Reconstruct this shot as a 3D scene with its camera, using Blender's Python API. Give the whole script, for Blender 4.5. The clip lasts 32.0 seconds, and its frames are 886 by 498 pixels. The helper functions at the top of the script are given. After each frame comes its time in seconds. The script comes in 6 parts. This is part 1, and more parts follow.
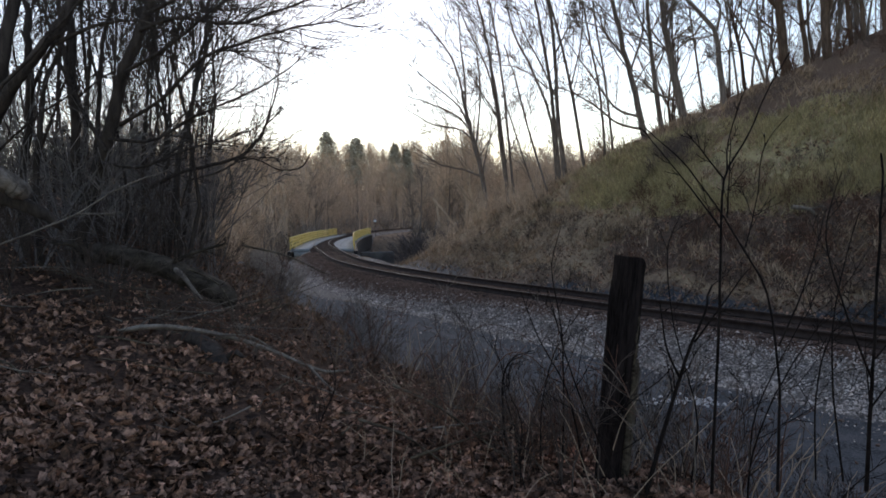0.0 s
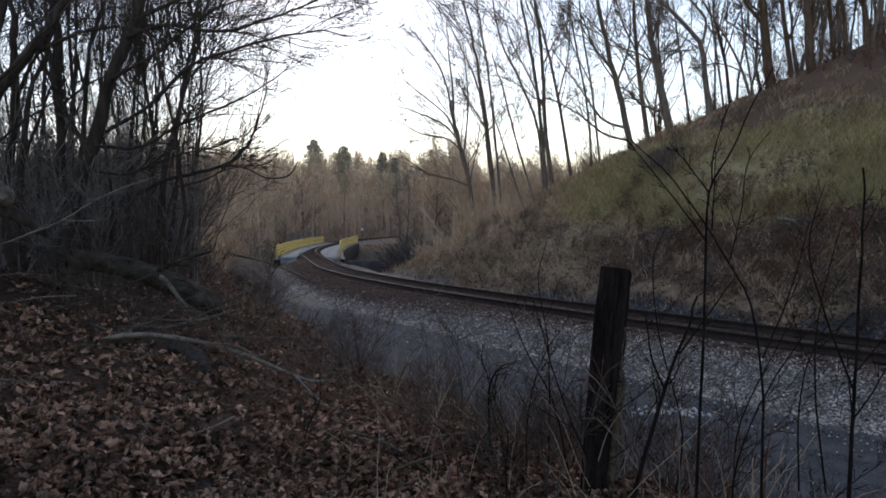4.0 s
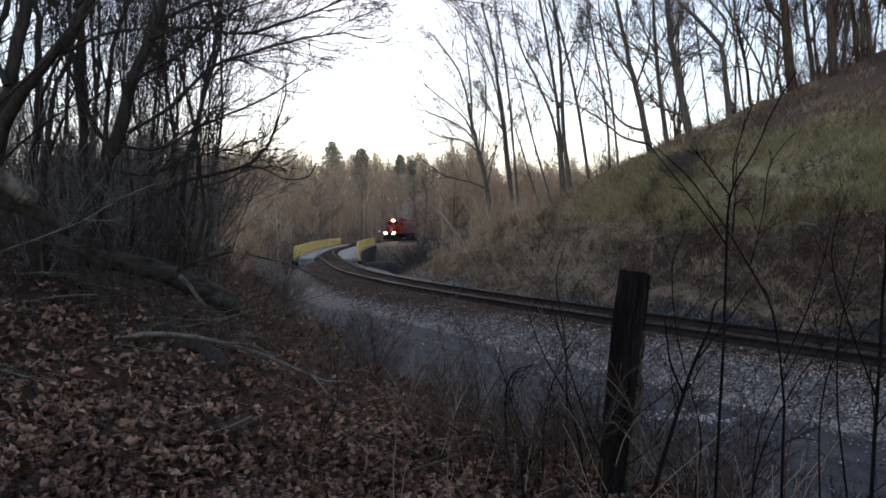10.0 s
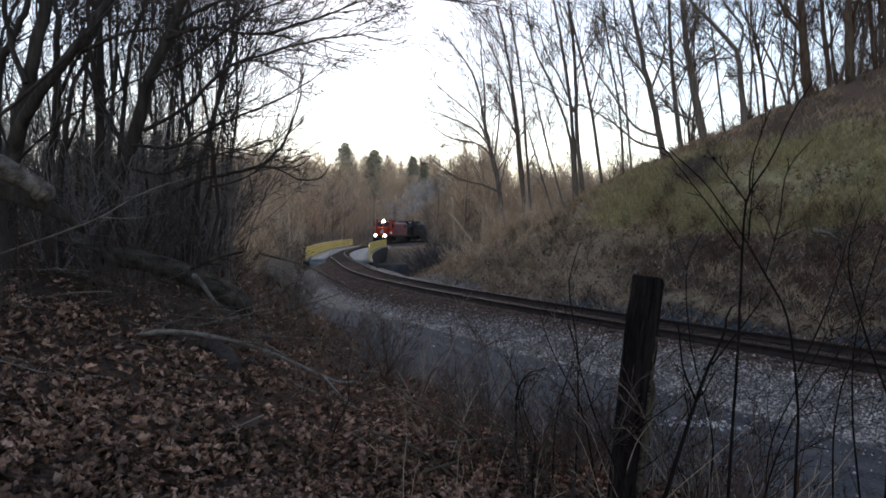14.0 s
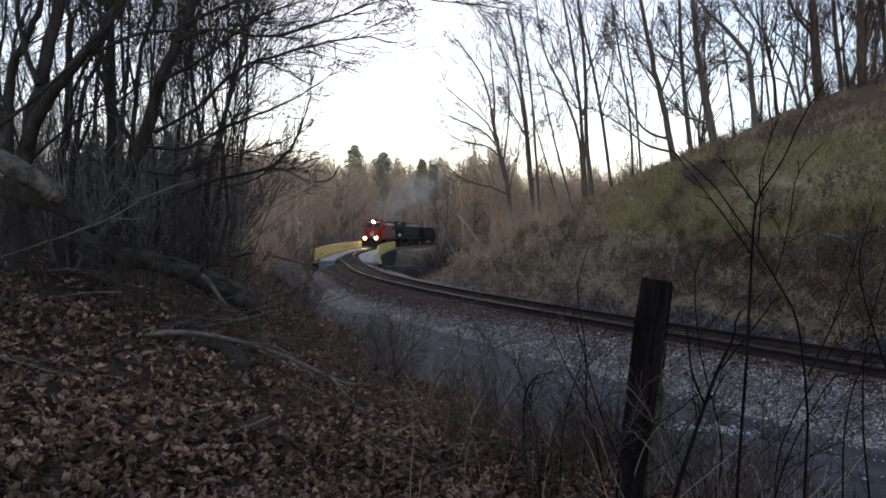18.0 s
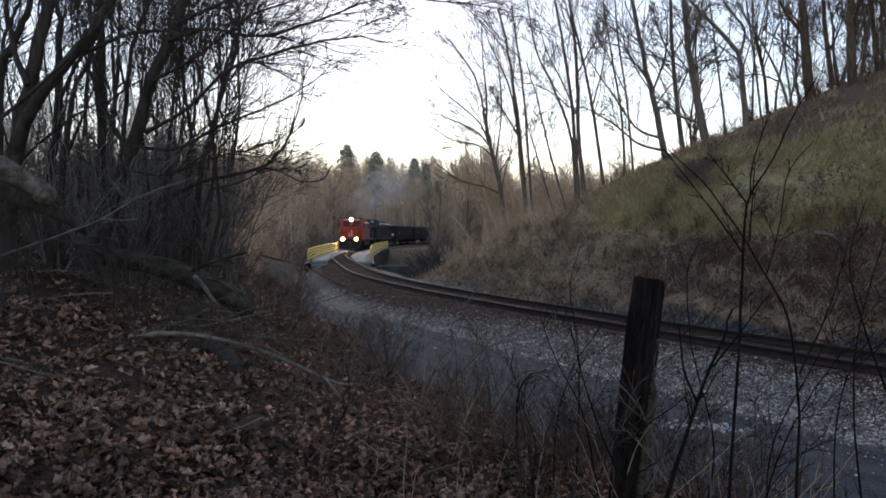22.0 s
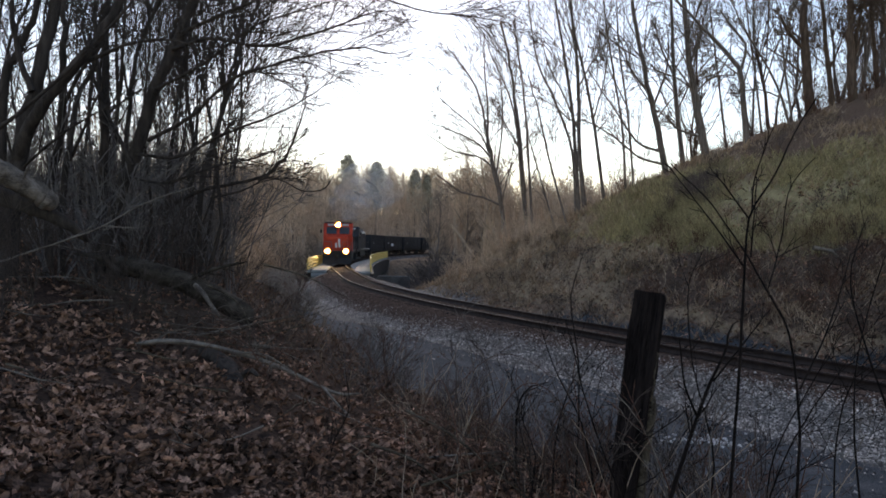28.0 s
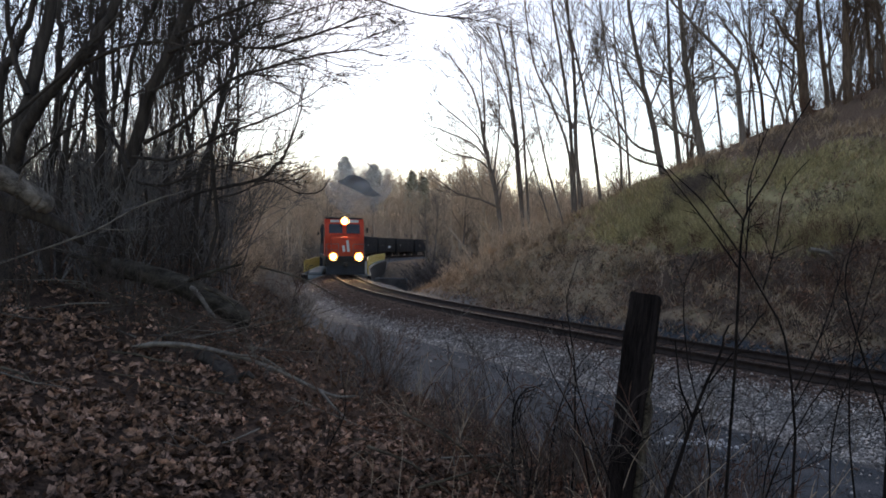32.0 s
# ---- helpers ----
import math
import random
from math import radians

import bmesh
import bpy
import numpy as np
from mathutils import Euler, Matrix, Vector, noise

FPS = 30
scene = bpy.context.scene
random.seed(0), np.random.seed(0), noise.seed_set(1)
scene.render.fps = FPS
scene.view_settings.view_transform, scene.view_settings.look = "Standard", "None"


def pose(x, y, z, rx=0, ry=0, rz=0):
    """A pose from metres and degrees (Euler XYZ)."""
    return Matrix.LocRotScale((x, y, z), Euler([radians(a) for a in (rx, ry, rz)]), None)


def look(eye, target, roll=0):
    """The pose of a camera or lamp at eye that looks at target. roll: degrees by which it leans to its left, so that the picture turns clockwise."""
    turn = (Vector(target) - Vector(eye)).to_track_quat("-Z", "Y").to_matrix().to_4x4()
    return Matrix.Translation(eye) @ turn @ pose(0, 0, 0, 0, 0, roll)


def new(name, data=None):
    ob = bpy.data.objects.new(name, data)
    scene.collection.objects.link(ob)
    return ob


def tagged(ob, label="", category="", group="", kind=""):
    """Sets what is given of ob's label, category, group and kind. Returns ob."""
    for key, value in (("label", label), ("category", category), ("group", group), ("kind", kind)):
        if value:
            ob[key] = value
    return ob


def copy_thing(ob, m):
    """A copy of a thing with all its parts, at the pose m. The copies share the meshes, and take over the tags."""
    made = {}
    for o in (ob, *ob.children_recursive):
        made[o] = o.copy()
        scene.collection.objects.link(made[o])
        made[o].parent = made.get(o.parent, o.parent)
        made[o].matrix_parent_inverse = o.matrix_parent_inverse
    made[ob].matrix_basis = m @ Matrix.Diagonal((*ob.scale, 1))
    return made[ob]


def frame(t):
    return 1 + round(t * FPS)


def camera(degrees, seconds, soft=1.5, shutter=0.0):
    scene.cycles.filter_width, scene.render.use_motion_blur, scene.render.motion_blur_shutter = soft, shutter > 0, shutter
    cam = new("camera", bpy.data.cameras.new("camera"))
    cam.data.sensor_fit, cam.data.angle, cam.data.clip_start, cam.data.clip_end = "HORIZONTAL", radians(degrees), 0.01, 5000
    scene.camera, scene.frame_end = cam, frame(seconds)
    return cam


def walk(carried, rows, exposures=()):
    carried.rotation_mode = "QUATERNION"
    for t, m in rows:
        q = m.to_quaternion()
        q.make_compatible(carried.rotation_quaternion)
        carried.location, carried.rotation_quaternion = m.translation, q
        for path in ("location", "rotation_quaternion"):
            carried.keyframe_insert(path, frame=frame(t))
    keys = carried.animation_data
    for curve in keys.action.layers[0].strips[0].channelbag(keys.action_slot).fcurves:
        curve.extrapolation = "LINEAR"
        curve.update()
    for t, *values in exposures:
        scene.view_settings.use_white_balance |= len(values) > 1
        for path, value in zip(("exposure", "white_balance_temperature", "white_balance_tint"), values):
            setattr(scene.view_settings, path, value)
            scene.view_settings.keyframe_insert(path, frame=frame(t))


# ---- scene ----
# ---- camera and its path ----
cam = camera(62, 32.0, soft=1.7)
PATH = (
    (0, 0.012, 0.006, 2.398, 87.501, 1.528, -1.058),
    (0.5, 0.014, 0.007, 2.400, 87.551, 1.486, -1.196),
    (1, 0.015, 0.007, 2.399, 87.392, 1.422, -1.452),
    (1.5, 0.017, 0.013, 2.402, 87.663, 1.282, -1.688),
    (2, 0.012, 0.005, 2.400, 87.799, 1.140, -1.899),
    (2.5, 0.009, -0.000, 2.403, 87.926, 1.035, -2.115),
    (3, 0.011, -0.001, 2.401, 88.007, 0.967, -2.136),
    (3.5, 0.011, -0.002, 2.405, 88.114, 1.056, -2.126),
    (5.5, 0.009, 0.006, 2.402, 88.268, 0.921, -1.798),
    (6, 0.011, 0.001, 2.401, 88.369, 0.810, -1.657),
    (6.5, 0.010, 0.002, 2.403, 88.267, 0.854, -1.316),
    (7, 0.009, 0.005, 2.400, 88.310, 1.028, -1.067),
    (7.5, 0.008, 0.000, 2.401, 88.296, 0.993, -0.969),
    (8, 0.009, 0.002, 2.402, 88.308, 1.040, -0.960),
    (8.5, 0.006, 0.004, 2.400, 88.253, 1.049, -0.871),
    (9, 0.006, 0.001, 2.400, 88.304, 0.917, -0.765),
    (9.5, 0.008, 0.007, 2.399, 88.262, 0.822, -0.665),
    (10, 0.005, -0.000, 2.402, 88.379, 0.700, -0.732),
    (10.5, 0.005, -0.002, 2.399, 88.447, 0.562, -0.719),
    (11, 0.001, -0.004, 2.400, 88.494, 0.518, -0.626),
    (11.5, 0.002, -0.001, 2.401, 88.585, 0.426, -0.501),
    (12, 0.001, -0.003, 2.401, 88.625, 0.309, -0.624),
    (12.5, -0.000, -0.005, 2.400, 88.731, 0.109, -0.302),
    (13, 0.000, 0.000, 2.400, 88.680, -0.000, 0.000),
    (13.5, -0.003, 0.000, 2.400, 88.493, 0.031, 0.082),
    (14, -0.006, -0.001, 2.401, 88.570, -0.100, 0.172),
    (14.5, -0.007, -0.001, 2.402, 88.713, -0.155, 0.307),
    (16.5, -0.003, 0.001, 2.401, 88.953, -0.403, 0.855),
    (17, -0.005, -0.001, 2.400, 88.931, -0.368, 0.889),
    (17.5, -0.005, -0.003, 2.399, 88.890, -0.322, 0.943),
    (18, -0.003, -0.001, 2.399, 88.756, -0.369, 0.859),
    (18.5, -0.006, -0.001, 2.402, 88.696, -0.375, 0.884),
    (19, -0.001, -0.002, 2.400, 88.634, -0.259, 0.816),
    (19.5, -0.002, -0.004, 2.401, 88.711, -0.139, 0.523),
    (20, -0.001, -0.005, 2.402, 88.702, -0.117, 0.323),
    (20.5, -0.002, -0.004, 2.402, 88.772, -0.111, 0.252),
    (21, -0.001, -0.004, 2.402, 88.851, -0.082, 0.128),
    (21.5, -0.000, -0.001, 2.399, 88.867, -0.165, 0.203),
    (22, -0.000, 0.002, 2.401, 88.709, -0.124, 0.301),
    (22.5, 0.000, -0.002, 2.400, 88.621, -0.034, 0.200),
    (23, -0.003, -0.004, 2.401, 88.572, -0.098, 0.048),
    (23.5, -0.005, -0.005, 2.401, 88.645, -0.244, -0.027),
    (24, -0.006, -0.003, 2.402, 88.659, -0.295, -0.057),
    (24.5, -0.010, -0.010, 2.405, 88.745, -0.267, -0.134),
    (25, -0.009, -0.011, 2.404, 89.080, -0.278, -0.114),
    (25.5, -0.013, -0.011, 2.403, 89.470, -0.556, 0.267),
    (27.5, -0.011, -0.007, 2.402, 89.577, -0.678, 0.436),
    (28, -0.012, -0.006, 2.402, 89.556, -0.813, 0.279),
    (28.5, -0.015, -0.005, 2.404, 89.503, -0.947, 0.321),
    (29, -0.011, -0.004, 2.406, 89.554, -0.963, 0.283),
    (29.5, -0.006, -0.009, 2.406, 89.486, -0.730, 0.003),
    (30, -0.009, -0.010, 2.406, 89.573, -0.608, 0.076),
    (30.5, -0.002, -0.007, 2.404, 89.730, -0.597, 0.149),
    (31, -0.008, -0.005, 2.405, 89.654, -0.600, -0.064),
    (31.5, -0.008, -0.009, 2.405, 89.707, -0.623, -0.013),
    (32, -0.005, -0.008, 2.404, 89.707, -0.714, 0.057),
)
walk(cam, [(t, pose(x, y, z, rx, ry, rz)) for t, x, y, z, rx, ry, rz in PATH], exposures=((0, 0.4, 7100, 18), (32, 0.42, 7100, 18)))

# ---- world and sun: dusk, the sun gone down behind the trees ahead ----
SUN_ELEVATION, SUN_ROTATION = radians(30.0), radians(-8.0)
world = bpy.data.worlds.new("dusk_sky")
scene.world = world
world.use_nodes = True
wn, wl = world.node_tree.nodes, world.node_tree.links
sky = wn.new("ShaderNodeTexSky")
sky.sky_type, sky.sun_disc = "NISHITA", False
sky.sun_elevation, sky.sun_rotation = SUN_ELEVATION, SUN_ROTATION
sky.air_density, sky.dust_density, sky.ozone_density = 1.1, 0.3, 0.7
wl.new(sky.outputs[0], wn["Background"].inputs[0])
wn["Background"].inputs[1].default_value = 0.15
sun = new("sun", bpy.data.lights.new("sun", "SUN"))
sun.data.energy, sun.data.angle, sun.data.color = 0.5, radians(20), (1.0, 0.86, 0.7)
sun.matrix_world = look((0, 0, 50), (-50 * math.sin(SUN_ROTATION), -50 * math.cos(SUN_ROTATION), 50 - 50 * math.tan(SUN_ELEVATION)))


# ---- materials ----
def material(name, base, dark, rough=0.85, scale=8.0, bump=0.3, metal=0.0, fine=60.0, island=0.0, stretch=(1, 1, 1), spec=0.3, damp=0.0):
    """Two colours mixed by noise at two scales, with relief."""
    m = bpy.data.materials.new(name)
    m.use_nodes = True
    n, l = m.node_tree.nodes, m.node_tree.links
    b = n["Principled BSDF"]
    b.inputs["Roughness"].default_value, b.inputs["Metallic"].default_value = rough, metal
    b.inputs["Specular IOR Level"].default_value = spec
    co = n.new("ShaderNodeTexCoord")
    mp = n.new("ShaderNodeMapping")
    mp.inputs["Scale"].default_value = stretch
    l.new(co.outputs["Object"], mp.inputs[0])
    big, small = n.new("ShaderNodeTexNoise"), n.new("ShaderNodeTexNoise")
    big.inputs["Scale"].default_value, small.inputs["Scale"].default_value = scale, fine
    big.inputs["Detail"].default_value = 4
    l.new(mp.outputs[0], big.inputs[0])
    l.new(mp.outputs[0], small.inputs[0])
    ad = n.new("ShaderNodeMath")
    ad.operation = "MULTIPLY_ADD"
    l.new(small.outputs[0], ad.inputs[0])
    ad.inputs[1].default_value = 0.5
    l.new(big.outputs[0], ad.inputs[2])
    rp = n.new("ShaderNodeValToRGB")
    rp.color_ramp.elements[0].position, rp.color_ramp.elements[1].position = 0.55, 0.95
    rp.color_ramp.elements[0].color, rp.color_ramp.elements[1].color = (*dark, 1), (*base, 1)
    l.new(ad.outputs[0], rp.inputs[0])
    out = rp.outputs[0]
    if island:
        geo, hs = n.new("ShaderNodeNewGeometry"), n.new("ShaderNodeHueSaturation")
        mr = n.new("ShaderNodeMapRange")
        mr.inputs["To Min"].default_value, mr.inputs["To Max"].default_value = 1 - island, 1 + island
        l.new(geo.outputs["Random Per Island"], mr.inputs[0])
        l.new(mr.outputs[0], hs.inputs["Value"])
        l.new(out, hs.inputs["Color"])
        out = hs.outputs[0]
    if damp:  # damp, darker patches a metre or so across
        wet, mw, hw = n.new("ShaderNodeTexNoise"), n.new("ShaderNodeMapRange"), n.new("ShaderNodeHueSaturation")
        wet.inputs["Scale"].default_value, wet.inputs["Detail"].default_value = 1.5, 3
        l.new(co.outputs["Object"], wet.inputs[0])
        mw.inputs["From Min"].default_value, mw.inputs["From Max"].default_value = 0.38, 0.6
        mw.inputs["To Min"].default_value, mw.inputs["To Max"].default_value = 1 - damp, 1.15
        l.new(wet.outputs[0], mw.inputs[0])
        l.new(mw.outputs[0], hw.inputs["Value"])
        l.new(out, hw.inputs["Color"])
        out = hw.outputs[0]
    l.new(out, b.inputs["Base Color"])
    if bump:
        bp = n.new("ShaderNodeBump")
        bp.inputs["Strength"].default_value, bp.inputs["Distance"].default_value = bump, 0.02
        l.new(ad.outputs[0], bp.inputs["Height"])
        l.new(bp.outputs[0], b.inputs["Normal"])
    return m


def lamp_material(name, colour, strength):
    m = bpy.data.materials.new(name)
    m.use_nodes = True
    b = m.node_tree.nodes["Principled BSDF"]
    b.inputs["Base Color"].default_value = (*colour, 1)
    b.inputs["Emission Color"].default_value, b.inputs["Emission Strength"].default_value = (*colour, 1), strength
    return m


M_BARK = material("bark_grey_brown", (0.095, 0.077, 0.065), (0.036, 0.03, 0.026), 0.95, 5, 0.5, stretch=(3, 3, 0.6), spec=0.1)
M_BARK_WARM = material("bark_warm", (0.2, 0.14, 0.1), (0.09, 0.062, 0.046), 0.95, 4, 0.4, stretch=(3, 3, 0.6), spec=0.1)
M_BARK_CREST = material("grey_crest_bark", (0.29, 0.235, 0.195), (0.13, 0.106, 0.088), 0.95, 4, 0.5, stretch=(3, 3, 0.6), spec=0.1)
# dark tone stands in for shade on the brush in the ravine
M_HAZE = material("ravine_brush_bark", (0.15, 0.128, 0.118), (0.075, 0.064, 0.06), 0.95, 1.5, 0.0, fine=8, island=0.5, spec=0.05)
M_TWIG = material("twig_bark", (0.13, 0.1, 0.082), (0.06, 0.047, 0.04), 0.9, 9, 0.0, island=0.35, spec=0.1)
# bark colour lightened to stand in for haze over the distant woods
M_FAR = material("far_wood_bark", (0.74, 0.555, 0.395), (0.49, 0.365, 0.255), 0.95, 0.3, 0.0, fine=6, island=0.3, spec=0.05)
M_DEAD = material("weathered_deadwood", (0.19, 0.155, 0.112), (0.03, 0.023, 0.017), 0.95, 9, 0.8, stretch=(0.7, 1.4, 1.4), spec=0.03)
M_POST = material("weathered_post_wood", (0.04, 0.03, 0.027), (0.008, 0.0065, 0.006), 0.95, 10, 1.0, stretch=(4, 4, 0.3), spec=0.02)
M_LEAF = material("dry_oak_leaf", (0.5, 0.282, 0.187), (0.04, 0.027, 0.019), 0.75, 20, 0.0, fine=90, island=0.85, spec=0.2, damp=0.42)
M_STRAW = material("dead_grass", (0.62, 0.46, 0.32), (0.34, 0.25, 0.172), 0.85, 0.6, 0.0, fine=7, island=0.4, spec=0.1)
M_GREEN = material("winter_grass", (0.62, 0.53, 0.305), (0.39, 0.332, 0.19), 0.85, 0.5, 0.0, fine=7, island=0.4, spec=0.1)
M_SAPLING = material("dark_sapling_bark", (0.028, 0.021, 0.018), (0.01, 0.008, 0.0075), 0.9, 12, 0.2, spec=0.05)
M_RUSTSTONE = material("rust_stained_stone", (0.17, 0.112, 0.085), (0.07, 0.046, 0.036), 0.9, 3, 0.2, island=0.45, spec=0.1)
M_CRESTBUSH = material("grey_bush_twigs", (0.24, 0.185, 0.155), (0.12, 0.092, 0.08), 0.9, 9, 0.0, island=0.35, spec=0.1)
M_CANE = material("reddish_bramble_cane", (0.17, 0.09, 0.06), (0.08, 0.042, 0.03), 0.8, 8, 0.0, island=0.3, spec=0.1)
M_WEED = material("brown_weed_stalk", (0.36, 0.25, 0.17), (0.18, 0.122, 0.082), 0.85, 3, 0.0, fine=12, island=0.4, spec=0.1)
M_LOG = material("barkless_log_wood", (0.27, 0.222, 0.178), (0.075, 0.06, 0.048), 0.9, 8, 0.6, stretch=(0.8, 2, 1.2), spec=0.08)
M_MOSSLOG = material("mossy_log_bark", (0.12, 0.1, 0.078), (0.024, 0.02, 0.016), 0.95, 7, 0.8, stretch=(0.7, 1.4, 1.4), spec=0.03)
M_PALE = material("pale_bare_branch", (0.29, 0.245, 0.2), (0.11, 0.09, 0.075), 0.85, 9, 0.3, spec=0.1)
M_GREYTWIG = material("grey_thicket_bark", (0.25, 0.22, 0.2), (0.12, 0.107, 0.1), 0.9, 9, 0.0, island=0.35, spec=0.1)
M_STONE = material("crushed_limestone", (0.54, 0.48, 0.42), (0.17, 0.148, 0.13), 0.9, 3, 0.2, island=0.85, spec=0.15)
M_CHALK = material("pale_rubble_stone", (0.62, 0.59, 0.56), (0.3, 0.28, 0.265), 0.9, 3, 0.2, island=0.5, spec=0.15)
M_RAIL = material("rusty_rail_steel", (0.068, 0.046, 0.037), (0.032, 0.022, 0.018), 0.8, 6, 0.2, spec=0.2)
M_HEAD = material("worn_rail_head", (0.05, 0.04, 0.034), (0.03, 0.024, 0.02), 0.3, 5, 0.0, spec=0.015)
M_TIE = material("creosoted_tie_wood", (0.06, 0.042, 0.034), (0.025, 0.018, 0.016), 0.9, 5, 0.6, stretch=(1, 5, 1), spec=0.1)
M_YELLOW = material("yellow_railing_paint", (0.92, 0.68, 0.22), (0.74, 0.53, 0.15), 0.55, 3, 0.05)
M_CONCRETE = material("bridge_concrete", (0.33, 0.36, 0.36), (0.2, 0.22, 0.22), 0.9, 1.5, 0.3, fine=20)
M_STEEL = material("dark_girder_steel", (0.028, 0.025, 0.024), (0.012, 0.011, 0.011), 0.7, 2, 0.1)
M_RED = material("red_locomotive_paint", (0.66, 0.07, 0.024), (0.54, 0.045, 0.018), 0.4, 1.5, 0.02)
M_BLACK = material("black_locomotive_paint", (0.03, 0.03, 0.032), (0.016, 0.016, 0.017), 0.5, 2, 0.05)
M_GREY = material("grimy_grey_paint", (0.16, 0.16, 0.165), (0.09, 0.09, 0.09), 0.6, 2, 0.05)
# paler, greyer red than the cab's paint
M_PINKISH = material("faded_hood_paint", (0.5, 0.2, 0.175), (0.32, 0.125, 0.115), 0.6, 1.5, 0.05)
M_WHITE = material("white_paint", (0.8, 0.8, 0.78), (0.66, 0.66, 0.64), 0.5, 4, 0.02)
M_CAR = material("black_gondola_paint", (0.045, 0.046, 0.05), (0.022, 0.022, 0.024), 0.6, 0.8, 0.05)
M_WHEEL = material("wheel_steel", (0.09, 0.075, 0.065), (0.045, 0.04, 0.036), 0.5, 5, 0.05, metal=0.6)
M_GLASS = material("dark_window_glass", (0.03, 0.035, 0.04), (0.02, 0.022, 0.026), 0.06, 2, 0.0, spec=0.6)
# needle colour paled to stand in for distance haze
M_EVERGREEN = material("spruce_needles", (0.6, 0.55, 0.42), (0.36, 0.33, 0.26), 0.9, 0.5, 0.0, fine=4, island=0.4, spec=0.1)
M_LAMP = lamp_material("headlight_glow", (1.0, 0.74, 0.4), 650.0)
# emissive orange that stands in for glare round the lit lenses
M_GLARE = lamp_material("headlight_reflector", (1.0, 0.3, 0.055), 2.4)
M_SIGN = material("sign_face", (0.85, 0.85, 0.85), (0.75, 0.75, 0.75), 0.4, 4, 0.0)


# ---- helpers for shapes ----
def part(name, bm, mat, parent=None, label=""):
    """One bmesh as one mesh object under a thing or a part."""
    me = bpy.data.meshes.new(name)
    bm.to_mesh(me)
    bm.free()
    me.materials.append(mat)
    ob = new(name, me)
    ob.parent = parent
    return tagged(ob, label)


def box(bm, c, s, bevel=0.0, m=None):
    """A box of size s round c, with bevelled edges."""
    made = bmesh.ops.create_cube(bm, size=1.0)["verts"]
    bmesh.ops.scale(bm, vec=s, verts=made)
    if bevel:
        edges = list({e for v in made for e in v.link_edges})
        made = bmesh.ops.bevel(bm, geom=edges + made, offset=bevel, segments=1, affect="EDGES", profile=0.5)["verts"]
    if m is not None:
        bmesh.ops.transform(bm, matrix=m, verts=made)
    bmesh.ops.translate(bm, vec=c, verts=made)
    return bm


def rod(bm, a, b, r, r2=None, sides=8):
    a, b = Vector(a), Vector(b)
    d = b - a
    m = Matrix.Translation((a + b) / 2) @ d.to_track_quat("Z", "Y").to_matrix().to_4x4()
    bmesh.ops.create_cone(bm, cap_ends=True, segments=sides, radius1=r, radius2=r if r2 is None else r2, depth=d.length, matrix=m)
    return bm


def prism(bm, outline, x0, x1):
    """A solid from a (y, z) outline, between x0 and x1."""
    a = [bm.verts.new((x0, y, z)) for y, z in outline]
    b = [bm.verts.new((x1, y, z)) for y, z in outline]
    bm.faces.new(a)
    bm.faces.new(b[::-1])
    for i in range(len(a)):
        j = (i + 1) % len(a)
        bm.faces.new((a[j], a[i], b[i], b[j]))
    bmesh.ops.recalc_face_normals(bm, faces=bm.faces[:])
    return bm


def mesh_of(name, verts, faces, mat, smooth=False, parent=None):
    """An object from arrays: verts (N, 3) and faces (M, 3 or 4)."""
    me = bpy.data.meshes.new(name)
    verts, faces = np.asarray(verts, np.float32), np.asarray(faces, np.int32)
    k = faces.shape[1]
    me.vertices.add(len(verts))
    me.vertices.foreach_set("co", verts.ravel())
    me.loops.add(faces.size)
    me.loops.foreach_set("vertex_index", faces.ravel())
    me.polygons.add(len(faces))
    me.polygons.foreach_set("loop_start", np.arange(0, faces.size, k, dtype=np.int32))
    if smooth:
        me.polygons.foreach_set("use_smooth", np.ones(len(faces), bool))
    me.update(calc_edges=True)
    me.materials.append(mat)
    ob = new(name, me)
    ob.parent = parent
    return ob


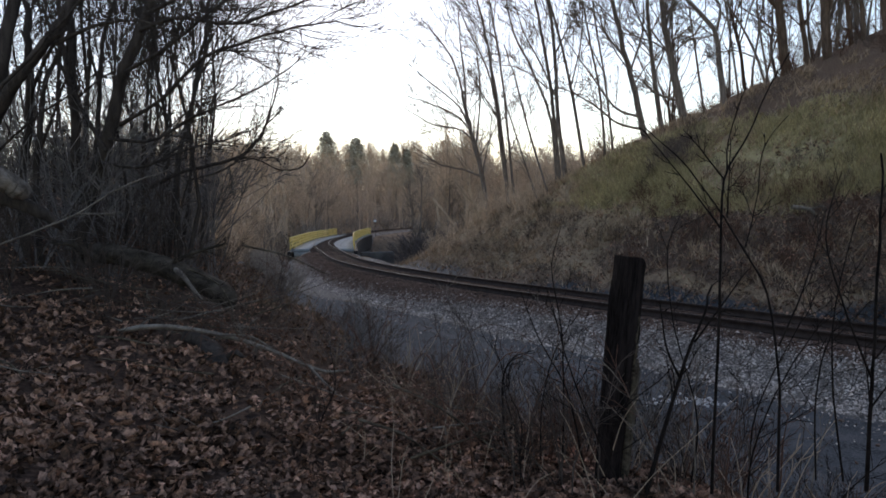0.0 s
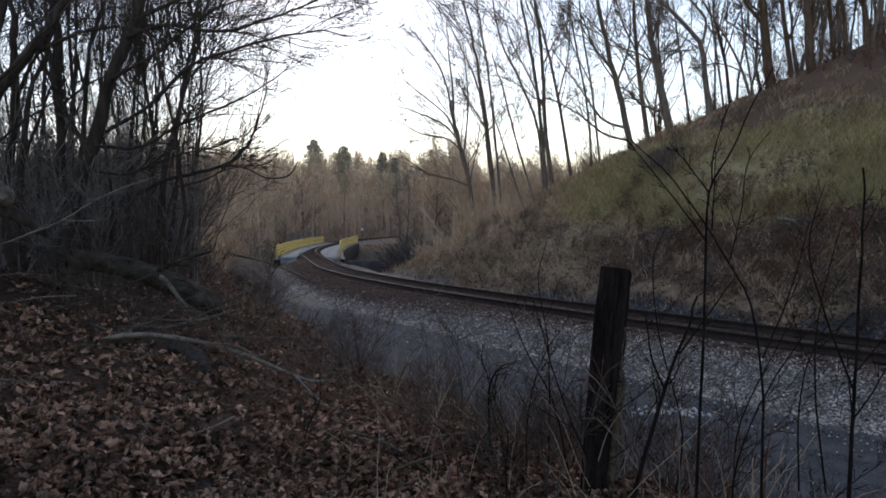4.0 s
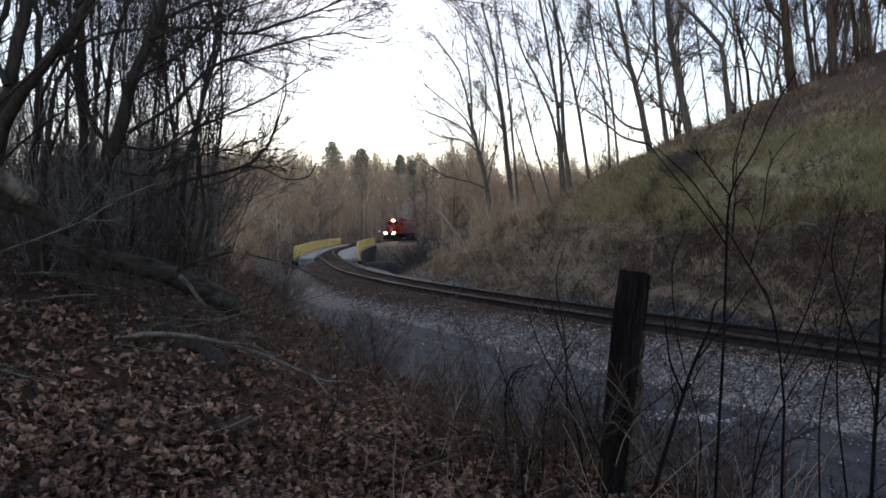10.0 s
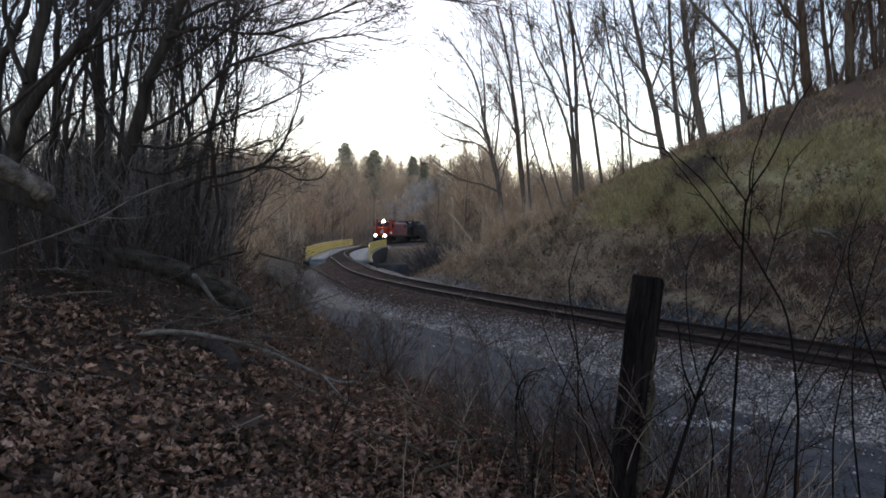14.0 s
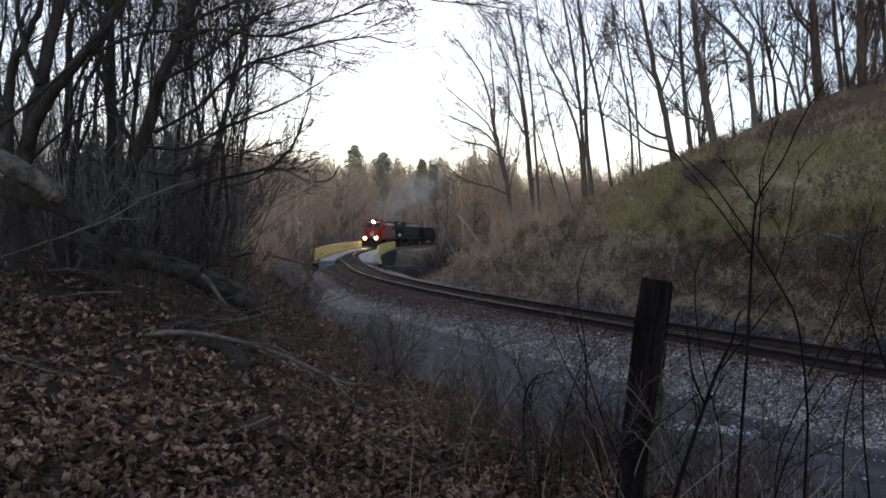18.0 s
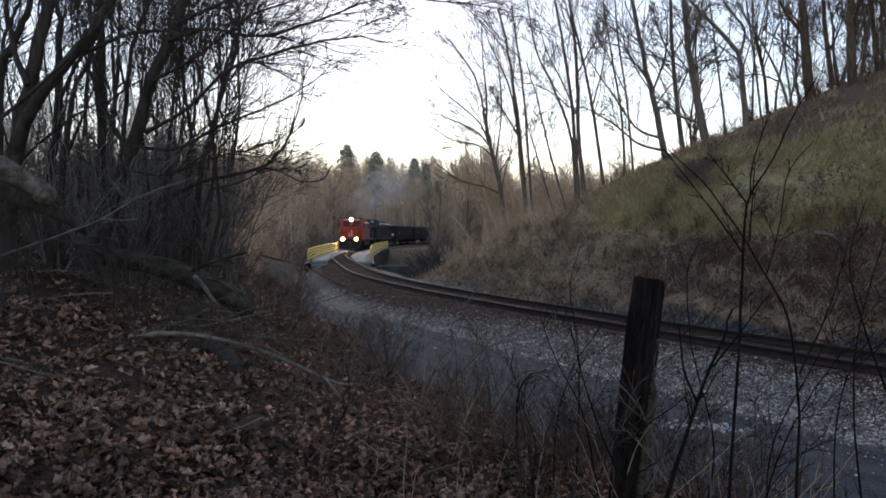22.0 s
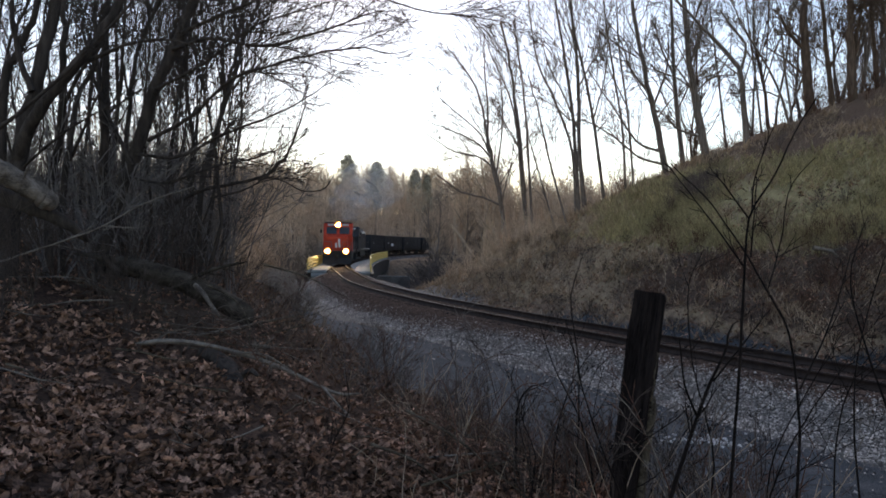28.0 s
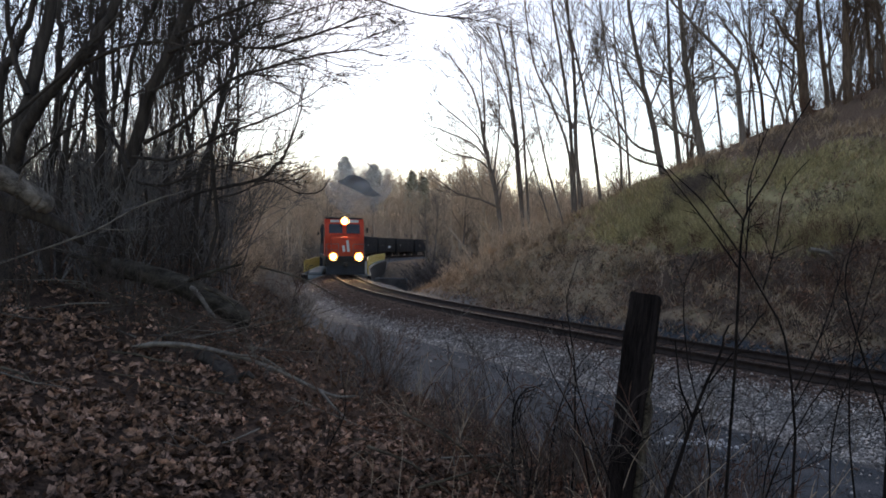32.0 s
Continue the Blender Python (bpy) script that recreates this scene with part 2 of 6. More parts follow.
def tubes(branches, sides=0, flat=0.0):
    """Verts and quads of tapered tubes along polylines [(points, radii), ...]; thick ones get more sides."""
    groups = {}
    for pts, rad in branches:
        k = sides or (1 if flat and rad[0] < flat else 9 if rad[0] > 0.09 else 6 if rad[0] > 0.03 else 4 if rad[0] > 0.012 else 3)
        groups.setdefault((len(pts), k), []).append((pts, rad))
    vs, fs, base = [], [], 0
    ref = np.array((0.36, 0.83, 0.43))
    for (n, k), items in groups.items():
        p = np.array([i[0] for i in items], float)
        r = np.array([i[1] for i in items], float)
        d = np.gradient(p, axis=1)
        d /= np.linalg.norm(d, axis=2, keepdims=True) + 1e-9
        if k == 1:  # far twigs: flat strips
            u = np.cross(d, np.random.default_rng(len(items)).normal(size=(len(items), 1, 3)))
            u /= np.linalg.norm(u, axis=2, keepdims=True) + 1e-9
            vs.append(np.stack((p - u * r[..., None], p + u * r[..., None]), 2).reshape(-1, 3))
            idx = base + np.arange(len(items) * n * 2).reshape(len(items), n, 2)
            fs.append(np.stack((idx[:, :-1, 0], idx[:, :-1, 1], idx[:, 1:, 1], idx[:, 1:, 0]), -1).reshape(-1, 4))
            base += len(items) * n * 2
            continue
        u = np.cross(d, ref)
        u /= np.linalg.norm(u, axis=2, keepdims=True) + 1e-9
        w = np.cross(d, u)
        a = np.arange(k) * 2 * math.pi / k
        ring = p[:, :, None] + r[:, :, None, None] * (u[:, :, None] * np.cos(a)[:, None] + w[:, :, None] * np.sin(a)[:, None])
        vs.append(ring.reshape(-1, 3))
        idx = base + np.arange(len(items) * n * k).reshape(len(items), n, k)
        q = np.stack((idx[:, :-1], np.roll(idx[:, :-1], -1, 2), np.roll(idx[:, 1:], -1, 2), idx[:, 1:]), -1)
        fs.append(q.reshape(-1, 4))
        base += len(items) * n * k
    return np.concatenate(vs), np.concatenate(fs)


def unit(v):
    return v / (np.linalg.norm(v) + 1e-9)


def curve_points(pts, n):
    """n points along a smooth curve through the given ones."""
    p = np.array(pts, float)
    p = np.concatenate((2 * p[:1] - p[1:2], p, 2 * p[-1:] - p[-2:-1]))
    out = []
    for s in np.linspace(0, len(pts) - 1 - 1e-6, n):
        i, f = int(s), s - int(s)
        a, b, c, d = p[i:i + 4]
        out.append(0.5 * (2 * b + (c - a) * f + (2 * a - 5 * b + 4 * c - d) * f * f + (3 * b - a - 3 * c + d) * f ** 3))
    return np.array(out)


def sprout(out, rng, pts, rad, level, spec):
    """Side branches along a limb, down to twigs. spec, level by level: count, length share, spread in degrees, lift, points."""
    if level >= len(spec):
        return
    count, share, spread, lift, n = spec[level]
    length = np.linalg.norm(np.diff(pts, axis=0), axis=1).sum()
    count = max(1, int(round(count * rng.uniform(0.8, 1.2))))
    start = 0.26 if level == 0 else 0.18
    for f in np.sort(rng.uniform(start, 1.0, count)):
        s = f * (len(pts) - 1)
        i = min(int(s), len(pts) - 2)
        p = pts[i] + (pts[i + 1] - pts[i]) * (s - i)
        r = rad[i] + (rad[i + 1] - rad[i]) * (s - i)
        d = unit(pts[i + 1] - pts[i])
        side = unit(np.cross(d, rng.normal(size=3)))
        a = radians(spread * rng.uniform(0.65, 1.3))
        d = d * math.cos(a) + side * math.sin(a)
        size = length * share * (1.15 - 0.7 * f) * rng.uniform(0.6, 1.25)
        q, line = p.copy(), [p]
        for _ in range(n - 1):
            d = unit(d + rng.normal(size=3) * (0.14, 0.12, 0.09, 0.08)[min(level, 3)] + np.array((0, 0, lift)))
            q = q + d * size / (n - 1)
            line.append(q)
        r0 = max(0.0022, r * 0.55)
        rr = np.linspace(r0, max(0.0014, r0 * 0.3), n)
        out.append((np.array(line), rr))
        sprout(out, rng, line, rr, level + 1, spec)


def tree(name, base, top, radius, spec, seed, mat=None, label="", group="", bend=0.25, category="tree", sink=0.3, twig_floor=0.0, flat=0.0):
    """A bare tree: the trunk as one part, the limbs and twigs as another."""
    rng = np.random.default_rng(seed)
    base, top = np.array(base, float), np.array(top, float)
    h = np.linalg.norm(top - base)
    n = 9
    f = np.linspace(0, 1, n)[:, None]
    wob = np.cumsum(rng.normal(size=(n, 3)) * (1, 1, 0), axis=0) * bend * h * 0.02
    wob -= wob[0] + (wob[-1] - wob[0]) * f
    pts = (top - base) * f + wob
    pts[0, 2] -= sink
    rad = radius * (1 - 0.86 * f[:, 0] ** 0.85)
    rad[0] *= 1.25
    out = []
    sprout(out, rng, pts, rad, 0, spec)
    if twig_floor:
        out = [(p, np.maximum(r, twig_floor)) for p, r in out]
    root = tagged(new(name), label or "bare grey-brown deciduous tree in winter", category, group)
    root.location = base
    mesh_of("trunk", *tubes([(pts, rad)], 9), mat or M_BARK, True, root)
    mesh_of("crown", *tubes(out, 0, flat), mat or M_BARK, True, root)
    return root


# ---- plan: the track's line, and the lie of the land ----
LINE = ((-400, 236), (-40, 38.0), (0, 16.0), (13.8, 8.5), (27.2, 1.55), (45.5, -5.2), (55.7, -7.35), (66.9, -9.6), (90, -12.8), (107.4, -13.6),
        (121.8, -13.6), (138.8, -12.4), (152.4, -10.3), (165, -7.9), (180, -3.2), (205, 9.0), (245, 40.0), (300, 95.0), (420, 230.0))


def spline(knots):
    """A natural cubic curve through (t, value) knots, as a function."""
    t = np.array([k[0] for k in knots], float)
    v = np.array([k[1] for k in knots], float)
    n, h = len(t), np.diff(t)
    a, b = np.eye(n), np.zeros(n)
    for i in range(1, n - 1):
        a[i, i - 1:i + 2] = h[i - 1], 2 * (h[i - 1] + h[i]), h[i]
        b[i] = 6 * ((v[i + 1] - v[i]) / h[i] - (v[i] - v[i - 1]) / h[i - 1])
    m = np.linalg.solve(a, b)

    def value(x):
        x = np.asarray(x, float)
        i = np.clip(np.searchsorted(t, x) - 1, 0, n - 2)
        p, q = t[i + 1] - x, x - t[i]
        return (m[i] * p ** 3 + m[i + 1] * q ** 3) / (6 * h[i]) + (v[i] / h[i] - m[i] * h[i] / 6) * p + (v[i + 1] / h[i] - m[i + 1] * h[i] / 6) * q
    return value


track_x = spline(LINE)
TY = np.arange(-200, 400, 0.5)
TX = track_x(TY)
TS = np.concatenate(((0,), np.cumsum(np.hypot(np.diff(TX), np.diff(TY)))))
HEAD = np.stack((np.gradient(TX, TY), np.ones_like(TY)), -1)
HEAD /= np.linalg.norm(HEAD, axis=1, keepdims=True)


def along(s):
    """Place and heading on the track at s metres along it."""
    return np.array((np.interp(s, TS, TX), np.interp(s, TS, TY))), unit(np.array((np.interp(s, TS, HEAD[:, 0]), np.interp(s, TS, HEAD[:, 1]))))


def offset(x, y):
    """Distance from the track (positive on the camera's side) and the y of the nearest place on the track."""
    x, y = np.atleast_1d(np.asarray(x, float)), np.atleast_1d(np.asarray(y, float))
    o, ty = np.empty_like(x), np.empty_like(x)
    for i in range(0, len(x), 4000):
        dx, dy = x[i:i + 4000, None] - TX[::2], y[i:i + 4000, None] - TY[::2]
        k = np.argmin(dx * dx + dy * dy, axis=1)
        r = np.arange(len(k))
        hx, hy = HEAD[::2][k, 0], HEAD[::2][k, 1]
        o[i:i + 4000] = -(dx[r, k] * hy - dy[r, k] * hx)
        ty[i:i + 4000] = TY[::2][k] + (dx[r, k] * hx + dy[r, k] * hy) * hy
    return o, ty


def rough(x, y, size, seed):
    """Smooth random relief, about -1 to 1, with bumps of about that size."""
    rng = np.random.default_rng(seed)
    v = np.zeros_like(x)
    for _ in range(7):
        a, k, ph = rng.uniform(0, 2 * math.pi), rng.uniform(0.6, 1.7) * 2 * math.pi / size, rng.uniform(0, 2 * math.pi)
        v = v + np.sin((x * math.cos(a) + y * math.sin(a)) * k + ph)
    return v / 4


def step(a, b, x):
    f = np.clip((x - a) / (b - a), 0, 1)
    return f * f * (3 - 2 * f)


def land(x, y):
    """Height of the ground, and o and ty there."""
    x, y = np.atleast_1d(np.asarray(x, float)), np.atleast_1d(np.asarray(y, float))
    o, ty = offset(x, y)
    # trackbed and gravel road on the near side
    bed = -0.197 - 0.05 * step(1.15, 1.5, np.abs(o)) - 0.593 * step(1.4, 3.1, np.abs(o)) + 0.012 * rough(x, y, 1.3, 3)
    # leafy bank on the near side, rising towards the left
    bank = 0.78 + 0.26 * np.clip(-x - 0.3, 0, 9) + 0.05 * rough(x, y, 2.2, 5) + 0.02 * np.clip(o - 12, 0, 60)
    near = bed + (bank - bed) * step(7.4, 11.2, o + 0.25 * rough(x, y, 3.0, 6)) * (1 - step(40, 58, ty))
    # grassy cutting on the far side
    crest = np.interp(ty, (-60, 5, 12, 21, 32, 39, 45, 50, 54), (24, 21.5, 20.0, 15.0, 9.6, 5.8, 2.5, 0.6, 0.0))
    rise = np.clip(-o - 4.1, 0, None) * 0.77
    top = rise / (1 + (rise / (crest + 0.3)) ** 5) ** 0.2 + np.clip(-o - 24, 0, 80) * 0.05 * step(60, 30, ty)
    far = bed + top + (0.16 * rough(x, y, 4.0, 7) + 0.07 * rough(x, y, 1.4, 8)) * step(4.2, 7, -o)
    z = np.where(o > 0, near, far)
    # ravine under the bridge
    cut = step(63, 72, ty) * (1 - step(108, 120, ty))
    z = z - cut * 7.0 - step(7, 14, o) * step(62, 74, ty) * (1 - step(112, 130, ty)) * 1.0
    z = z - step(3.2, 8, -o) * step(44, 57, ty) * (1 - step(108, 120, ty)) * 3.0
    # wooded rise far off
    d = np.hypot(x, y)
    z = z + step(4, 40, np.abs(o)) * step(118, 260, ty) * 7 * step(120, 260, d) + step(235, 360, d) * 10 * step(-60, 60, y) + step(360, 1200, d) * 20
    return z, o, ty


def ground_z(x, y):
    return float(land(x, y)[0][0])


# ---- ground: one sheet to the horizon ----
def ground_material():
    m = bpy.data.materials.new("ground_surfaces")
    m.use_nodes = True
    n, l = m.node_tree.nodes, m.node_tree.links
    b = n["Principled BSDF"]
    b.inputs["Roughness"].default_value, b.inputs["Specular IOR Level"].default_value = 0.95, 0.1
    co = n.new("ShaderNodeTexCoord")

    def noise_tex(scale, detail=5):
        t = n.new("ShaderNodeTexNoise")
        t.inputs["Scale"].default_value, t.inputs["Detail"].default_value = scale, detail
        l.new(co.outputs["Object"], t.inputs[0])
        return t.outputs[0]

    big, mid, fine, speck = noise_tex(0.35), noise_tex(2.6), noise_tex(26, 3), noise_tex(75, 2)

    def two(dark, light, fac, lo=0.35, hi=0.65):
        r = n.new("ShaderNodeValToRGB")
        r.color_ramp.elements[0].position, r.color_ramp.elements[1].position = lo, hi
        r.color_ramp.elements[0].color, r.color_ramp.elements[1].color = (*dark, 1), (*light, 1)
        l.new(fac, r.inputs[0])
        return r.outputs[0]

    def mask(name):
        a, s = n.new("ShaderNodeAttribute"), n.new("ShaderNodeMath")
        a.attribute_name = name
        s.operation = "MULTIPLY_ADD"
        l.new(mid, s.inputs[0])
        s.inputs[1].default_value = 0.7
        l.new(a.outputs["Fac"], s.inputs[2])
        r = n.new("ShaderNodeMapRange")
        r.inputs["From Min"].default_value, r.inputs["From Max"].default_value = 0.7, 1.0
        l.new(s.outputs[0], r.inputs[0])
        return r.outputs[0]

    def mix(a, c, fac):
        x = n.new("ShaderNodeMix")
        x.data_type = "RGBA"
        l.new(fac, x.inputs["Factor"])
        l.new(a, x.inputs["A"])
        l.new(c, x.inputs["B"])
        return x.outputs["Result"]

    col = two((0.14, 0.098, 0.068), (0.27, 0.19, 0.13), mid)
    col = mix(col, two((0.035, 0.022, 0.016), (0.11, 0.066, 0.046), fine), mask("leafy"))
    grass = mix(two((0.225, 0.166, 0.1), (0.38, 0.28, 0.168), mid), two((0.19, 0.133, 0.09), (0.47, 0.333, 0.22), fine), two((0, 0, 0), (1, 1, 1), big))
    grass = mix(grass, two((0.255, 0.208, 0.108), (0.43, 0.348, 0.182), mid), mask("greenish"))
    col = mix(col, grass, mask("grassy"))
    col = mix(col, two((0.055, 0.037, 0.027), (0.2, 0.134, 0.094), fine), mask("littered"))
    col = mix(col, two((0.11, 0.074, 0.052), (0.23, 0.153, 0.107), fine), mask("cresty"))
    col = mix(col, mix(two((0.027, 0.033, 0.039), (0.07, 0.079, 0.087), mid), two((0.036, 0.04, 0.044), (0.14, 0.146, 0.15), speck), two((0, 0, 0), (1, 1, 1), fine, 0.42, 0.62)), mask("roadway"))
    col = mix(col, two((0.045, 0.049, 0.053), (0.15, 0.153, 0.156), speck), mask("rutted"))
    col = mix(col, two((0.06, 0.055, 0.05), (0.28, 0.255, 0.23), speck), mask("ballasted"))
    col = mix(col, two((0.06, 0.038, 0.03), (0.155, 0.1, 0.074), fine), mask("rusty"))
    l.new(col, b.inputs["Base Color"])
    bp = n.new("ShaderNodeBump")
    bp.inputs["Strength"].default_value, bp.inputs["Distance"].default_value = 0.6, 0.04
    l.new(fine, bp.inputs["Height"])
    l.new(bp.outputs[0], b.inputs["Normal"])
    return m


def build_ground():
    u = np.linspace(-1, 1, 331)
    xs = 1.0 + 2.2 * np.sinh(u * 6.4)
    v = np.linspace(-0.86, 1, 361)
    ys = 12.0 + 2.8 * np.sinh(v * 6.55)
    gx, gy = np.meshgrid(xs, ys)
    x, y = gx.ravel(), gy.ravel()
    z, o, ty = land(x, y)
    idx = np.arange(len(x)).reshape(gx.shape)
    f = np.stack((idx[:-1, :-1], idx[:-1, 1:], idx[1:, 1:], idx[1:, :-1]), -1).reshape(-1, 4)
    ob = mesh_of("ground", np.stack((x, y, z), -1), f, ground_material(), True)
    wob = 0.5 * rough(x, y, 5, 21)
    onland = 1 - step(60, 64, ty) * (1 - step(112, 118, ty))
    masks = {
        # second term paints the ravine floor dark, standing in for shade there
        "leafy": np.maximum(step(7.5, 9.0, o + wob) * step(60, 40, y), step(3.4, 5.0, -o) * step(56, 62, ty) * (1 - step(112, 118, ty))),
        "grassy": step(4.4, 5.8, -o + 0.8 * wob) * step(61, 54, ty),
        "roadway": (step(2.5, 3.4, o - 2.2 * step(24, 42, ty)) * (1 - step(7.0, 8.6, o + wob)) + step(2.6, 3.4, -o) * (1 - step(4.3, 5.4, -o + wob)) * (1 - step(26, 34, ty))) * (1 - step(58, 66, ty)),
        "ballasted": (1 - step(2.5, 3.6, o - 2.2 * step(24, 42, ty) + 0.5 * wob)) * (1 - step(2.6, 4.0, -o - 1.4 * step(28, 40, ty) + 0.5 * wob)) * onland,
        "rutted": 0.62 * (np.exp(-((o - 4.1 + 0.2 * wob) / 0.34) ** 2) + np.exp(-((o - 5.9 + 0.2 * wob) / 0.34) ** 2)) * (1 - step(50, 58, ty)),
        "greenish": step(7.8, 9.6, -o + 1.6 * wob) * (1 - step(12.0, 14.2, -o + 1.6 * wob)) * np.clip(0.8 + 0.5 * rough(x, y, 9, 44), 0, 1) * (1 - step(30, 38, ty)),
        "littered": 0.9 * step(4.8, 6.0, -o + wob) * (1 - step(7.8, 9.4, -o + 1.4 * wob)) * (1 - step(24, 32, ty)),
        "cresty": step(12.2, 14.4, -o + 1.8 * wob) * (1 - step(30, 36, -o)) * (1 - step(46, 52, ty)),
        "rusty": (1 - step(1.3, 2.0, np.abs(o) - 0.9 * step(16, 34, ty) * (o > 0) + 0.3 * wob)) * onland,
    }
    for name, w in masks.items():
        ob.data.attributes.new(name, "FLOAT", "POINT").data.foreach_set("value", w.astype(np.float32))
    return tagged(ob, "leaf-strewn bank, gravel road, trackbed and grassy hillside", "ground", "", "structure")


build_ground()


# ---- track ----
def ribbon(o_z, y0, y1, stepping=0.5):
    """A bar that follows the track: a closed (offset, z) section swept from y0 to y1."""
    ys = np.arange(y0, y1, stepping)
    s = np.interp(ys, TY, TS)
    k = len(o_z)
    vs = []
    for d in s:
        p, h = along(d)
        for o, z in o_z:
            vs.append((p[0] - o * h[1], p[1] + o * h[0], z))
    idx = np.arange(len(vs)).reshape(-1, k)
    f = np.stack((idx[:-1], np.roll(idx[:-1], -1, 1), np.roll(idx[1:], -1, 1), idx[1:]), -1).reshape(-1, 4)
    return np.array(vs), f


def build_track():
    root = tagged(new("railway_track"), "single curved railway track with rusty rails on wooden ties", "railway track", "", "structure")
    for o in (-0.755, 0.755):
        body = [(o - 0.07, -0.18), (o - 0.07, -0.165), (o - 0.012, -0.15), (o - 0.012, -0.045), (o - 0.034, -0.036), (o - 0.034, -0.006),
                (o + 0.034, -0.006), (o + 0.034, -0.036), (o + 0.012, -0.045), (o + 0.012, -0.15), (o + 0.07, -0.165), (o + 0.07, -0.18)]
        rail = mesh_of("rail", *ribbon(body, -40, 300), M_RAIL, False, root)
        head = [(o - 0.03, -0.005), (o - 0.026, 0.0), (o + 0.026, 0.0), (o + 0.03, -0.005)]
        tagged(mesh_of("running_surface", *ribbon(head, -40, 300), M_HEAD, False, rail), "worn shiny top of the rail")
    bm = box(bmesh.new(), (0, 0, 0), (2.6, 0.23, 0.18), 0.015)
    me = bpy.data.meshes.new("tie")
    bm.to_mesh(me)
    bm.free()
    me.materials.append(M_TIE)
    rng = random.Random(4)
    for i in range(290):
        s = np.interp(6, TY, TS) + i * 0.55
        p, h = along(s)
        t = new("tie", me)
        t.parent = root
        t.location = (p[0] + rng.uniform(-0.03, 0.03), p[1], -0.272 + rng.uniform(-0.012, 0.008))
        t.rotation_euler = (0, 0, math.atan2(h[1], h[0]) - math.pi / 2 + rng.uniform(-0.02, 0.02))


build_track()


# ---- bridge over the ravine ----
# a darker concrete than that of the deck
M_ABUTMENT = material("stained_concrete", (0.16, 0.155, 0.15), (0.07, 0.068, 0.066), 0.95, 1.2, 0.3, fine=14)
LEFT_RAILING = ((-11.9, 63), (-13.6, 80), (-15.0, 100), (-15.1, 120))
RIGHT_RAILING = ((-6.25, 61), (-8.2, 80), (-9.3, 100), (-9.6, 120))


def build_bridge():
    root = tagged(new("railway_bridge"), "curved railway bridge with yellow railings and a concrete deck", "bridge", "", "structure")
    left, right = curve_points([(*p, 0) for p in LEFT_RAILING], 31), curve_points([(*p, 0) for p in RIGHT_RAILING], 31)
    # deck and walkways
    for a, b, z0, z1, name, mat in ((left + (0.3, 0, 0), right + (-0.3, 0, 0), -0.75, -0.3, "deck", M_CONCRETE),):
        n = len(a)
        vs = [(*p[:2], z) for z in (z0, z1) for row in (a, b) for p in row]
        ix = np.arange(4 * n).reshape(4, n)
        fs = []
        for r0, r1 in ((0, 1), (1, 3), (3, 2), (2, 0)):
            fs += [(ix[r0, i], ix[r1, i], ix[r1, i + 1], ix[r0, i + 1]) for i in range(n - 1)]
        fs += [tuple(ix[[0, 2, 3, 1], 0]), tuple(ix[[0, 1, 3, 2], n - 1])]
        mesh_of(name, np.array(vs), fs, mat, False, root)
    for line, lift in ((left, 1), (right, 1)):
        side = 1 if line is right else -1
        wide = 1.35 if line is right else 1.5
        n = len(line)
        inner = line - np.array((side * wide, 0, 0))
        vs = [(*p[:2], z) for z in (-0.3, -0.06) for row in (inner, line) for p in row]
        ix = np.arange(4 * n).reshape(4, n)
        fs = []
        for r0, r1 in ((0, 1), (1, 3), (3, 2), (2, 0)):
            fs += [(ix[r0, i], ix[r1, i], ix[r1, i + 1], ix[r0, i + 1]) for i in range(n - 1)]
        fs += [tuple(ix[[0, 2, 3, 1], 0]), tuple(ix[[0, 1, 3, 2], n - 1])]
        mesh_of("walkway", np.array(vs), fs, M_CONCRETE, False, root)
        # side girder under the edge
        bm = bmesh.new()
        for i in range(n - 1):
            p, q = Vector(line[i]), Vector(line[i + 1])
            d = q - p
            box(bm, (p + q) / 2 + Vector((side * 0.12, 0, -1.17)), (0.3, d.length + 0.02, 1.9), 0, Matrix.Rotation(math.atan2(d.y, d.x) - math.pi / 2, 4, "Z"))
        part("girder", bm, M_STEEL, root, "dark steel side girder")
        # railing: posts, rails, mesh-like infill panels
        railing = tagged(new("railing"), "yellow painted steel railing")
        railing.parent = root
        for i in range(0, n, 1):
            p = line[i]
            part("post", box(bmesh.new(), (p[0], p[1], 0.45), (0.09, 0.09, 1.04), 0.01), M_YELLOW, railing)
        for z, h in ((0.95, 0.1), (0.68, 0.07), (0.4, 0.07), (0.14, 0.14)):
            bm = bmesh.new()
            for i in range(n - 1):
                p, q = Vector(line[i]), Vector(line[i + 1])
                d = q - p
                box(bm, (p + q) / 2 + Vector((0, 0, z)), (0.06, d.length + 0.03, h), 0, Matrix.Rotation(math.atan2(d.y, d.x) - math.pi / 2, 4, "Z"))
            part("rail_bar", bm, M_YELLOW, railing)
        for i in range(n - 1):
            p, q = Vector(line[i]), Vector(line[i + 1])
            d = q - p
            bm = bmesh.new()
            for k in range(4):
                c = p + d * ((k + 0.5) / 4)
                box(bm, c + Vector((0, 0, 0.52)), (0.03, 0.13, 0.82), 0, Matrix.Rotation(math.atan2(d.y, d.x) - math.pi / 2, 4, "Z"))
            part("panel", bm, M_YELLOW, railing)
    # abutments and piers
    for y, zc in ((61.6, -2.6), (119.0, -2.6)):
        x = float(track_x(y))
        part("abutment", box(bmesh.new(), (x + 0.2, y + 0.6, zc - 0.3), (5.4, 1.6, 4.0), 0.05), M_ABUTMENT, root, "grey concrete abutment")
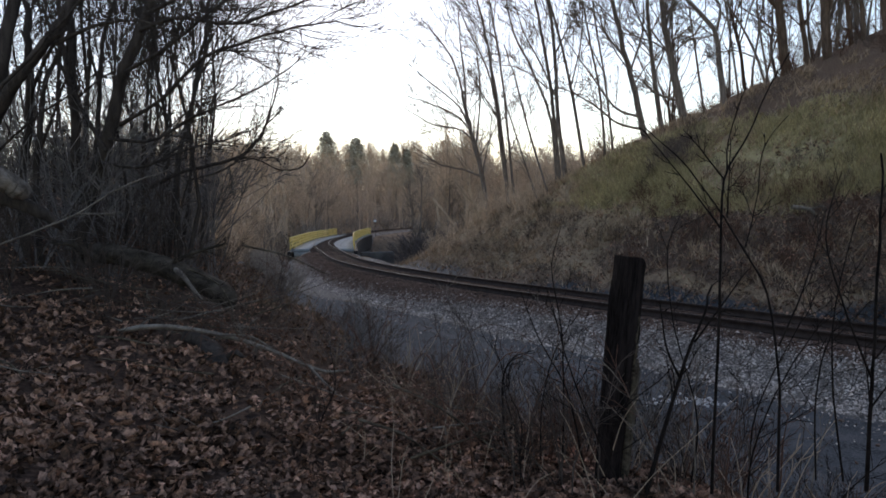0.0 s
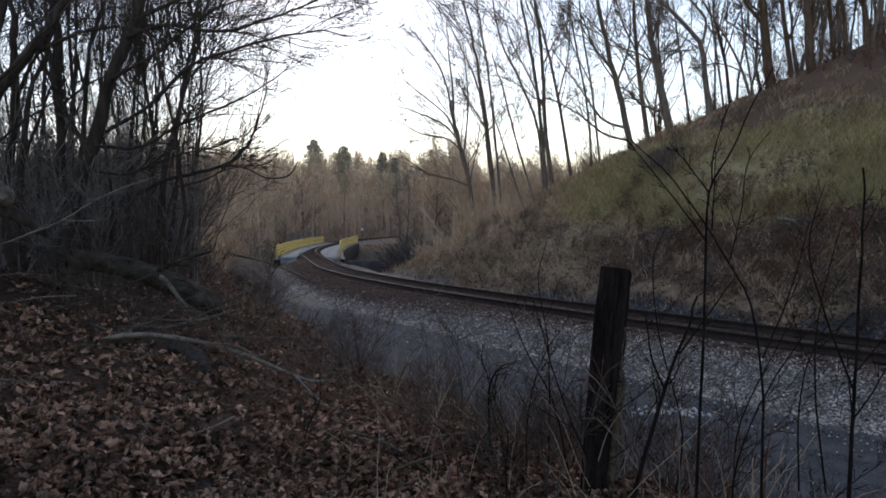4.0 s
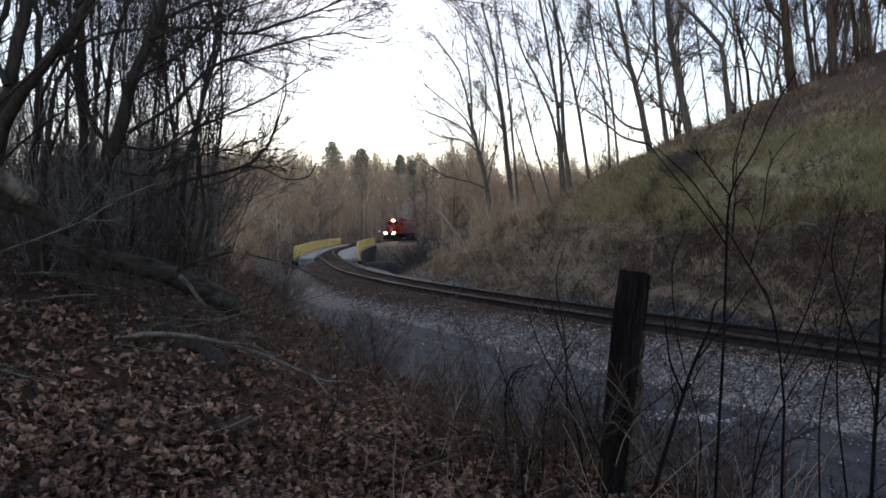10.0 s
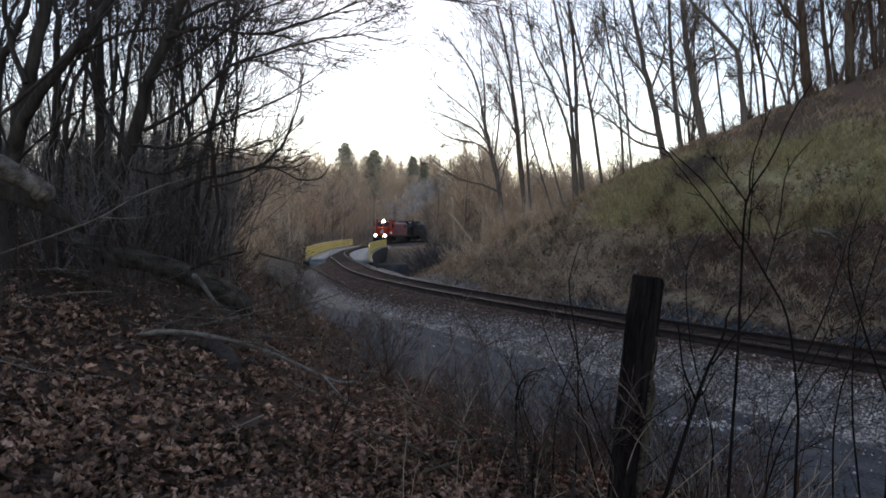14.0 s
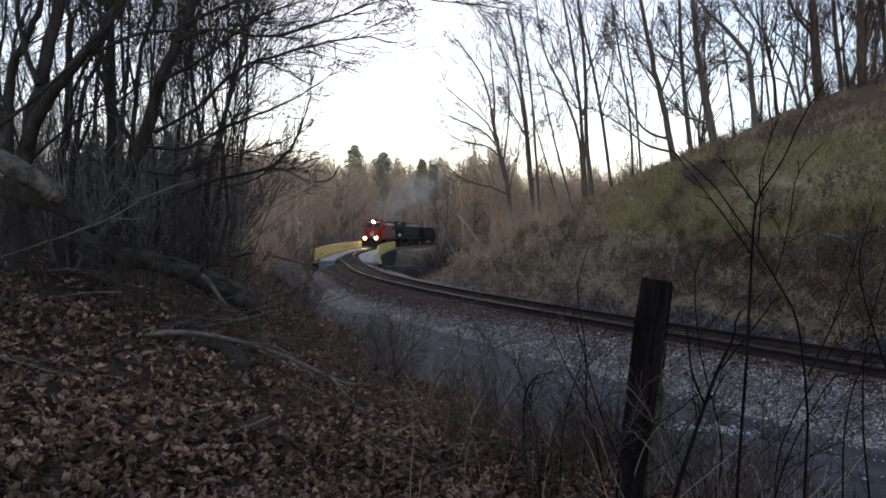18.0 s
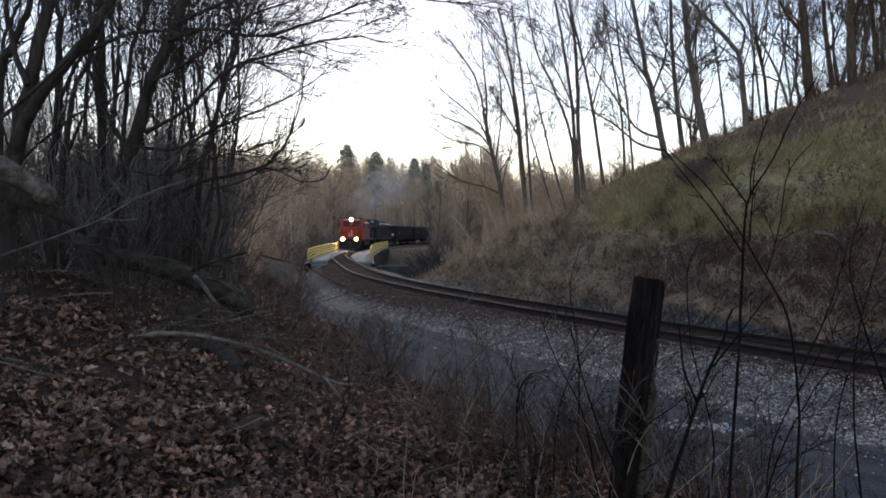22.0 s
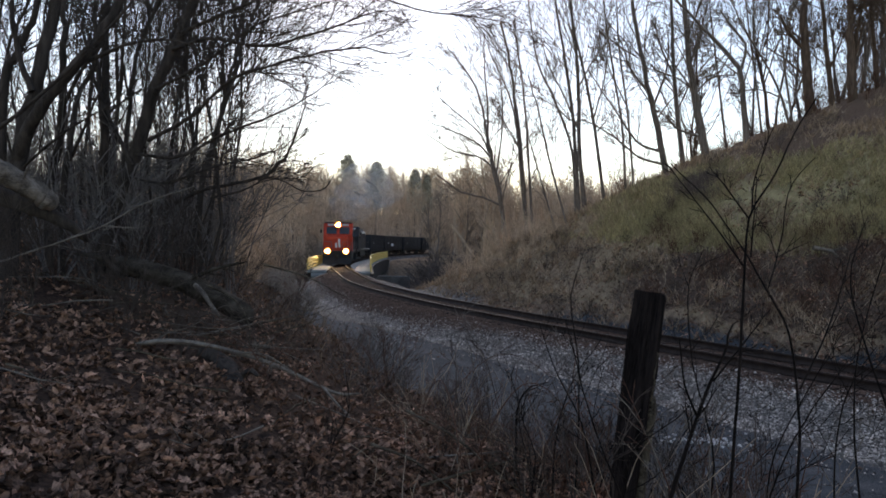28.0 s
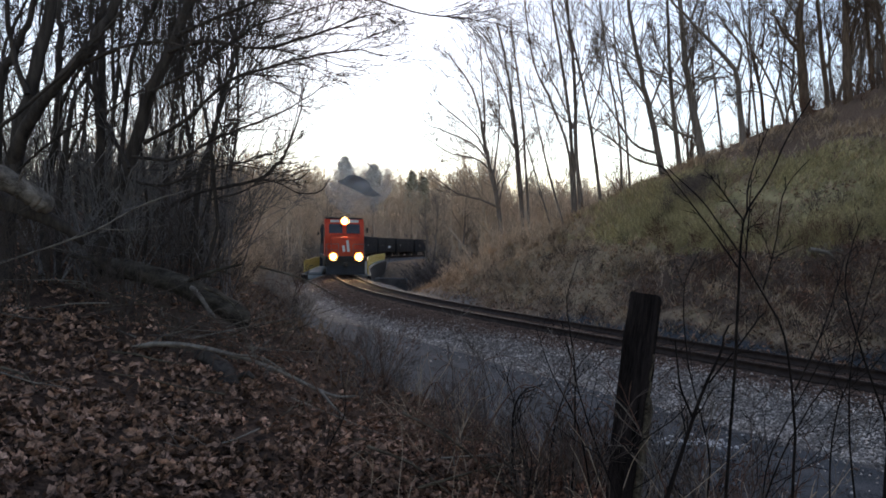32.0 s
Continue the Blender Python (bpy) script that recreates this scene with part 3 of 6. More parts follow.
    part("wingwall", box(bmesh.new(), (-4.6, 64.4, -1.75), (2.9, 0.5, 2.5), 0.04), M_ABUTMENT, root, "dark concrete wingwall")
    for y in (80, 100):
        x = float(track_x(y)) + 1
        part("pier", box(bmesh.new(), (x, y, -5.0), (6.0, 1.4, 7.0), 0.1), M_CONCRETE, root, "grey concrete pier")


build_bridge()


# ---- trains ----
def wheelset(parent, y, r=0.5):
    bm = bmesh.new()
    rod(bm, (-0.8, 0, 0), (0.8, 0, 0), 0.08)
    for sx in (-1, 1):
        rod(bm, (sx * 0.72, 0, 0), (sx * 0.80, 0, 0), r, sides=24)
        rod(bm, (sx * 0.68, 0, 0), (sx * 0.72, 0, 0), r + 0.03, sides=24)
    w = part("wheelset", bm, M_WHEEL, parent)
    w.location = (0, y, r)
    return w


def bogie(parent, y, axles, r=0.5, reach=1.7):
    bm = bmesh.new()
    for sx in (-1, 1):
        box(bm, (sx * 0.98, y, r + 0.12), (0.16, 2 * reach + 0.9, 0.22), 0.03)
        for a in axles:
            box(bm, (sx * 1.0, y + a, r), (0.24, 0.34, 0.34), 0.04)
            box(bm, (sx * 0.98, y + a, r - 0.16), (0.1, 0.5, 0.1), 0.02)
        for k in (-0.5, 0.5):
            rod(bm, (sx * 1.0, y + k * reach, r + 0.1), (sx * 1.0, y + k * reach, r + 0.42), 0.11)
    box(bm, (0, y, r + 0.3), (1.9, 0.6, 0.25), 0.03)
    part("bogie", bm, M_BLACK, parent, "black cast steel bogie")
    return [wheelset(parent, y + a, r) for a in axles]


def lamp_tube(x, z, y0, y1, r=0.34, wall=0.025):
    """A hooded lamp housing: a tube open to the front (+y), closed at the back."""
    # hood depth is added to hide the lens when seen off-axis
    bm = bmesh.new()
    rings = []
    for y, q in ((y0, r + wall), (y1, r + wall), (y1, r), (y0 + 0.005, r)):
        rings.append([bm.verts.new((x + q * math.cos(k * math.pi / 12), y, z + q * math.sin(k * math.pi / 12))) for k in range(24)])
    for a, b in zip(rings, rings[1:]):
        for k in range(24):
            bm.faces.new((a[k - 1], a[k], b[k], b[k - 1]))
    bm.faces.new(rings[0])
    bm.faces.new(rings[-1][::-1])
    bmesh.ops.recalc_face_normals(bm, faces=bm.faces[:])
    return bm


def locomotive(lit):
    """A six-axle diesel locomotive; its nose looks along +y, its front plate is at y = 10."""
    root = tagged(new("locomotive"), "red and black diesel locomotive with lit headlights" if lit else "second diesel locomotive, black with a red band behind the cab", "locomotive", "locomotives of the freight train")
    part("underframe", box(bmesh.new(), (0, 0, 1.28), (3.0, 19.6, 0.34), 0.04), M_BLACK, root)
    bm = bmesh.new()
    prism(bm, [(-3.2, 0.45), (3.2, 0.45), (3.5, 0.7), (3.5, 1.1), (-3.5, 1.1), (-3.5, 0.7)], -1.35, 1.35)
    part("fuel_tank", bm, M_BLACK, root)
    hood_mat = M_PINKISH if lit else M_BLACK
    # long hood with chamfered roof
    bm = bmesh.new()
    sec = [(-0.95, 1.45), (0.95, 1.45), (0.95, 3.75), (0.6, 4.15), (-0.6, 4.15), (-0.95, 3.75)]
    a = [bm.verts.new((x, -9.2, z)) for x, z in sec]
    b = [bm.verts.new((x, 5.2, z)) for x, z in sec]
    bm.faces.new(a), bm.faces.new(b[::-1])
    for i in range(6):
        bm.faces.new((a[i - 1], a[i], b[i], b[i - 1]))
    bmesh.ops.recalc_face_normals(bm, faces=bm.faces[:])
    part("long_hood", bm, hood_mat, root, "pinkish red hood side" if lit else "black hood side")
    if not lit:
        part("hood_band", box(bmesh.new(), (0, 4.4, 2.75), (1.98, 1.3, 2.3), 0.03), M_RED, root, "red band behind the cab")
    part("roof_cap", box(bmesh.new(), (0, -2.2, 4.19), (1.3, 13.6, 0.12), 0.03), M_BLACK, root)
    for y in (-8.0, -6.6):
        bm = rod(bmesh.new(), (0, y, 4.2), (0, y, 4.42), 0.55, sides=20)
        part("radiator_fan", bm, M_GREY, root)
    part("exhaust_stack", box(bmesh.new(), (0, 0.6, 4.42), (0.5, 1.0, 0.4), 0.04), M_BLACK, root)
    part("dynamic_brake_housing", box(bmesh.new(), (0, 2.6, 4.36), (1.7, 2.6, 0.32), 0.06), M_BLACK, root)
    for sx in (-1, 1):
        bm = bmesh.new()
        for k in range(9):
            box(bm, (sx * 0.962, -8.3 + k * 0.28, 3.3), (0.03, 0.2, 0.7))
        part("radiator_grille", bm, M_BLACK, root)
        for k in range(8):
            part("hood_door", box(bmesh.new(), (sx * 0.955, -4.6 + k * 1.08, 2.5), (0.03, 0.98, 1.7), 0.012), hood_mat, root)
        part("air_intake", box(bmesh.new(), (sx * 1.0, 4.5, 3.2), (0.16, 1.1, 0.9), 0.03), M_BLACK, root)
    # cab
    bm = bmesh.new()
    prism(bm, [(5.2, 1.45), (8.05, 1.45), (8.05, 3.1), (7.75, 4.1), (7.5, 4.38), (5.4, 4.38), (5.2, 4.2)], -1.52, 1.52)
    front = M_RED if lit else M_BLACK
    cab = part("cab", bm, front, root, "red cab with a black roof" if lit else "black cab")
    part("cab_roof", box(bmesh.new(), (0, 6.45, 4.43), (2.9, 2.3, 0.12), 0.05), M_BLACK, cab)
    for sx in (-1, 1):
        w = part("windshield", box(bmesh.new(), (0, 0, 0), (1.05, 0.05, 0.78), 0.02), M_GLASS, cab, "dark windshield")
        w.matrix_basis = pose(sx * 0.68, 7.9, 3.6, 16.7, 0, 0)
        part("side_window", box(bmesh.new(), (sx * 1.53, 6.4, 3.3), (0.04, 1.3, 0.7), 0.02), M_GLASS, cab, "dark side window")
        part("number_board", box(bmesh.new(), (sx * 0.75, 7.78, 4.2), (0.7, 0.14, 0.2), 0.02), M_WHITE, cab)
        bm = rod(bmesh.new(), (sx * 1.56, 7.6, 3.5), (sx * 1.8, 7.7, 3.5), 0.02)
        box(bm, (sx * 1.8, 7.7, 3.5), (0.16, 0.04, 0.4), 0.01)
        part("mirror", bm, M_BLACK, cab)
    # nose with a central door
    bm = bmesh.new()
    prism(bm, [(8.0, 1.45), (9.25, 1.45), (9.25, 2.75), (9.1, 2.95), (8.0, 3.12)], -1.05, 1.05)
    bmesh.ops.bevel(bm, geom=bm.edges[:], offset=0.07, segments=2, affect="EDGES")
    nose = part("nose", bm, front, root, "red short nose" if lit else "black short nose")
    part("nose_door", box(bmesh.new(), (-0.45, 9.26, 2.2), (0.62, 0.04, 1.3), 0.02), front, nose)
    for dx, dz, h, lean in ((-0.2, 2.25, 0.9, 6), (0.12, 2.05, 0.5, 6)):
        bar = part("emblem_bar", box(bmesh.new(), (0, 0, 0), (0.2, 0.03, h), 0.01), M_WHITE, nose, "pale painted emblem bar")
        bar.matrix_basis = pose(dx, 9.3, dz, 0, lean, 0)
    # front platform, pilot and steps
    part("front_platform", box(bmesh.new(), (0, 9.6, 1.42), (3.0, 0.8, 0.1), 0.02), M_BLACK, root)
    part("anticlimber", box(bmesh.new(), (0, 10.05, 1.33), (2.4, 0.16, 0.24), 0.03), M_BLACK, root)
    bm = bmesh.new()
    prism(bm, [(9.75, 0.14), (10.25, 0.1), (10.0, 0.75), (9.98, 1.22), (9.75, 1.22)], -1.45, 1.45)
    part("snow_plough", bm, M_BLACK, root, "black pilot plough")
    bm = box(bmesh.new(), (0, 10.3, 0.86), (0.32, 0.5, 0.34), 0.06)
    part("coupler", bm, M_WHEEL, root)
    for sx in (-1, 1):
        for k in range(4):
            part("step", box(bmesh.new(), (sx * 1.28, 9.35 - k * 0.05, 0.35 + k * 0.28), (0.42, 0.3, 0.04)), M_GREY, root)
        bm = bmesh.new()
        for a, b in (((1.42, 10.0, 1.45), (1.42, 10.0, 2.4)), ((0.55, 10.0, 1.45), (0.55, 10.0, 2.4)), ((0.55, 10.0, 2.4), (1.42, 10.0, 2.4)), ((0.55, 10.0, 1.95), (1.42, 10.0, 1.95))):
            rod(bm, (sx * a[0], *a[1:]), (sx * b[0], *b[1:]), 0.022, sides=6)
        part("front_handrail", bm, M_GREY, root, "grey front handrail")
        part("grab_iron", rod(bmesh.new(), (sx * 1.46, 9.1, 0.9), (sx * 1.46, 9.1, 2.4), 0.022, sides=6), M_GREY, root)
        bm = bmesh.new()
        rod(bm, (sx * 1.46, -9.3, 2.4), (sx * 1.46, 5.0, 2.4), 0.02, sides=6)
        for k in range(10):
            rod(bm, (sx * 1.46, -9.3 + k * 1.58, 1.4), (sx * 1.46, -9.3 + k * 1.58, 2.4), 0.018, sides=6)
        part("side_handrail", bm, M_GREY, root)
        dl = part("ditch_light", lamp_tube(sx * 0.95, 1.45, 10.14, 10.5), M_BLACK, root, "ditch light in a deep hood, lit" if lit else "ditch light in a deep hood")
        if lit:
            # oversize glowing disc behind the lens stands in for the lamp's glare
            part("reflector", rod(bmesh.new(), (sx * 0.95, 10.15, 1.45), (sx * 0.95, 10.165, 1.45), 0.325, sides=24), M_GLARE, dl, "warm glowing disc standing in for glare round the lens")
            part("lens", rod(bmesh.new(), (sx * 0.95, 10.165, 1.45), (sx * 0.95, 10.19, 1.45), 0.16, 0.15, sides=24), M_LAMP, dl, "glowing warm lens")
    hl = part("headlight", lamp_tube(0, 4.2, 7.78, 8.14), M_BLACK, root, "large round headlight over the windshields")
    if lit:
        part("reflector", rod(bmesh.new(), (0, 7.79, 4.2), (0, 7.805, 4.2), 0.325, sides=24), M_GLARE, hl, "warm glowing disc standing in for glare round the lens")
        part("lens", rod(bmesh.new(), (0, 7.805, 4.2), (0, 7.83, 4.2), 0.16, 0.15, sides=24), M_LAMP, hl, "glowing warm lens")
    bm = bmesh.new()
    for k in (-0.16, 0, 0.16):
        rod(bm, (k, 6.0, 4.62), (k, 6.45, 4.62), 0.03, 0.07, sides=10)
    box(bm, (0, 6.05, 4.54), (0.5, 0.1, 0.1), 0.02)
    part("horn", bm, M_GREY, root)
    bogie(root, 6.3, (-1.95, 0, 1.95), 0.52, 2.0)
    bogie(root, -6.3, (-1.95, 0, 1.95), 0.52, 2.0)
    return root


def gondola():
    """A high-sided ribbed gondola, 16 m long, open on top and loaded."""
    root = tagged(new("gondola_car"), "black high-sided ribbed gondola freight car", "freight car", "cars of the freight train")
    bm = bmesh.new()
    for sx in (-1, 1):
        box(bm, (sx * 1.5, 0, 2.32), (0.06, 15.2, 2.5), 0.01)
        box(bm, (sx * 1.5, 0, 3.58), (0.16, 15.3, 0.14), 0.02)
    for sy in (-1, 1):
        box(bm, (0, sy * 7.6, 2.32), (3.0, 0.06, 2.5), 0.01)
        box(bm, (0, sy * 7.6, 3.58), (3.1, 0.16, 0.14), 0.02)
    part("body", bm, M_CAR, root)
    part("floor_sill", box(bmesh.new(), (0, 0, 1.02), (2.9, 15.6, 0.2), 0.02), M_BLACK, root)
    part("centre_sill", box(bmesh.new(), (0, 0, 0.86), (0.5, 16.4, 0.3), 0.02), M_BLACK, root)
    rib = box(bmesh.new(), (0, 0, 0), (0.1, 0.14, 2.4), 0.02)
    first = part("rib", rib, M_CAR, root)
    for k in range(24):
        ob = first if k == 0 else new("rib", first.data)
        ob.parent = root
        ob.location = (1.56 if k % 2 else -1.56, -7.1 + (k // 2) * 1.29, 2.32)
    bm = bmesh.new()
    bmesh.ops.create_grid(bm, x_segments=12, y_segments=50, size=1.0)
    bmesh.ops.scale(bm, vec=(1.46, 7.55, 1), verts=bm.verts)
    for v in bm.verts:
        v.co.z = 3.25 + 0.12 * math.sin(v.co.y * 1.9) * math.cos(v.co.x * 1.2) + 0.1 * (1 - abs(v.co.x))
    part("load", bm, M_BLACK, root, "dark loose load")
    for sx in (-1, 1):
        bm = box(bmesh.new(), (0, 0, 0), (0.02, 0.26, 0.26), 0, Matrix.Rotation(radians(45), 4, "X"))
        pl = part("placard", bm, M_WHITE, root, "small white diamond placard")
        pl.location = (sx * 1.63, 5.2, 2.3)
        bm = bmesh.new()
        for k in range(6):
            box(bm, (sx * 1.62, 7.3, 1.2 + k * 0.38), (0.04, 0.4, 0.03))
        part("ladder", bm, M_GREY, root)
    for sy in (-1, 1):
        part("coupler", box(bmesh.new(), (0, sy * 8.2, 0.86), (0.3, 0.6, 0.3), 0.05), M_WHEEL, root)
        bogie(root, sy * 5.9, (-0.85, 0.85), 0.46, 0.9)
    return root


TRAIN = []  # (thing, metres of its middle behind the lead locomotive's lights)
lead = locomotive(True)
TRAIN.append((lead, 10.1))
TRAIN.append((locomotive(False), 31.2))
car = gondola()
TRAIN.append((car, 50.4))
for k in range(1, 9):
    TRAIN.append((copy_thing(car, Matrix()), 50.4 + k * 17.0))

LIGHT_Y = spline(((0, 206), (3, 192), (6, 177.5), (9, 163.8), (12, 149.6), (15, 135.6), (18, 121.8), (21, 107.4), (25, 89.2), (28, 76.0), (30, 66.3), (32, 55.8)))


def motions():
    """The train rolls towards the camera along the curve."""
    for thing, behind in TRAIN:
        rows = []
        for k in range(33):
            s = np.interp(float(LIGHT_Y(k)), TY, TS) + behind
            (a, _), (b, _) = along(s - 5.9), along(s + 5.9)
            c, d = (a + b) / 2, a - b
            rows.append((k, pose(c[0], c[1], 0, 0, 0, math.degrees(math.atan2(d[1], d[0])) - 90)))
        walk(thing, rows)
    # the wheels roll without slipping
    times = np.linspace(0, 32, 641)
    run = np.interp(LIGHT_Y(times), TY, TS)
    gone = np.maximum.accumulate(run[0] - run)
    for thing, _ in TRAIN:
        for wheel in [c for c in thing.children if c.name.startswith("wheelset")]:
            r = wheel.location.z
            y, z = wheel.location.y, wheel.location.z
            marks = np.arange(0, gone[-1], r * 1.25)
            rows = [(float(np.interp(g, gone, times)), pose(0, y, z, -math.degrees(g / r))) for g in marks]
            rows = [row for k, row in enumerate(rows) if k == 0 or row[0] - rows[k - 1][0] > 0.02]
            rows.append((32.0, pose(0, y, z, -math.degrees(gone[-1] / r))))
            walk(wheel, rows)
    drift()


def limbs(name, label, lines, spec, seed, mat, category="tree", floor=0.0025, group="", rugged=0.0, cut=False, thin=1.0, flat=0.0):
    """A plant made of given main limbs, each (points, start radius, end radius, twigs or not), with twigs grown on them."""
    rng = np.random.default_rng(seed)
    root = tagged(new(name), label, category, group)
    first = np.array(lines[0][0][0])
    root.location = first
    for k, (pts, r0, r1, twigs) in enumerate(lines):
        n = max(7, 3 * len(pts))
        p = curve_points(pts, n) - first
        p = p + rng.normal(size=p.shape) * np.linspace(0, 1, n)[:, None] * r0 * 0.35
        r = np.linspace(r0, r1, n)
        if rugged:
            p = curve_points(pts, 40) - first
            p = p + rng.normal(size=p.shape) * r0 * (0.01 if cut else 0.03)
            r = np.linspace(r0, r1, 40) * (1 + (0.01 if cut else 0.03) * rng.normal(size=40))
            r[:3] *= (0.12, 0.6, 0.9)
            if cut:
                p[-1], r[-1] = p[-2] * 0.99 + p[-1] * 0.01, 0.002
            else:
                r[-4:] *= (0.92, 0.8, 0.6, 0.1)
        v, f = tubes([(p, r)], 14 if rugged else 9 if r0 > 0.03 else 6)
        if rugged:
            groove = np.tile(1 + rugged * rng.normal(size=14), 40)[:, None]
            mid = np.repeat(p, 14, axis=0)
            v = mid + (v - mid) * (groove + (0.008 if cut else 0.03) * rng.normal(size=(len(v), 1)))
        mesh_of("trunk" if k == 0 else "limb", v, f, mat, True, root)
        if twigs:
            out = []
            sprout(out, rng, p, r, 1, spec)
            mesh_of("crown", *tubes([(a, np.maximum(b * thin, floor) * (1.3 if max(b[0] * thin, floor) * 1.3 < flat else 1)) for a, b in out], 0, flat), mat, True, root)
    return root


# ---- trees on the crest of the cutting ----
SLIM = ((15, 0.38, 32, 0.1, 6), (8, 0.5, 34, 0.07, 4), (6, 0.5, 36, 0.04, 3))
CRESTLIMB = (None, (15, 0.44, 37, 0.04, 6), (8, 0.55, 31, 0.03, 4), (3, 0.6, 28, 0.02, 3))


def crest_tree(label, lines, seed, mat):
    """A tree of given trunks and main limbs at the cutting, with twigs grown on them."""
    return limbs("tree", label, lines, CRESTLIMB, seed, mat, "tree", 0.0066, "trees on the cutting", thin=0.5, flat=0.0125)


crest_tree("fan-crowned bare tree with low limbs below the cutting", (
    (((5.11, 56.00, -3.29), (4.11, 56.00, 5.23), (3.34, 56.00, 8.77), (2.95, 56.00, 10.48), (2.82, 56.00, 11.84)), 0.185, 0.111, True),
    (((2.95, 56.00, 10.35), (2.61, 56.00, 12.48), (1.96, 56.00, 14.39), (0.68, 56.00, 16.30), (-0.09, 56.00, 17.11)), 0.092, 0.037, True),
    (((2.99, 56.00, 10.05), (2.96, 56.23, 12.73), (2.75, 56.47, 15.35), (2.63, 56.70, 18.41)), 0.092, 0.037, True),
    (((3.12, 56.00, 9.28), (2.39, 55.88, 10.76), (0.68, 55.77, 12.22), (-0.81, 55.65, 13.47)), 0.083, 0.029, True),
    (((3.25, 56.00, 8.94), (2.19, 56.12, 10.07), (0.26, 56.23, 11.02), (-1.38, 56.35, 11.56)), 0.083, 0.029, True),
    (((3.60, 56.00, 8.00), (2.39, 55.77, 8.96), (0.25, 55.53, 9.40), (-1.65, 55.30, 10.63)), 0.074, 0.029, True),
    (((4.29, 56.00, 5.23), (2.83, 56.00, 5.87), (0.69, 56.00, 6.47), (-0.94, 56.00, 7.79)), 0.092, 0.037, True),
    (((3.68, 56.00, 7.58), (4.12, 56.23, 11.45), (3.96, 56.47, 14.92), (3.54, 56.70, 17.55)), 0.074, 0.029, True),
), 100, M_BARK_CREST)
crest_tree("bare tree of three slender trunks beside the cutting", (
    (((6.35, 56.00, -3.13), (5.74, 56.00, 7.58), (5.17, 56.00, 12.27), (4.52, 56.00, 16.51), (3.75, 56.00, 19.27)), 0.148, 0.074, True),
    (((6.09, 56.00, 3.21), (5.57, 56.00, 7.15), (4.96, 56.00, 12.48), (3.58, 56.00, 15.88), (2.90, 56.00, 17.28)), 0.101, 0.037, True),
    (((6.52, 56.00, 2.95), (6.09, 56.17, 9.31), (5.76, 56.35, 13.61), (5.21, 56.52, 17.50), (4.92, 56.70, 19.69)), 0.101, 0.055, True),
    (((5.43, 56.00, 9.71), (4.09, 55.83, 11.81), (3.31, 55.65, 13.13)), 0.065, 0.028, True),
), 101, M_BARK_CREST)
crest_tree("slim leaning bare tree on the nose of the cutting", (
    (((6.77, 41.50, 3.45), (5.77, 41.50, 6.87), (5.00, 41.50, 10.03), (4.43, 41.50, 11.92)), 0.069, 0.028, True),
    (((6.10, 41.50, 3.22), (5.20, 41.50, 6.17), (4.31, 41.50, 9.08)), 0.055, 0.028, True),
), 102, M_BARK_CREST)
crest_tree("tall bare tree with twin trunks on the crest", (
    (((7.76, 43.50, 4.10), (7.51, 43.50, 7.75), (7.17, 43.50, 11.05), (6.66, 43.50, 14.02), (6.22, 43.50, 16.65), (6.01, 43.50, 19.40), (5.73, 43.50, 22.16)), 0.129, 0.026, True),
    (((7.59, 43.50, 4.43), (7.28, 43.50, 8.08), (6.17, 43.50, 11.05), (5.17, 43.50, 13.20), (4.66, 43.50, 16.32), (4.47, 43.50, 19.07), (4.21, 43.50, 21.82)), 0.093, 0.013, True),
    (((7.17, 43.50, 9.73), (6.27, 43.73, 10.60), (5.23, 43.97, 11.15), (4.08, 44.20, 11.36)), 0.043, 0.022, True),
), 103, M_BARK_CREST)
crest_tree("tall straight bare tree on the crest", (
    (((8.09, 43.30, 4.25), (7.71, 43.30, 7.72), (7.60, 43.30, 11.01), (7.35, 43.30, 13.97), (7.05, 43.30, 16.59), (6.97, 43.30, 19.28), (6.82, 43.30, 21.97)), 0.143, 0.030, True),
    (((7.59, 43.30, 11.67), (8.28, 43.30, 12.98), (9.10, 43.30, 14.30)), 0.057, 0.028, True),
    (((7.67, 43.30, 9.04), (6.84, 43.53, 11.06), (5.87, 43.77, 13.10), (5.39, 44.00, 14.82)), 0.057, 0.028, True),
), 104, M_BARK_CREST)
crest_tree("tall bare tree on the crest, leaning over the track", (
    (((8.99, 42.25, 4.74), (8.49, 42.25, 8.24), (7.92, 42.25, 11.45), (7.20, 42.25, 14.33), (6.78, 42.25, 16.24), (6.45, 42.25, 18.74), (6.08, 42.25, 21.25)), 0.104, 0.021, True),
    (((8.26, 42.25, 9.52), (8.89, 42.25, 12.09), (9.04, 42.25, 14.33)), 0.049, 0.028, True),
), 105, M_BARK_CREST)
crest_tree("slim bare tree on the crest", (
    (((9.95, 41.15, 5.11), (9.67, 41.15, 9.02), (9.12, 41.15, 12.15), (8.58, 41.15, 15.57), (8.42, 41.15, 17.81), (8.21, 41.15, 20.06)), 0.075, 0.016, True),
), 106, M_BARK_CREST)
crest_tree("slim bare tree on the crest", (
    (((10.30, 40.80, 5.35), (9.90, 40.80, 9.59), (9.38, 40.80, 12.99), (9.18, 40.80, 15.61), (9.21, 40.80, 17.84), (9.17, 40.80, 20.07)), 0.067, 0.014, True),
    (((9.77, 40.80, 10.21), (8.89, 40.80, 12.06), (8.26, 40.80, 13.92)), 0.040, 0.020, True),
), 107, M_BARK_CREST)
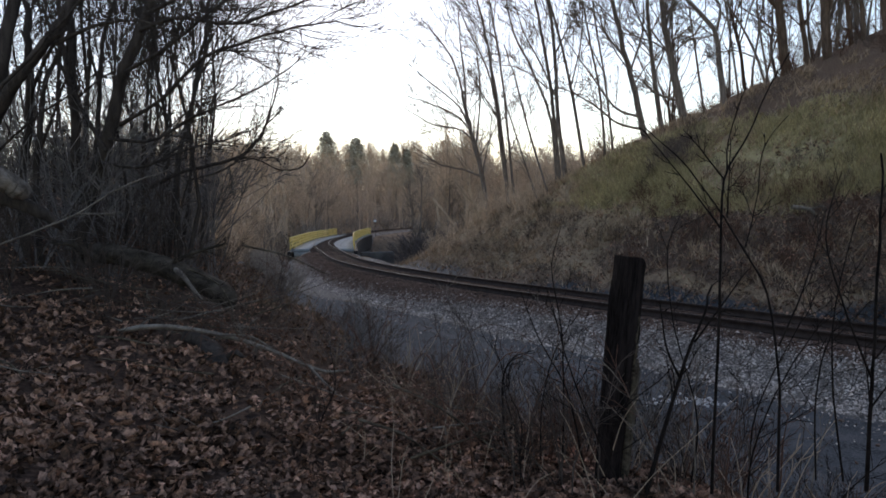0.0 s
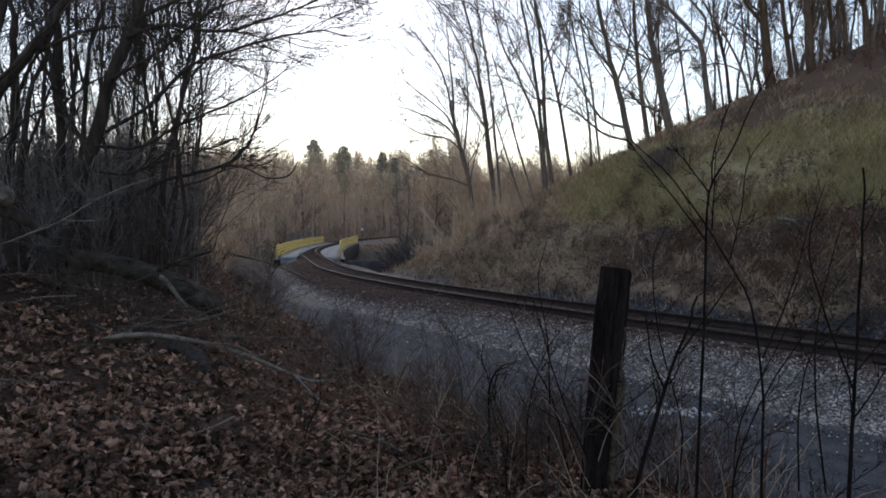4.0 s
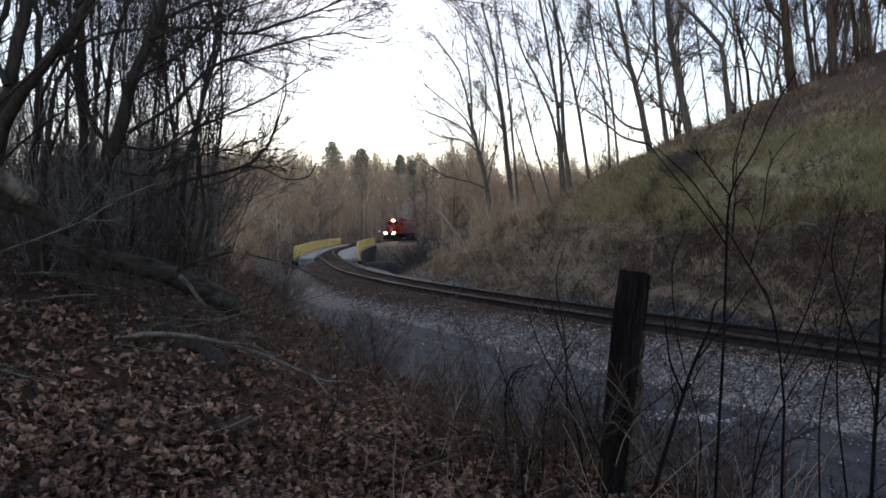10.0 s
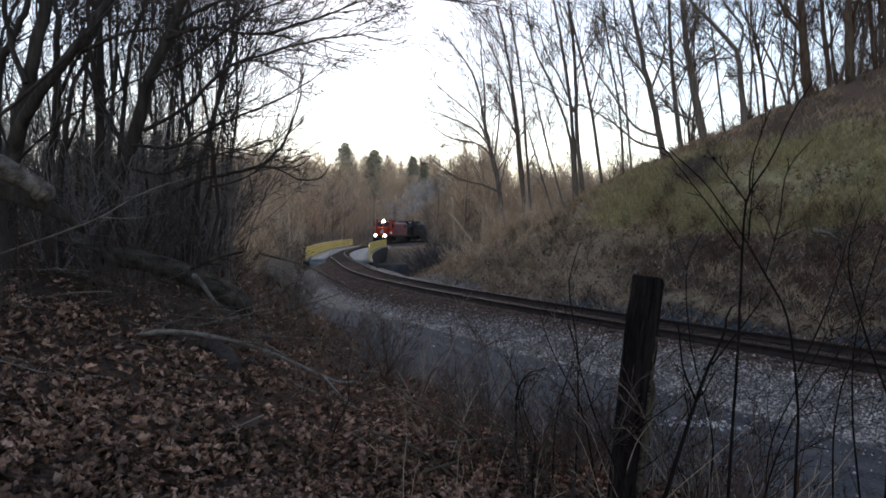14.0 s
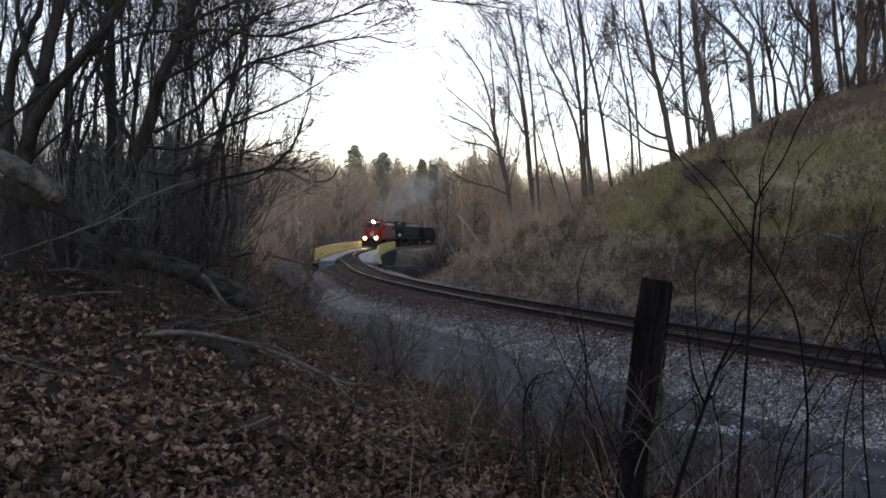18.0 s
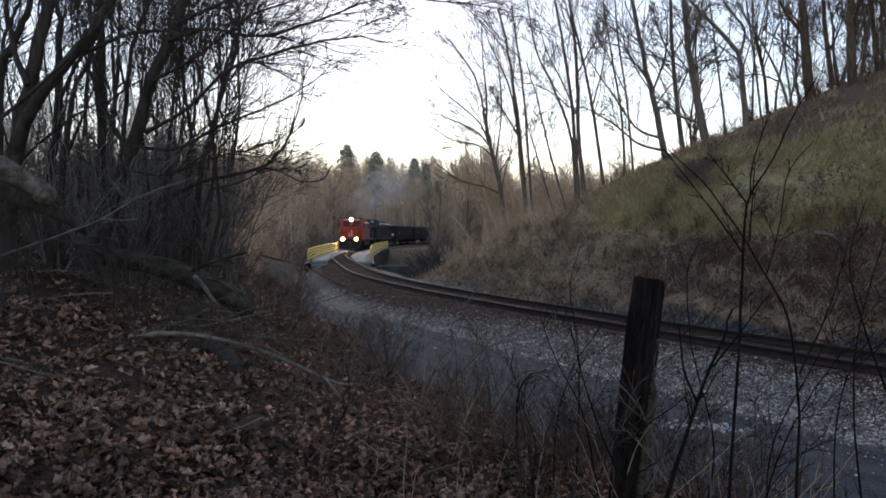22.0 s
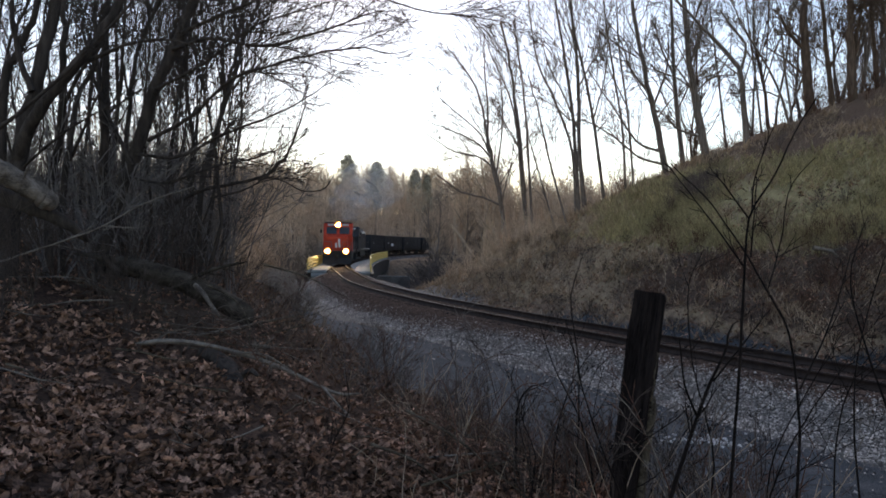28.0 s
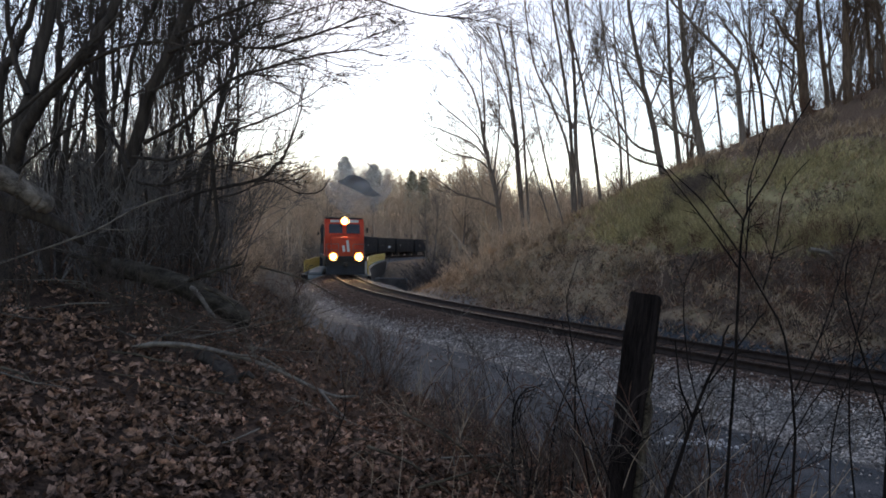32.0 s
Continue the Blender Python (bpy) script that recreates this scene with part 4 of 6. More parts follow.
crest_tree("thick bare tree on the crest with long low limbs", (
    (((11.86, 40.00, 6.16), (11.23, 40.00, 9.14), (10.55, 40.00, 11.87), (9.86, 40.00, 15.35), (9.64, 40.00, 17.35), (9.39, 40.00, 19.35)), 0.185, 0.035, True),
    (((11.49, 40.00, 7.53), (10.26, 40.00, 8.02), (9.03, 40.00, 9.69), (7.56, 40.00, 11.87)), 0.079, 0.027, True),
    (((11.68, 40.00, 6.83), (10.33, 40.23, 7.28), (8.84, 40.47, 8.54), (7.39, 40.70, 9.32)), 0.079, 0.027, True),
    (((11.05, 40.00, 9.90), (11.71, 39.83, 11.98), (11.71, 39.65, 13.89)), 0.066, 0.027, True),
    (((10.83, 40.00, 10.66), (9.83, 40.17, 12.07), (9.25, 40.35, 13.79)), 0.066, 0.027, True),
), 108, M_BARK_CREST)
crest_tree("tall bare tree on the crest", (
    (((12.63, 39.55, 6.55), (12.25, 39.55, 9.37), (11.99, 39.55, 12.07), (11.82, 39.55, 15.21), (11.88, 39.55, 17.08), (11.89, 39.55, 18.96)), 0.144, 0.031, True),
    (((12.22, 39.55, 9.67), (12.99, 39.55, 11.47), (13.19, 39.55, 13.27)), 0.052, 0.026, True),
    (((12.06, 39.55, 11.47), (11.42, 39.90, 13.06), (11.05, 40.25, 14.67)), 0.052, 0.026, True),
), 109, M_BARK_CREST)
crest_tree("thick bare tree on the crest with a crooked side limb", (
    (((13.30, 38.00, 6.88), (12.73, 38.00, 9.67), (12.39, 38.00, 11.69), (11.99, 38.00, 14.71), (11.92, 38.00, 16.42), (11.80, 38.00, 18.14)), 0.225, 0.049, True),
    (((12.82, 38.00, 8.08), (11.78, 38.00, 8.46), (11.43, 38.00, 8.81), (10.90, 38.00, 9.33)), 0.075, 0.031, True),
    (((12.39, 38.00, 11.83), (13.02, 38.35, 13.66), (13.48, 38.70, 15.08)), 0.075, 0.038, True),
    (((12.63, 38.00, 10.25), (13.43, 37.83, 11.07), (14.52, 37.65, 11.18)), 0.050, 0.025, True),
), 110, M_BARK_CREST)
crest_tree("crooked bare tree bent sharply above its trunk", (
    (((14.65, 36.20, 7.26), (14.41, 36.20, 9.60), (14.23, 36.20, 11.03), (13.45, 36.20, 12.02), (12.56, 36.20, 12.95), (11.79, 36.20, 13.71), (10.78, 36.20, 14.85), (9.82, 36.20, 16.03)), 0.155, 0.028, True),
    (((14.29, 36.20, 11.11), (14.47, 36.20, 12.29), (13.72, 36.20, 13.22), (13.24, 36.20, 13.99)), 0.071, 0.036, True),
    (((13.68, 36.20, 11.74), (13.31, 36.55, 11.06), (12.68, 36.90, 10.86)), 0.036, 0.018, True),
), 111, M_BARK_CREST)
crest_tree("massive old tree trunk on the crest", (
    (((17.66, 36.00, 8.63), (17.33, 36.00, 11.47), (17.22, 36.00, 14.06), (17.27, 36.00, 15.23), (17.29, 36.00, 16.40)), 0.261, 0.068, True),
    (((17.24, 36.00, 12.02), (16.33, 36.00, 13.11), (15.82, 36.00, 14.06)), 0.095, 0.047, True),
    (((17.45, 36.00, 10.65), (16.64, 36.35, 11.56), (15.54, 36.70, 12.48)), 0.047, 0.024, True),
), 112, M_BARK_WARM)
crest_tree("tall tree trunk on the crest", (
    (((18.39, 35.30, 8.85), (18.02, 35.30, 11.30), (17.77, 35.30, 13.83), (17.76, 35.30, 14.90), (17.72, 35.30, 15.97)), 0.139, 0.032, True),
    (((18.07, 35.30, 10.90), (18.70, 35.30, 12.36), (18.95, 35.30, 13.70)), 0.046, 0.023, True),
), 113, M_BARK_WARM)
crest_tree("massive forked tree on the crest", (
    (((18.40, 33.70, 8.91), (18.27, 33.70, 11.15), (18.20, 33.70, 13.31), (18.25, 33.70, 14.25), (18.26, 33.70, 15.19)), 0.222, 0.053, True),
    (((18.36, 33.70, 10.51), (18.52, 33.70, 12.17), (18.71, 33.70, 13.31), (18.87, 33.70, 13.94), (19.00, 33.70, 14.57)), 0.100, 0.023, True),
), 114, M_BARK_WARM)
crest_tree("tall tree trunk on the crest", (
    (((19.41, 33.50, 9.43), (19.23, 33.50, 11.60), (19.03, 33.50, 13.25), (19.00, 33.50, 14.05), (18.96, 33.50, 14.85)), 0.110, 0.027, True),
    (((19.29, 33.50, 11.10), (19.65, 33.50, 12.36), (19.77, 33.50, 13.25)), 0.044, 0.022, True),
), 115, M_BARK_WARM)
crest_tree("tall tree trunk on the crest", (
    (((19.61, 32.90, 9.49), (19.49, 32.90, 11.44), (19.22, 32.90, 13.05), (19.16, 32.90, 13.79), (19.08, 32.90, 14.54)), 0.108, 0.026, True),
), 116, M_BARK_WARM)
crest_tree("tall tree trunk on the crest", (
    (((20.36, 32.50, 9.73), (20.19, 32.50, 11.57), (19.87, 32.50, 12.92), (19.78, 32.50, 13.58), (19.67, 32.50, 14.24)), 0.139, 0.032, True),
), 117, M_BARK_WARM)
crest_tree("arching bare tree on the crest", (
    (((16.20, 34.90, 7.82), (15.65, 34.90, 9.61), (14.92, 34.90, 11.06), (13.92, 34.90, 12.65), (13.43, 34.90, 13.57), (12.91, 34.90, 14.80), (12.39, 34.90, 16.04)), 0.069, 0.010, True),
    (((15.73, 34.90, 9.48), (14.53, 34.90, 9.87), (13.47, 34.90, 9.61)), 0.040, 0.017, True),
), 118, M_BARK_CREST)
crest_tree("slim bare tree on the crest", (
    (((15.71, 37.00, 7.77), (15.40, 37.00, 10.32), (15.04, 37.00, 12.84), (14.80, 37.00, 14.38), (14.71, 37.00, 15.81), (14.58, 37.00, 17.24)), 0.061, 0.013, True),
), 119, M_BARK_CREST)
crest_tree("slim bare tree on the crest", (
    (((14.98, 39.70, 7.39), (14.59, 39.70, 10.30), (14.24, 39.70, 13.01), (13.92, 39.70, 15.26), (13.83, 39.70, 16.97), (13.69, 39.70, 18.68)), 0.065, 0.014, True),
), 120, M_BARK_CREST)
crest_tree("slim bare tree on the crest", (
    (((16.65, 35.70, 8.17), (16.21, 35.70, 10.86), (15.97, 35.70, 13.02), (15.77, 35.70, 13.96), (15.62, 35.70, 15.20), (15.45, 35.70, 16.44)), 0.058, 0.012, True),
), 121, M_BARK_CREST)

# more slim trunks behind the crest
rng = np.random.default_rng(31)
behind = []
while len(behind) < 124:
    y = 30 + 60 * rng.uniform() ** 1.5
    x = rng.uniform(0.18 if len(behind) < 84 else 0.42, 0.74) * y
    o, ty = offset(x, y)
    if o[0] > -19 or ty[0] > 60:
        continue
    behind.append((x, y))
for i, (x, y) in enumerate(behind):
    g = ground_z(x, y)
    h = rng.uniform(6, 15)
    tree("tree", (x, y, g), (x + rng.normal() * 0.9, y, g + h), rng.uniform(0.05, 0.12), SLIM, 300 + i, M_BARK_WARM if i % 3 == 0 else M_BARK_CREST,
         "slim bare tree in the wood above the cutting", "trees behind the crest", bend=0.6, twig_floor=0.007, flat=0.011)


# ---- far woods ----
M_BRUSH = material("grey_brush_bark", (0.44, 0.365, 0.3), (0.23, 0.19, 0.155), 0.95, 0.5, 0.0, fine=5, island=0.4, spec=0.05)
FARSPEC = ((13, 0.38, 36, 0.1, 3), (6, 0.5, 38, 0.06, 2))
BRUSHSPEC = ((5, 0.5, 30, 0.08, 3), (3, 0.5, 34, 0.04, 2))


def scatter(name, label, category, kinds, places, mat, sink=0.3):
    """Copies of some kinds of plant, joined into one object; places: x, y, size."""
    rng = np.random.default_rng(len(places))
    vs, fs, base = [], [], 0
    zs = land(np.array([p[0] for p in places]), np.array([p[1] for p in places]))[0]
    for i, (x, y, s) in enumerate(places):
        v, f = kinds[i % len(kinds)]
        a = rng.uniform(0, 6.28)
        c, sn = math.cos(a) * s, math.sin(a) * s
        vs.append(np.stack((v[:, 0] * c - v[:, 1] * sn, v[:, 0] * sn + v[:, 1] * c, v[:, 2] * s), -1) + (x, y, zs[i] - sink))
        fs.append(f + base)
        base += len(v)
    return tagged(mesh_of(name, np.concatenate(vs), np.concatenate(fs), mat), label, category, "", "stuff")


def tree_kind(rng, spec, r, floor, lean=0.012, n=6, twigs=310):
    """A far tree one unit high: flat-sided limbs and a haze of single twigs."""
    f = np.linspace(0, 1, n)[:, None]
    pts = np.array((0, 0, 1.0)) * f + np.cumsum(rng.normal(size=(n, 3)) * lean, axis=0)
    rad = r * (1 - 0.8 * f[:, 0])
    out = [(pts, rad)]
    sprout(out, rng, pts, rad, 0, spec)
    v, fq = tubes([(p, np.maximum(q, floor)) for p, q in out], 1)
    tris = np.concatenate((fq[:, [0, 1, 2]], fq[:, [0, 2, 3]]))
    seeds = np.concatenate([p for p, _ in out[1:]])
    q = seeds[rng.integers(0, len(seeds), twigs)] + rng.normal(size=(twigs, 3)) * (0.035, 0.035, 0.05)
    low = rng.uniform(0, 1, twigs) < 0.3
    q[low] = rng.normal(size=(low.sum(), 3)) * (0.09, 0.09, 0) + np.stack((0 * q[low, 0], 0 * q[low, 0], rng.uniform(0.0, 0.45, low.sum())), -1)
    d = unit(rng.normal(size=3)) * 0 + rng.normal(size=(twigs, 3)) * (0.5, 0.5, 0.35) + (0, 0, 0.8)
    d *= rng.uniform(0.05, 0.11, (twigs, 1))
    s = rng.normal(size=(twigs, 3))
    s *= rng.uniform(0.0018, 0.004, (twigs, 1)) / np.linalg.norm(s, axis=1, keepdims=True)
    k = len(v) + np.arange(twigs * 3).reshape(-1, 3)
    return np.concatenate((v, np.stack((q - s, q + s, q + d), 1).reshape(-1, 3))), np.concatenate((tris, k))


def bush_kind(rng, stems, spec, r, floor, sides=1):
    """A clump of stems one unit high."""
    out = []
    for _ in range(stems):
        a, lean = rng.uniform(0, 6.28), rng.uniform(0.05, 0.55)
        n = 5
        f = np.linspace(0, 1, n)[:, None]
        d = np.array((math.cos(a) * lean, math.sin(a) * lean, rng.uniform(0.6, 1.0)))
        pts = d * f + np.array((math.cos(a), math.sin(a), -0.4)) * 0.25 * lean * f ** 2 + np.cumsum(rng.normal(size=(n, 3)) * 0.02, axis=0)
        rad = r * (1 - 0.75 * f[:, 0])
        out.append((pts, rad))
        sprout(out, rng, pts, rad, 0, spec)
    return tubes([(p, np.maximum(q, floor)) for p, q in out], sides)


def far_woods():
    rng = np.random.default_rng(8)
    kinds = [tree_kind(rng, FARSPEC, 0.013, 0.0021) for _ in range(10)]
    places = []
    while len(places) < 1150:
        y = 122 + 190 * rng.uniform() ** 1.4
        x = rng.uniform(-0.52, 0.34) * y
        o = offset(x, y)[0][0]
        if abs(o) < 6 + 0.02 * (y - 118) or o < 0 and -0.09 < x / y < -0.02 and y < 180:
            continue
        places.append((x, y, rng.uniform(11, 18) * (1 if abs(o) > 14 else 0.6) * (0.82 if x / y > 0.07 else 1)))
    while len(places) < 1290:
        y = rng.uniform(60, 122)
        x = rng.uniform(-0.5, -0.16) * y
        if offset(x, y)[0][0] < 9:
            continue
        places.append((x, y, rng.uniform(9, 16)))
    while len(places) < 1640:
        y = rng.uniform(268, 350)
        x = rng.uniform(-0.34, 0.36) * y
        places.append((x, y, rng.uniform(13, 21) * (0.8 if x / y > 0.07 else 1)))
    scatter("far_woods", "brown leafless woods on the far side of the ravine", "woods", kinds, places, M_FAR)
    brush_mat = M_BRUSH
    brush = [bush_kind(rng, 9, BRUSHSPEC, 0.012, 0.006) for _ in range(6)]
    places = []
    while len(places) < 560:
        y = rng.uniform(64, 210)
        x = rng.uniform(-0.45, 0.25) * y
        o = offset(x, y)[0][0]
        if abs(o) < (5.5 if y > 118 else 8) or -0.09 < x / y < -0.022 and y < 175:
            continue
        places.append((x, y, rng.uniform(2.0, 5.0)))
    while len(places) < 680:
        y = rng.uniform(56, 78)
        x = rng.uniform(-0.07, 0.06) * y
        if offset(x, y)[0][0] > -5.5 or x / y < -0.044:
            continue
        places.append((x, y, rng.uniform(1.8, 4.0) if x / y > -0.02 else rng.uniform(0.8, 1.8)))
    while len(places) < 860:
        y = rng.uniform(315, 385)
        places.append((rng.uniform(-0.34, 0.3) * y, y, rng.uniform(6, 10)))
    dark = []
    while len(dark) < 300:
        y = rng.uniform(55, 80)
        x = rng.uniform(-0.075, 0.05) * y
        o = offset(x, y)[0][0]
        if o > -5.4 or x / y < -0.022:
            continue
        room = (1.7 if x / y > -0.04 else 0.2) - ground_z(x, y)
        dark.append((x, y, min(room, 5.6 if x / y < 0.0 else 9.0) * rng.uniform(0.55, 1.0)))
    scatter("ravine_brush", "dark dense leafless brush in the ravine beside the bridge", "brush", [bush_kind(rng, 12, BRUSHSPEC, 0.007, 0.002) for _ in range(4)], dark, M_HAZE, 0.1)
    scatter("far_brush", "grey-brown leafless brush along the ravine and the track", "brush", brush, places, brush_mat)


far_woods()


# taller trees that stand out before the far woods
MIDSPEC = ((14, 0.42, 42, 0.08, 6), (7, 0.5, 40, 0.05, 4), (4, 0.5, 40, 0.02, 3))
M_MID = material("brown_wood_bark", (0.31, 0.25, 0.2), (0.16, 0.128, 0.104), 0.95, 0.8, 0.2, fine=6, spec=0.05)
rng = np.random.default_rng(45)
n = 0
while n < 34:
    y = rng.uniform(66, 150)
    x = rng.uniform(-0.27, 0.1) * y
    o = offset(x, y)[0][0]
    if abs(o) < 8 or -0.105 < x / y < -0.03 and y < 135 or -0.2 < x / y < -0.1 and y < 124:
        continue
    g, h = ground_z(x, y), rng.uniform(0.062, 0.105) * y
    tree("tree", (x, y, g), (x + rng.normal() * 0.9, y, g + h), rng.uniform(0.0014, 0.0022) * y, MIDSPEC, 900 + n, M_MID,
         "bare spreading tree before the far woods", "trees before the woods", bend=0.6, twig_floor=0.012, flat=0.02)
    n += 1


def conifer(x, y, top, r, seed):
    rng = np.random.default_rng(seed)
    z0 = ground_z(x, y)
    h = top - z0
    root = tagged(new("conifer"), "dark evergreen conifer standing above the bare woods", "tree", "conifers above the woods")
    root.location = (x, y, z0)
    mesh_of("trunk", *tubes([(np.array([(0, 0, -0.5), (0, 0, h * 0.5), (0, 0, h)]), np.array([0.35, 0.2, 0.03]))], 8), M_BARK_CREST, True, root)
    vs, fs = [], []
    for _ in range(4200):
        f = 1 - rng.uniform(0, 1) ** 0.75 * 0.55
        a = rng.uniform(0, 6.28)
        reach = r * min(1.0, ((1 - f) / 0.3) ** 0.45) * rng.uniform(0.25, 1.05) * (1 + 0.12 * math.sin(f * 60 + a * 3))
        p = np.array((math.cos(a) * reach, math.sin(a) * reach, f * h))
        d = np.array((math.cos(a) * 0.6, math.sin(a) * 0.6, rng.uniform(-0.7, 0.5)))
        s = np.array((-math.sin(a), math.cos(a), rng.uniform(-0.5, 0.5)))
        k = len(vs)
        l, w = rng.uniform(0.5, 1.0), rng.uniform(0.2, 0.42)
        vs += [p - s * w, p + s * w, p + d * l]
        fs.append((k, k + 1, k + 2))
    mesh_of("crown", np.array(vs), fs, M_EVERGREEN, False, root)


for k, (x, y, top, r) in enumerate(((-29.1, 215, 28.0, 3.3), (-20.7, 215, 25.9, 3.3), (-9.9, 225, 24.8, 2.2), (-6.5, 232, 24.0, 1.8))):
    conifer(x, y, top, r, 60 + k)


# ---- woods and brush on the left bank ----
rng = np.random.default_rng(77)
spots = []
while len(spots) < 68:
    y = 11 + 50 * rng.uniform() ** 1.5
    x = rng.uniform(-0.68, -0.2) * y
    o, ty = offset(x, y)
    if o[0] < 9.5 or x / y > -0.29:
        continue
    spots.append((x, y))
for i, (x, y) in enumerate(spots):
    g = ground_z(x, y)
    h = rng.uniform(7, 14)
    tree("tree", (x, y, g), (x + rng.normal() * 0.8 + 0.4, y + rng.normal() * 0.5, g + h), rng.uniform(0.018, 0.045), SLIM, 500 + i, M_BARK,
         "slim bare tree in the thicket on the leafy bank", "trees in the thicket", bend=0.7, twig_floor=0.0048, flat=0.007)


LIMB_FINE = (None, (9, 0.34, 38, 0.03, 5), (6, 0.5, 38, 0.01, 4), (3, 0.55, 38, 0.0, 3))
SPARSE = (None, (5, 0.3, 36, 0.05, 4), (2, 0.4, 40, 0.02, 3))
FEW = (None, (8, 0.34, 42, 0.05, 5), (5, 0.5, 42, 0.02, 3))
LONGLIMB = (None, (22, 0.36, 27, 0.01, 6), (8, 0.5, 32, 0.0, 4), (1, 0.5, 34, 0.0, 3))
limbs("tree", "dark leaning tree trunk on the leafy bank, branches over the slope", (
    (((-4.32, 9.20, 2.28), (-4.09, 9.20, 2.98), (-3.82, 9.20, 3.77), (-3.52, 9.10, 4.54), (-3.19, 9.00, 5.19), (-2.76, 8.80, 6.17), (-2.40, 8.80, 7.20), (-2.15, 8.80, 8.30)), 0.094, 0.035, False),
    (((-3.72, 9.10, 3.62), (-3.09, 8.80, 3.87), (-2.52, 8.50, 4.26), (-2.02, 8.30, 4.37), (-1.48, 8.10, 4.46), (-0.97, 8.00, 4.51), (-0.64, 8.00, 4.44)), 0.025, 0.006, True),
    (((-3.39, 9.00, 4.72), (-2.83, 8.70, 4.78), (-2.19, 8.50, 4.64), (-1.63, 8.30, 4.71), (-1.12, 8.20, 4.86), (-0.73, 8.10, 4.95)), 0.025, 0.006, True),
    (((-3.86, 9.10, 3.45), (-3.23, 8.80, 3.39), (-2.70, 8.60, 3.61), (-2.12, 8.40, 3.79), (-1.65, 8.30, 3.99), (-1.35, 8.20, 4.18)), 0.022, 0.005, True),
    (((-3.97, 9.10, 3.17), (-3.34, 8.70, 3.07), (-2.74, 8.50, 3.24), (-2.26, 8.40, 3.34), (-1.85, 8.30, 3.46)), 0.020, 0.005, True),
    (((-3.30, 9.00, 4.92), (-2.47, 8.60, 5.12), (-1.75, 8.30, 5.21), (-0.97, 8.10, 5.07)), 0.025, 0.006, True),
    (((-2.05, 8.30, 5.71), (-1.21, 8.10, 5.25), (-0.36, 8.00, 4.93), (0.19, 8.00, 4.87), (0.64, 8.00, 4.79)), 0.014, 0.004, True),
    (((-3.56, 9.00, 4.25), (-2.94, 8.60, 4.42), (-2.29, 8.40, 4.81), (-1.80, 8.20, 4.93), (-1.22, 8.10, 5.07)), 0.022, 0.005, True),
    (((-3.90, 9.10, 3.31), (-4.32, 9.30, 3.97), (-4.62, 9.40, 4.70), (-4.79, 9.50, 5.50)), 0.029, 0.012, True),
    (((-2.78, 8.60, 2.89), (-2.33, 8.40, 2.98), (-2.00, 8.30, 3.17), (-1.79, 8.30, 3.46), (-1.66, 8.30, 3.96), (-1.61, 8.30, 4.30)), 0.012, 0.004, True),
), LONGLIMB, 11, M_BARK, floor=0.0026)
limbs("tree", "thick dark tree trunk on the leafy bank", (
    (((-4.56, 7.60, 1.60), (-4.53, 7.60, 2.49), (-4.50, 7.60, 2.87), (-4.42, 7.60, 3.33), (-4.32, 7.60, 3.85), (-4.20, 7.60, 4.37), (-4.11, 7.60, 4.89), (-4.00, 7.60, 5.60), (-3.92, 7.65, 6.60), (-3.78, 7.70, 7.60)), 0.1, 0.035, True),
    (((-4.47, 7.60, 3.19), (-4.33, 7.50, 3.42), (-4.13, 7.40, 3.68), (-3.85, 7.30, 3.94), (-3.53, 7.20, 4.27), (-3.31, 7.20, 4.62), (-3.05, 7.20, 5.10), (-2.80, 7.20, 5.80), (-2.70, 7.20, 6.60)), 0.076, 0.02, False),
    (((-4.28, 6.80, 3.33), (-4.07, 6.80, 3.48), (-3.81, 6.80, 3.70), (-3.55, 6.80, 3.93), (-3.28, 6.80, 4.21), (-2.99, 6.80, 4.53), (-2.84, 6.80, 4.73)), 0.021, 0.010, True),
    (((-4.26, 7.50, 3.89), (-4.39, 7.50, 4.23), (-4.45, 7.50, 4.57), (-4.50, 7.50, 4.91)), 0.034, 0.020, True),
    (((-3.59, 7.30, 4.16), (-3.10, 7.20, 4.32), (-2.63, 7.10, 4.31), (-2.12, 7.00, 4.07)), 0.022, 0.005, True),
), LIMB_FINE, 12, M_BARK, floor=0.0024, thin=0.35)
limbs("tree", "dark tree trunk in the thicket on the bank", (
    (((-4.80, 7.90, 1.87), (-4.80, 7.90, 3.91), (-4.65, 7.90, 4.36), (-4.53, 7.90, 4.63), (-4.41, 7.90, 4.99), (-4.04, 7.90, 5.94), (-3.63, 7.90, 6.99)), 0.054, 0.017, True),
), LIMB_FINE, 612, M_BARK, floor=0.0024, thin=0.4)
limbs("tree", "dark tree trunk in the thicket on the bank", (
    (((-4.99, 9.20, 1.89), (-4.99, 9.20, 2.97), (-4.88, 9.20, 3.60), (-4.83, 9.20, 4.23), (-4.83, 9.20, 4.86), (-4.82, 9.20, 5.48), (-4.75, 9.20, 6.48), (-4.64, 9.20, 7.58)), 0.063, 0.016, True),
    (((-4.86, 9.20, 3.95), (-4.52, 8.90, 4.31), (-4.09, 8.60, 4.70), (-3.78, 8.30, 5.06)), 0.028, 0.016, True),
), LIMB_FINE, 613, M_BARK, floor=0.0024, thin=0.4)
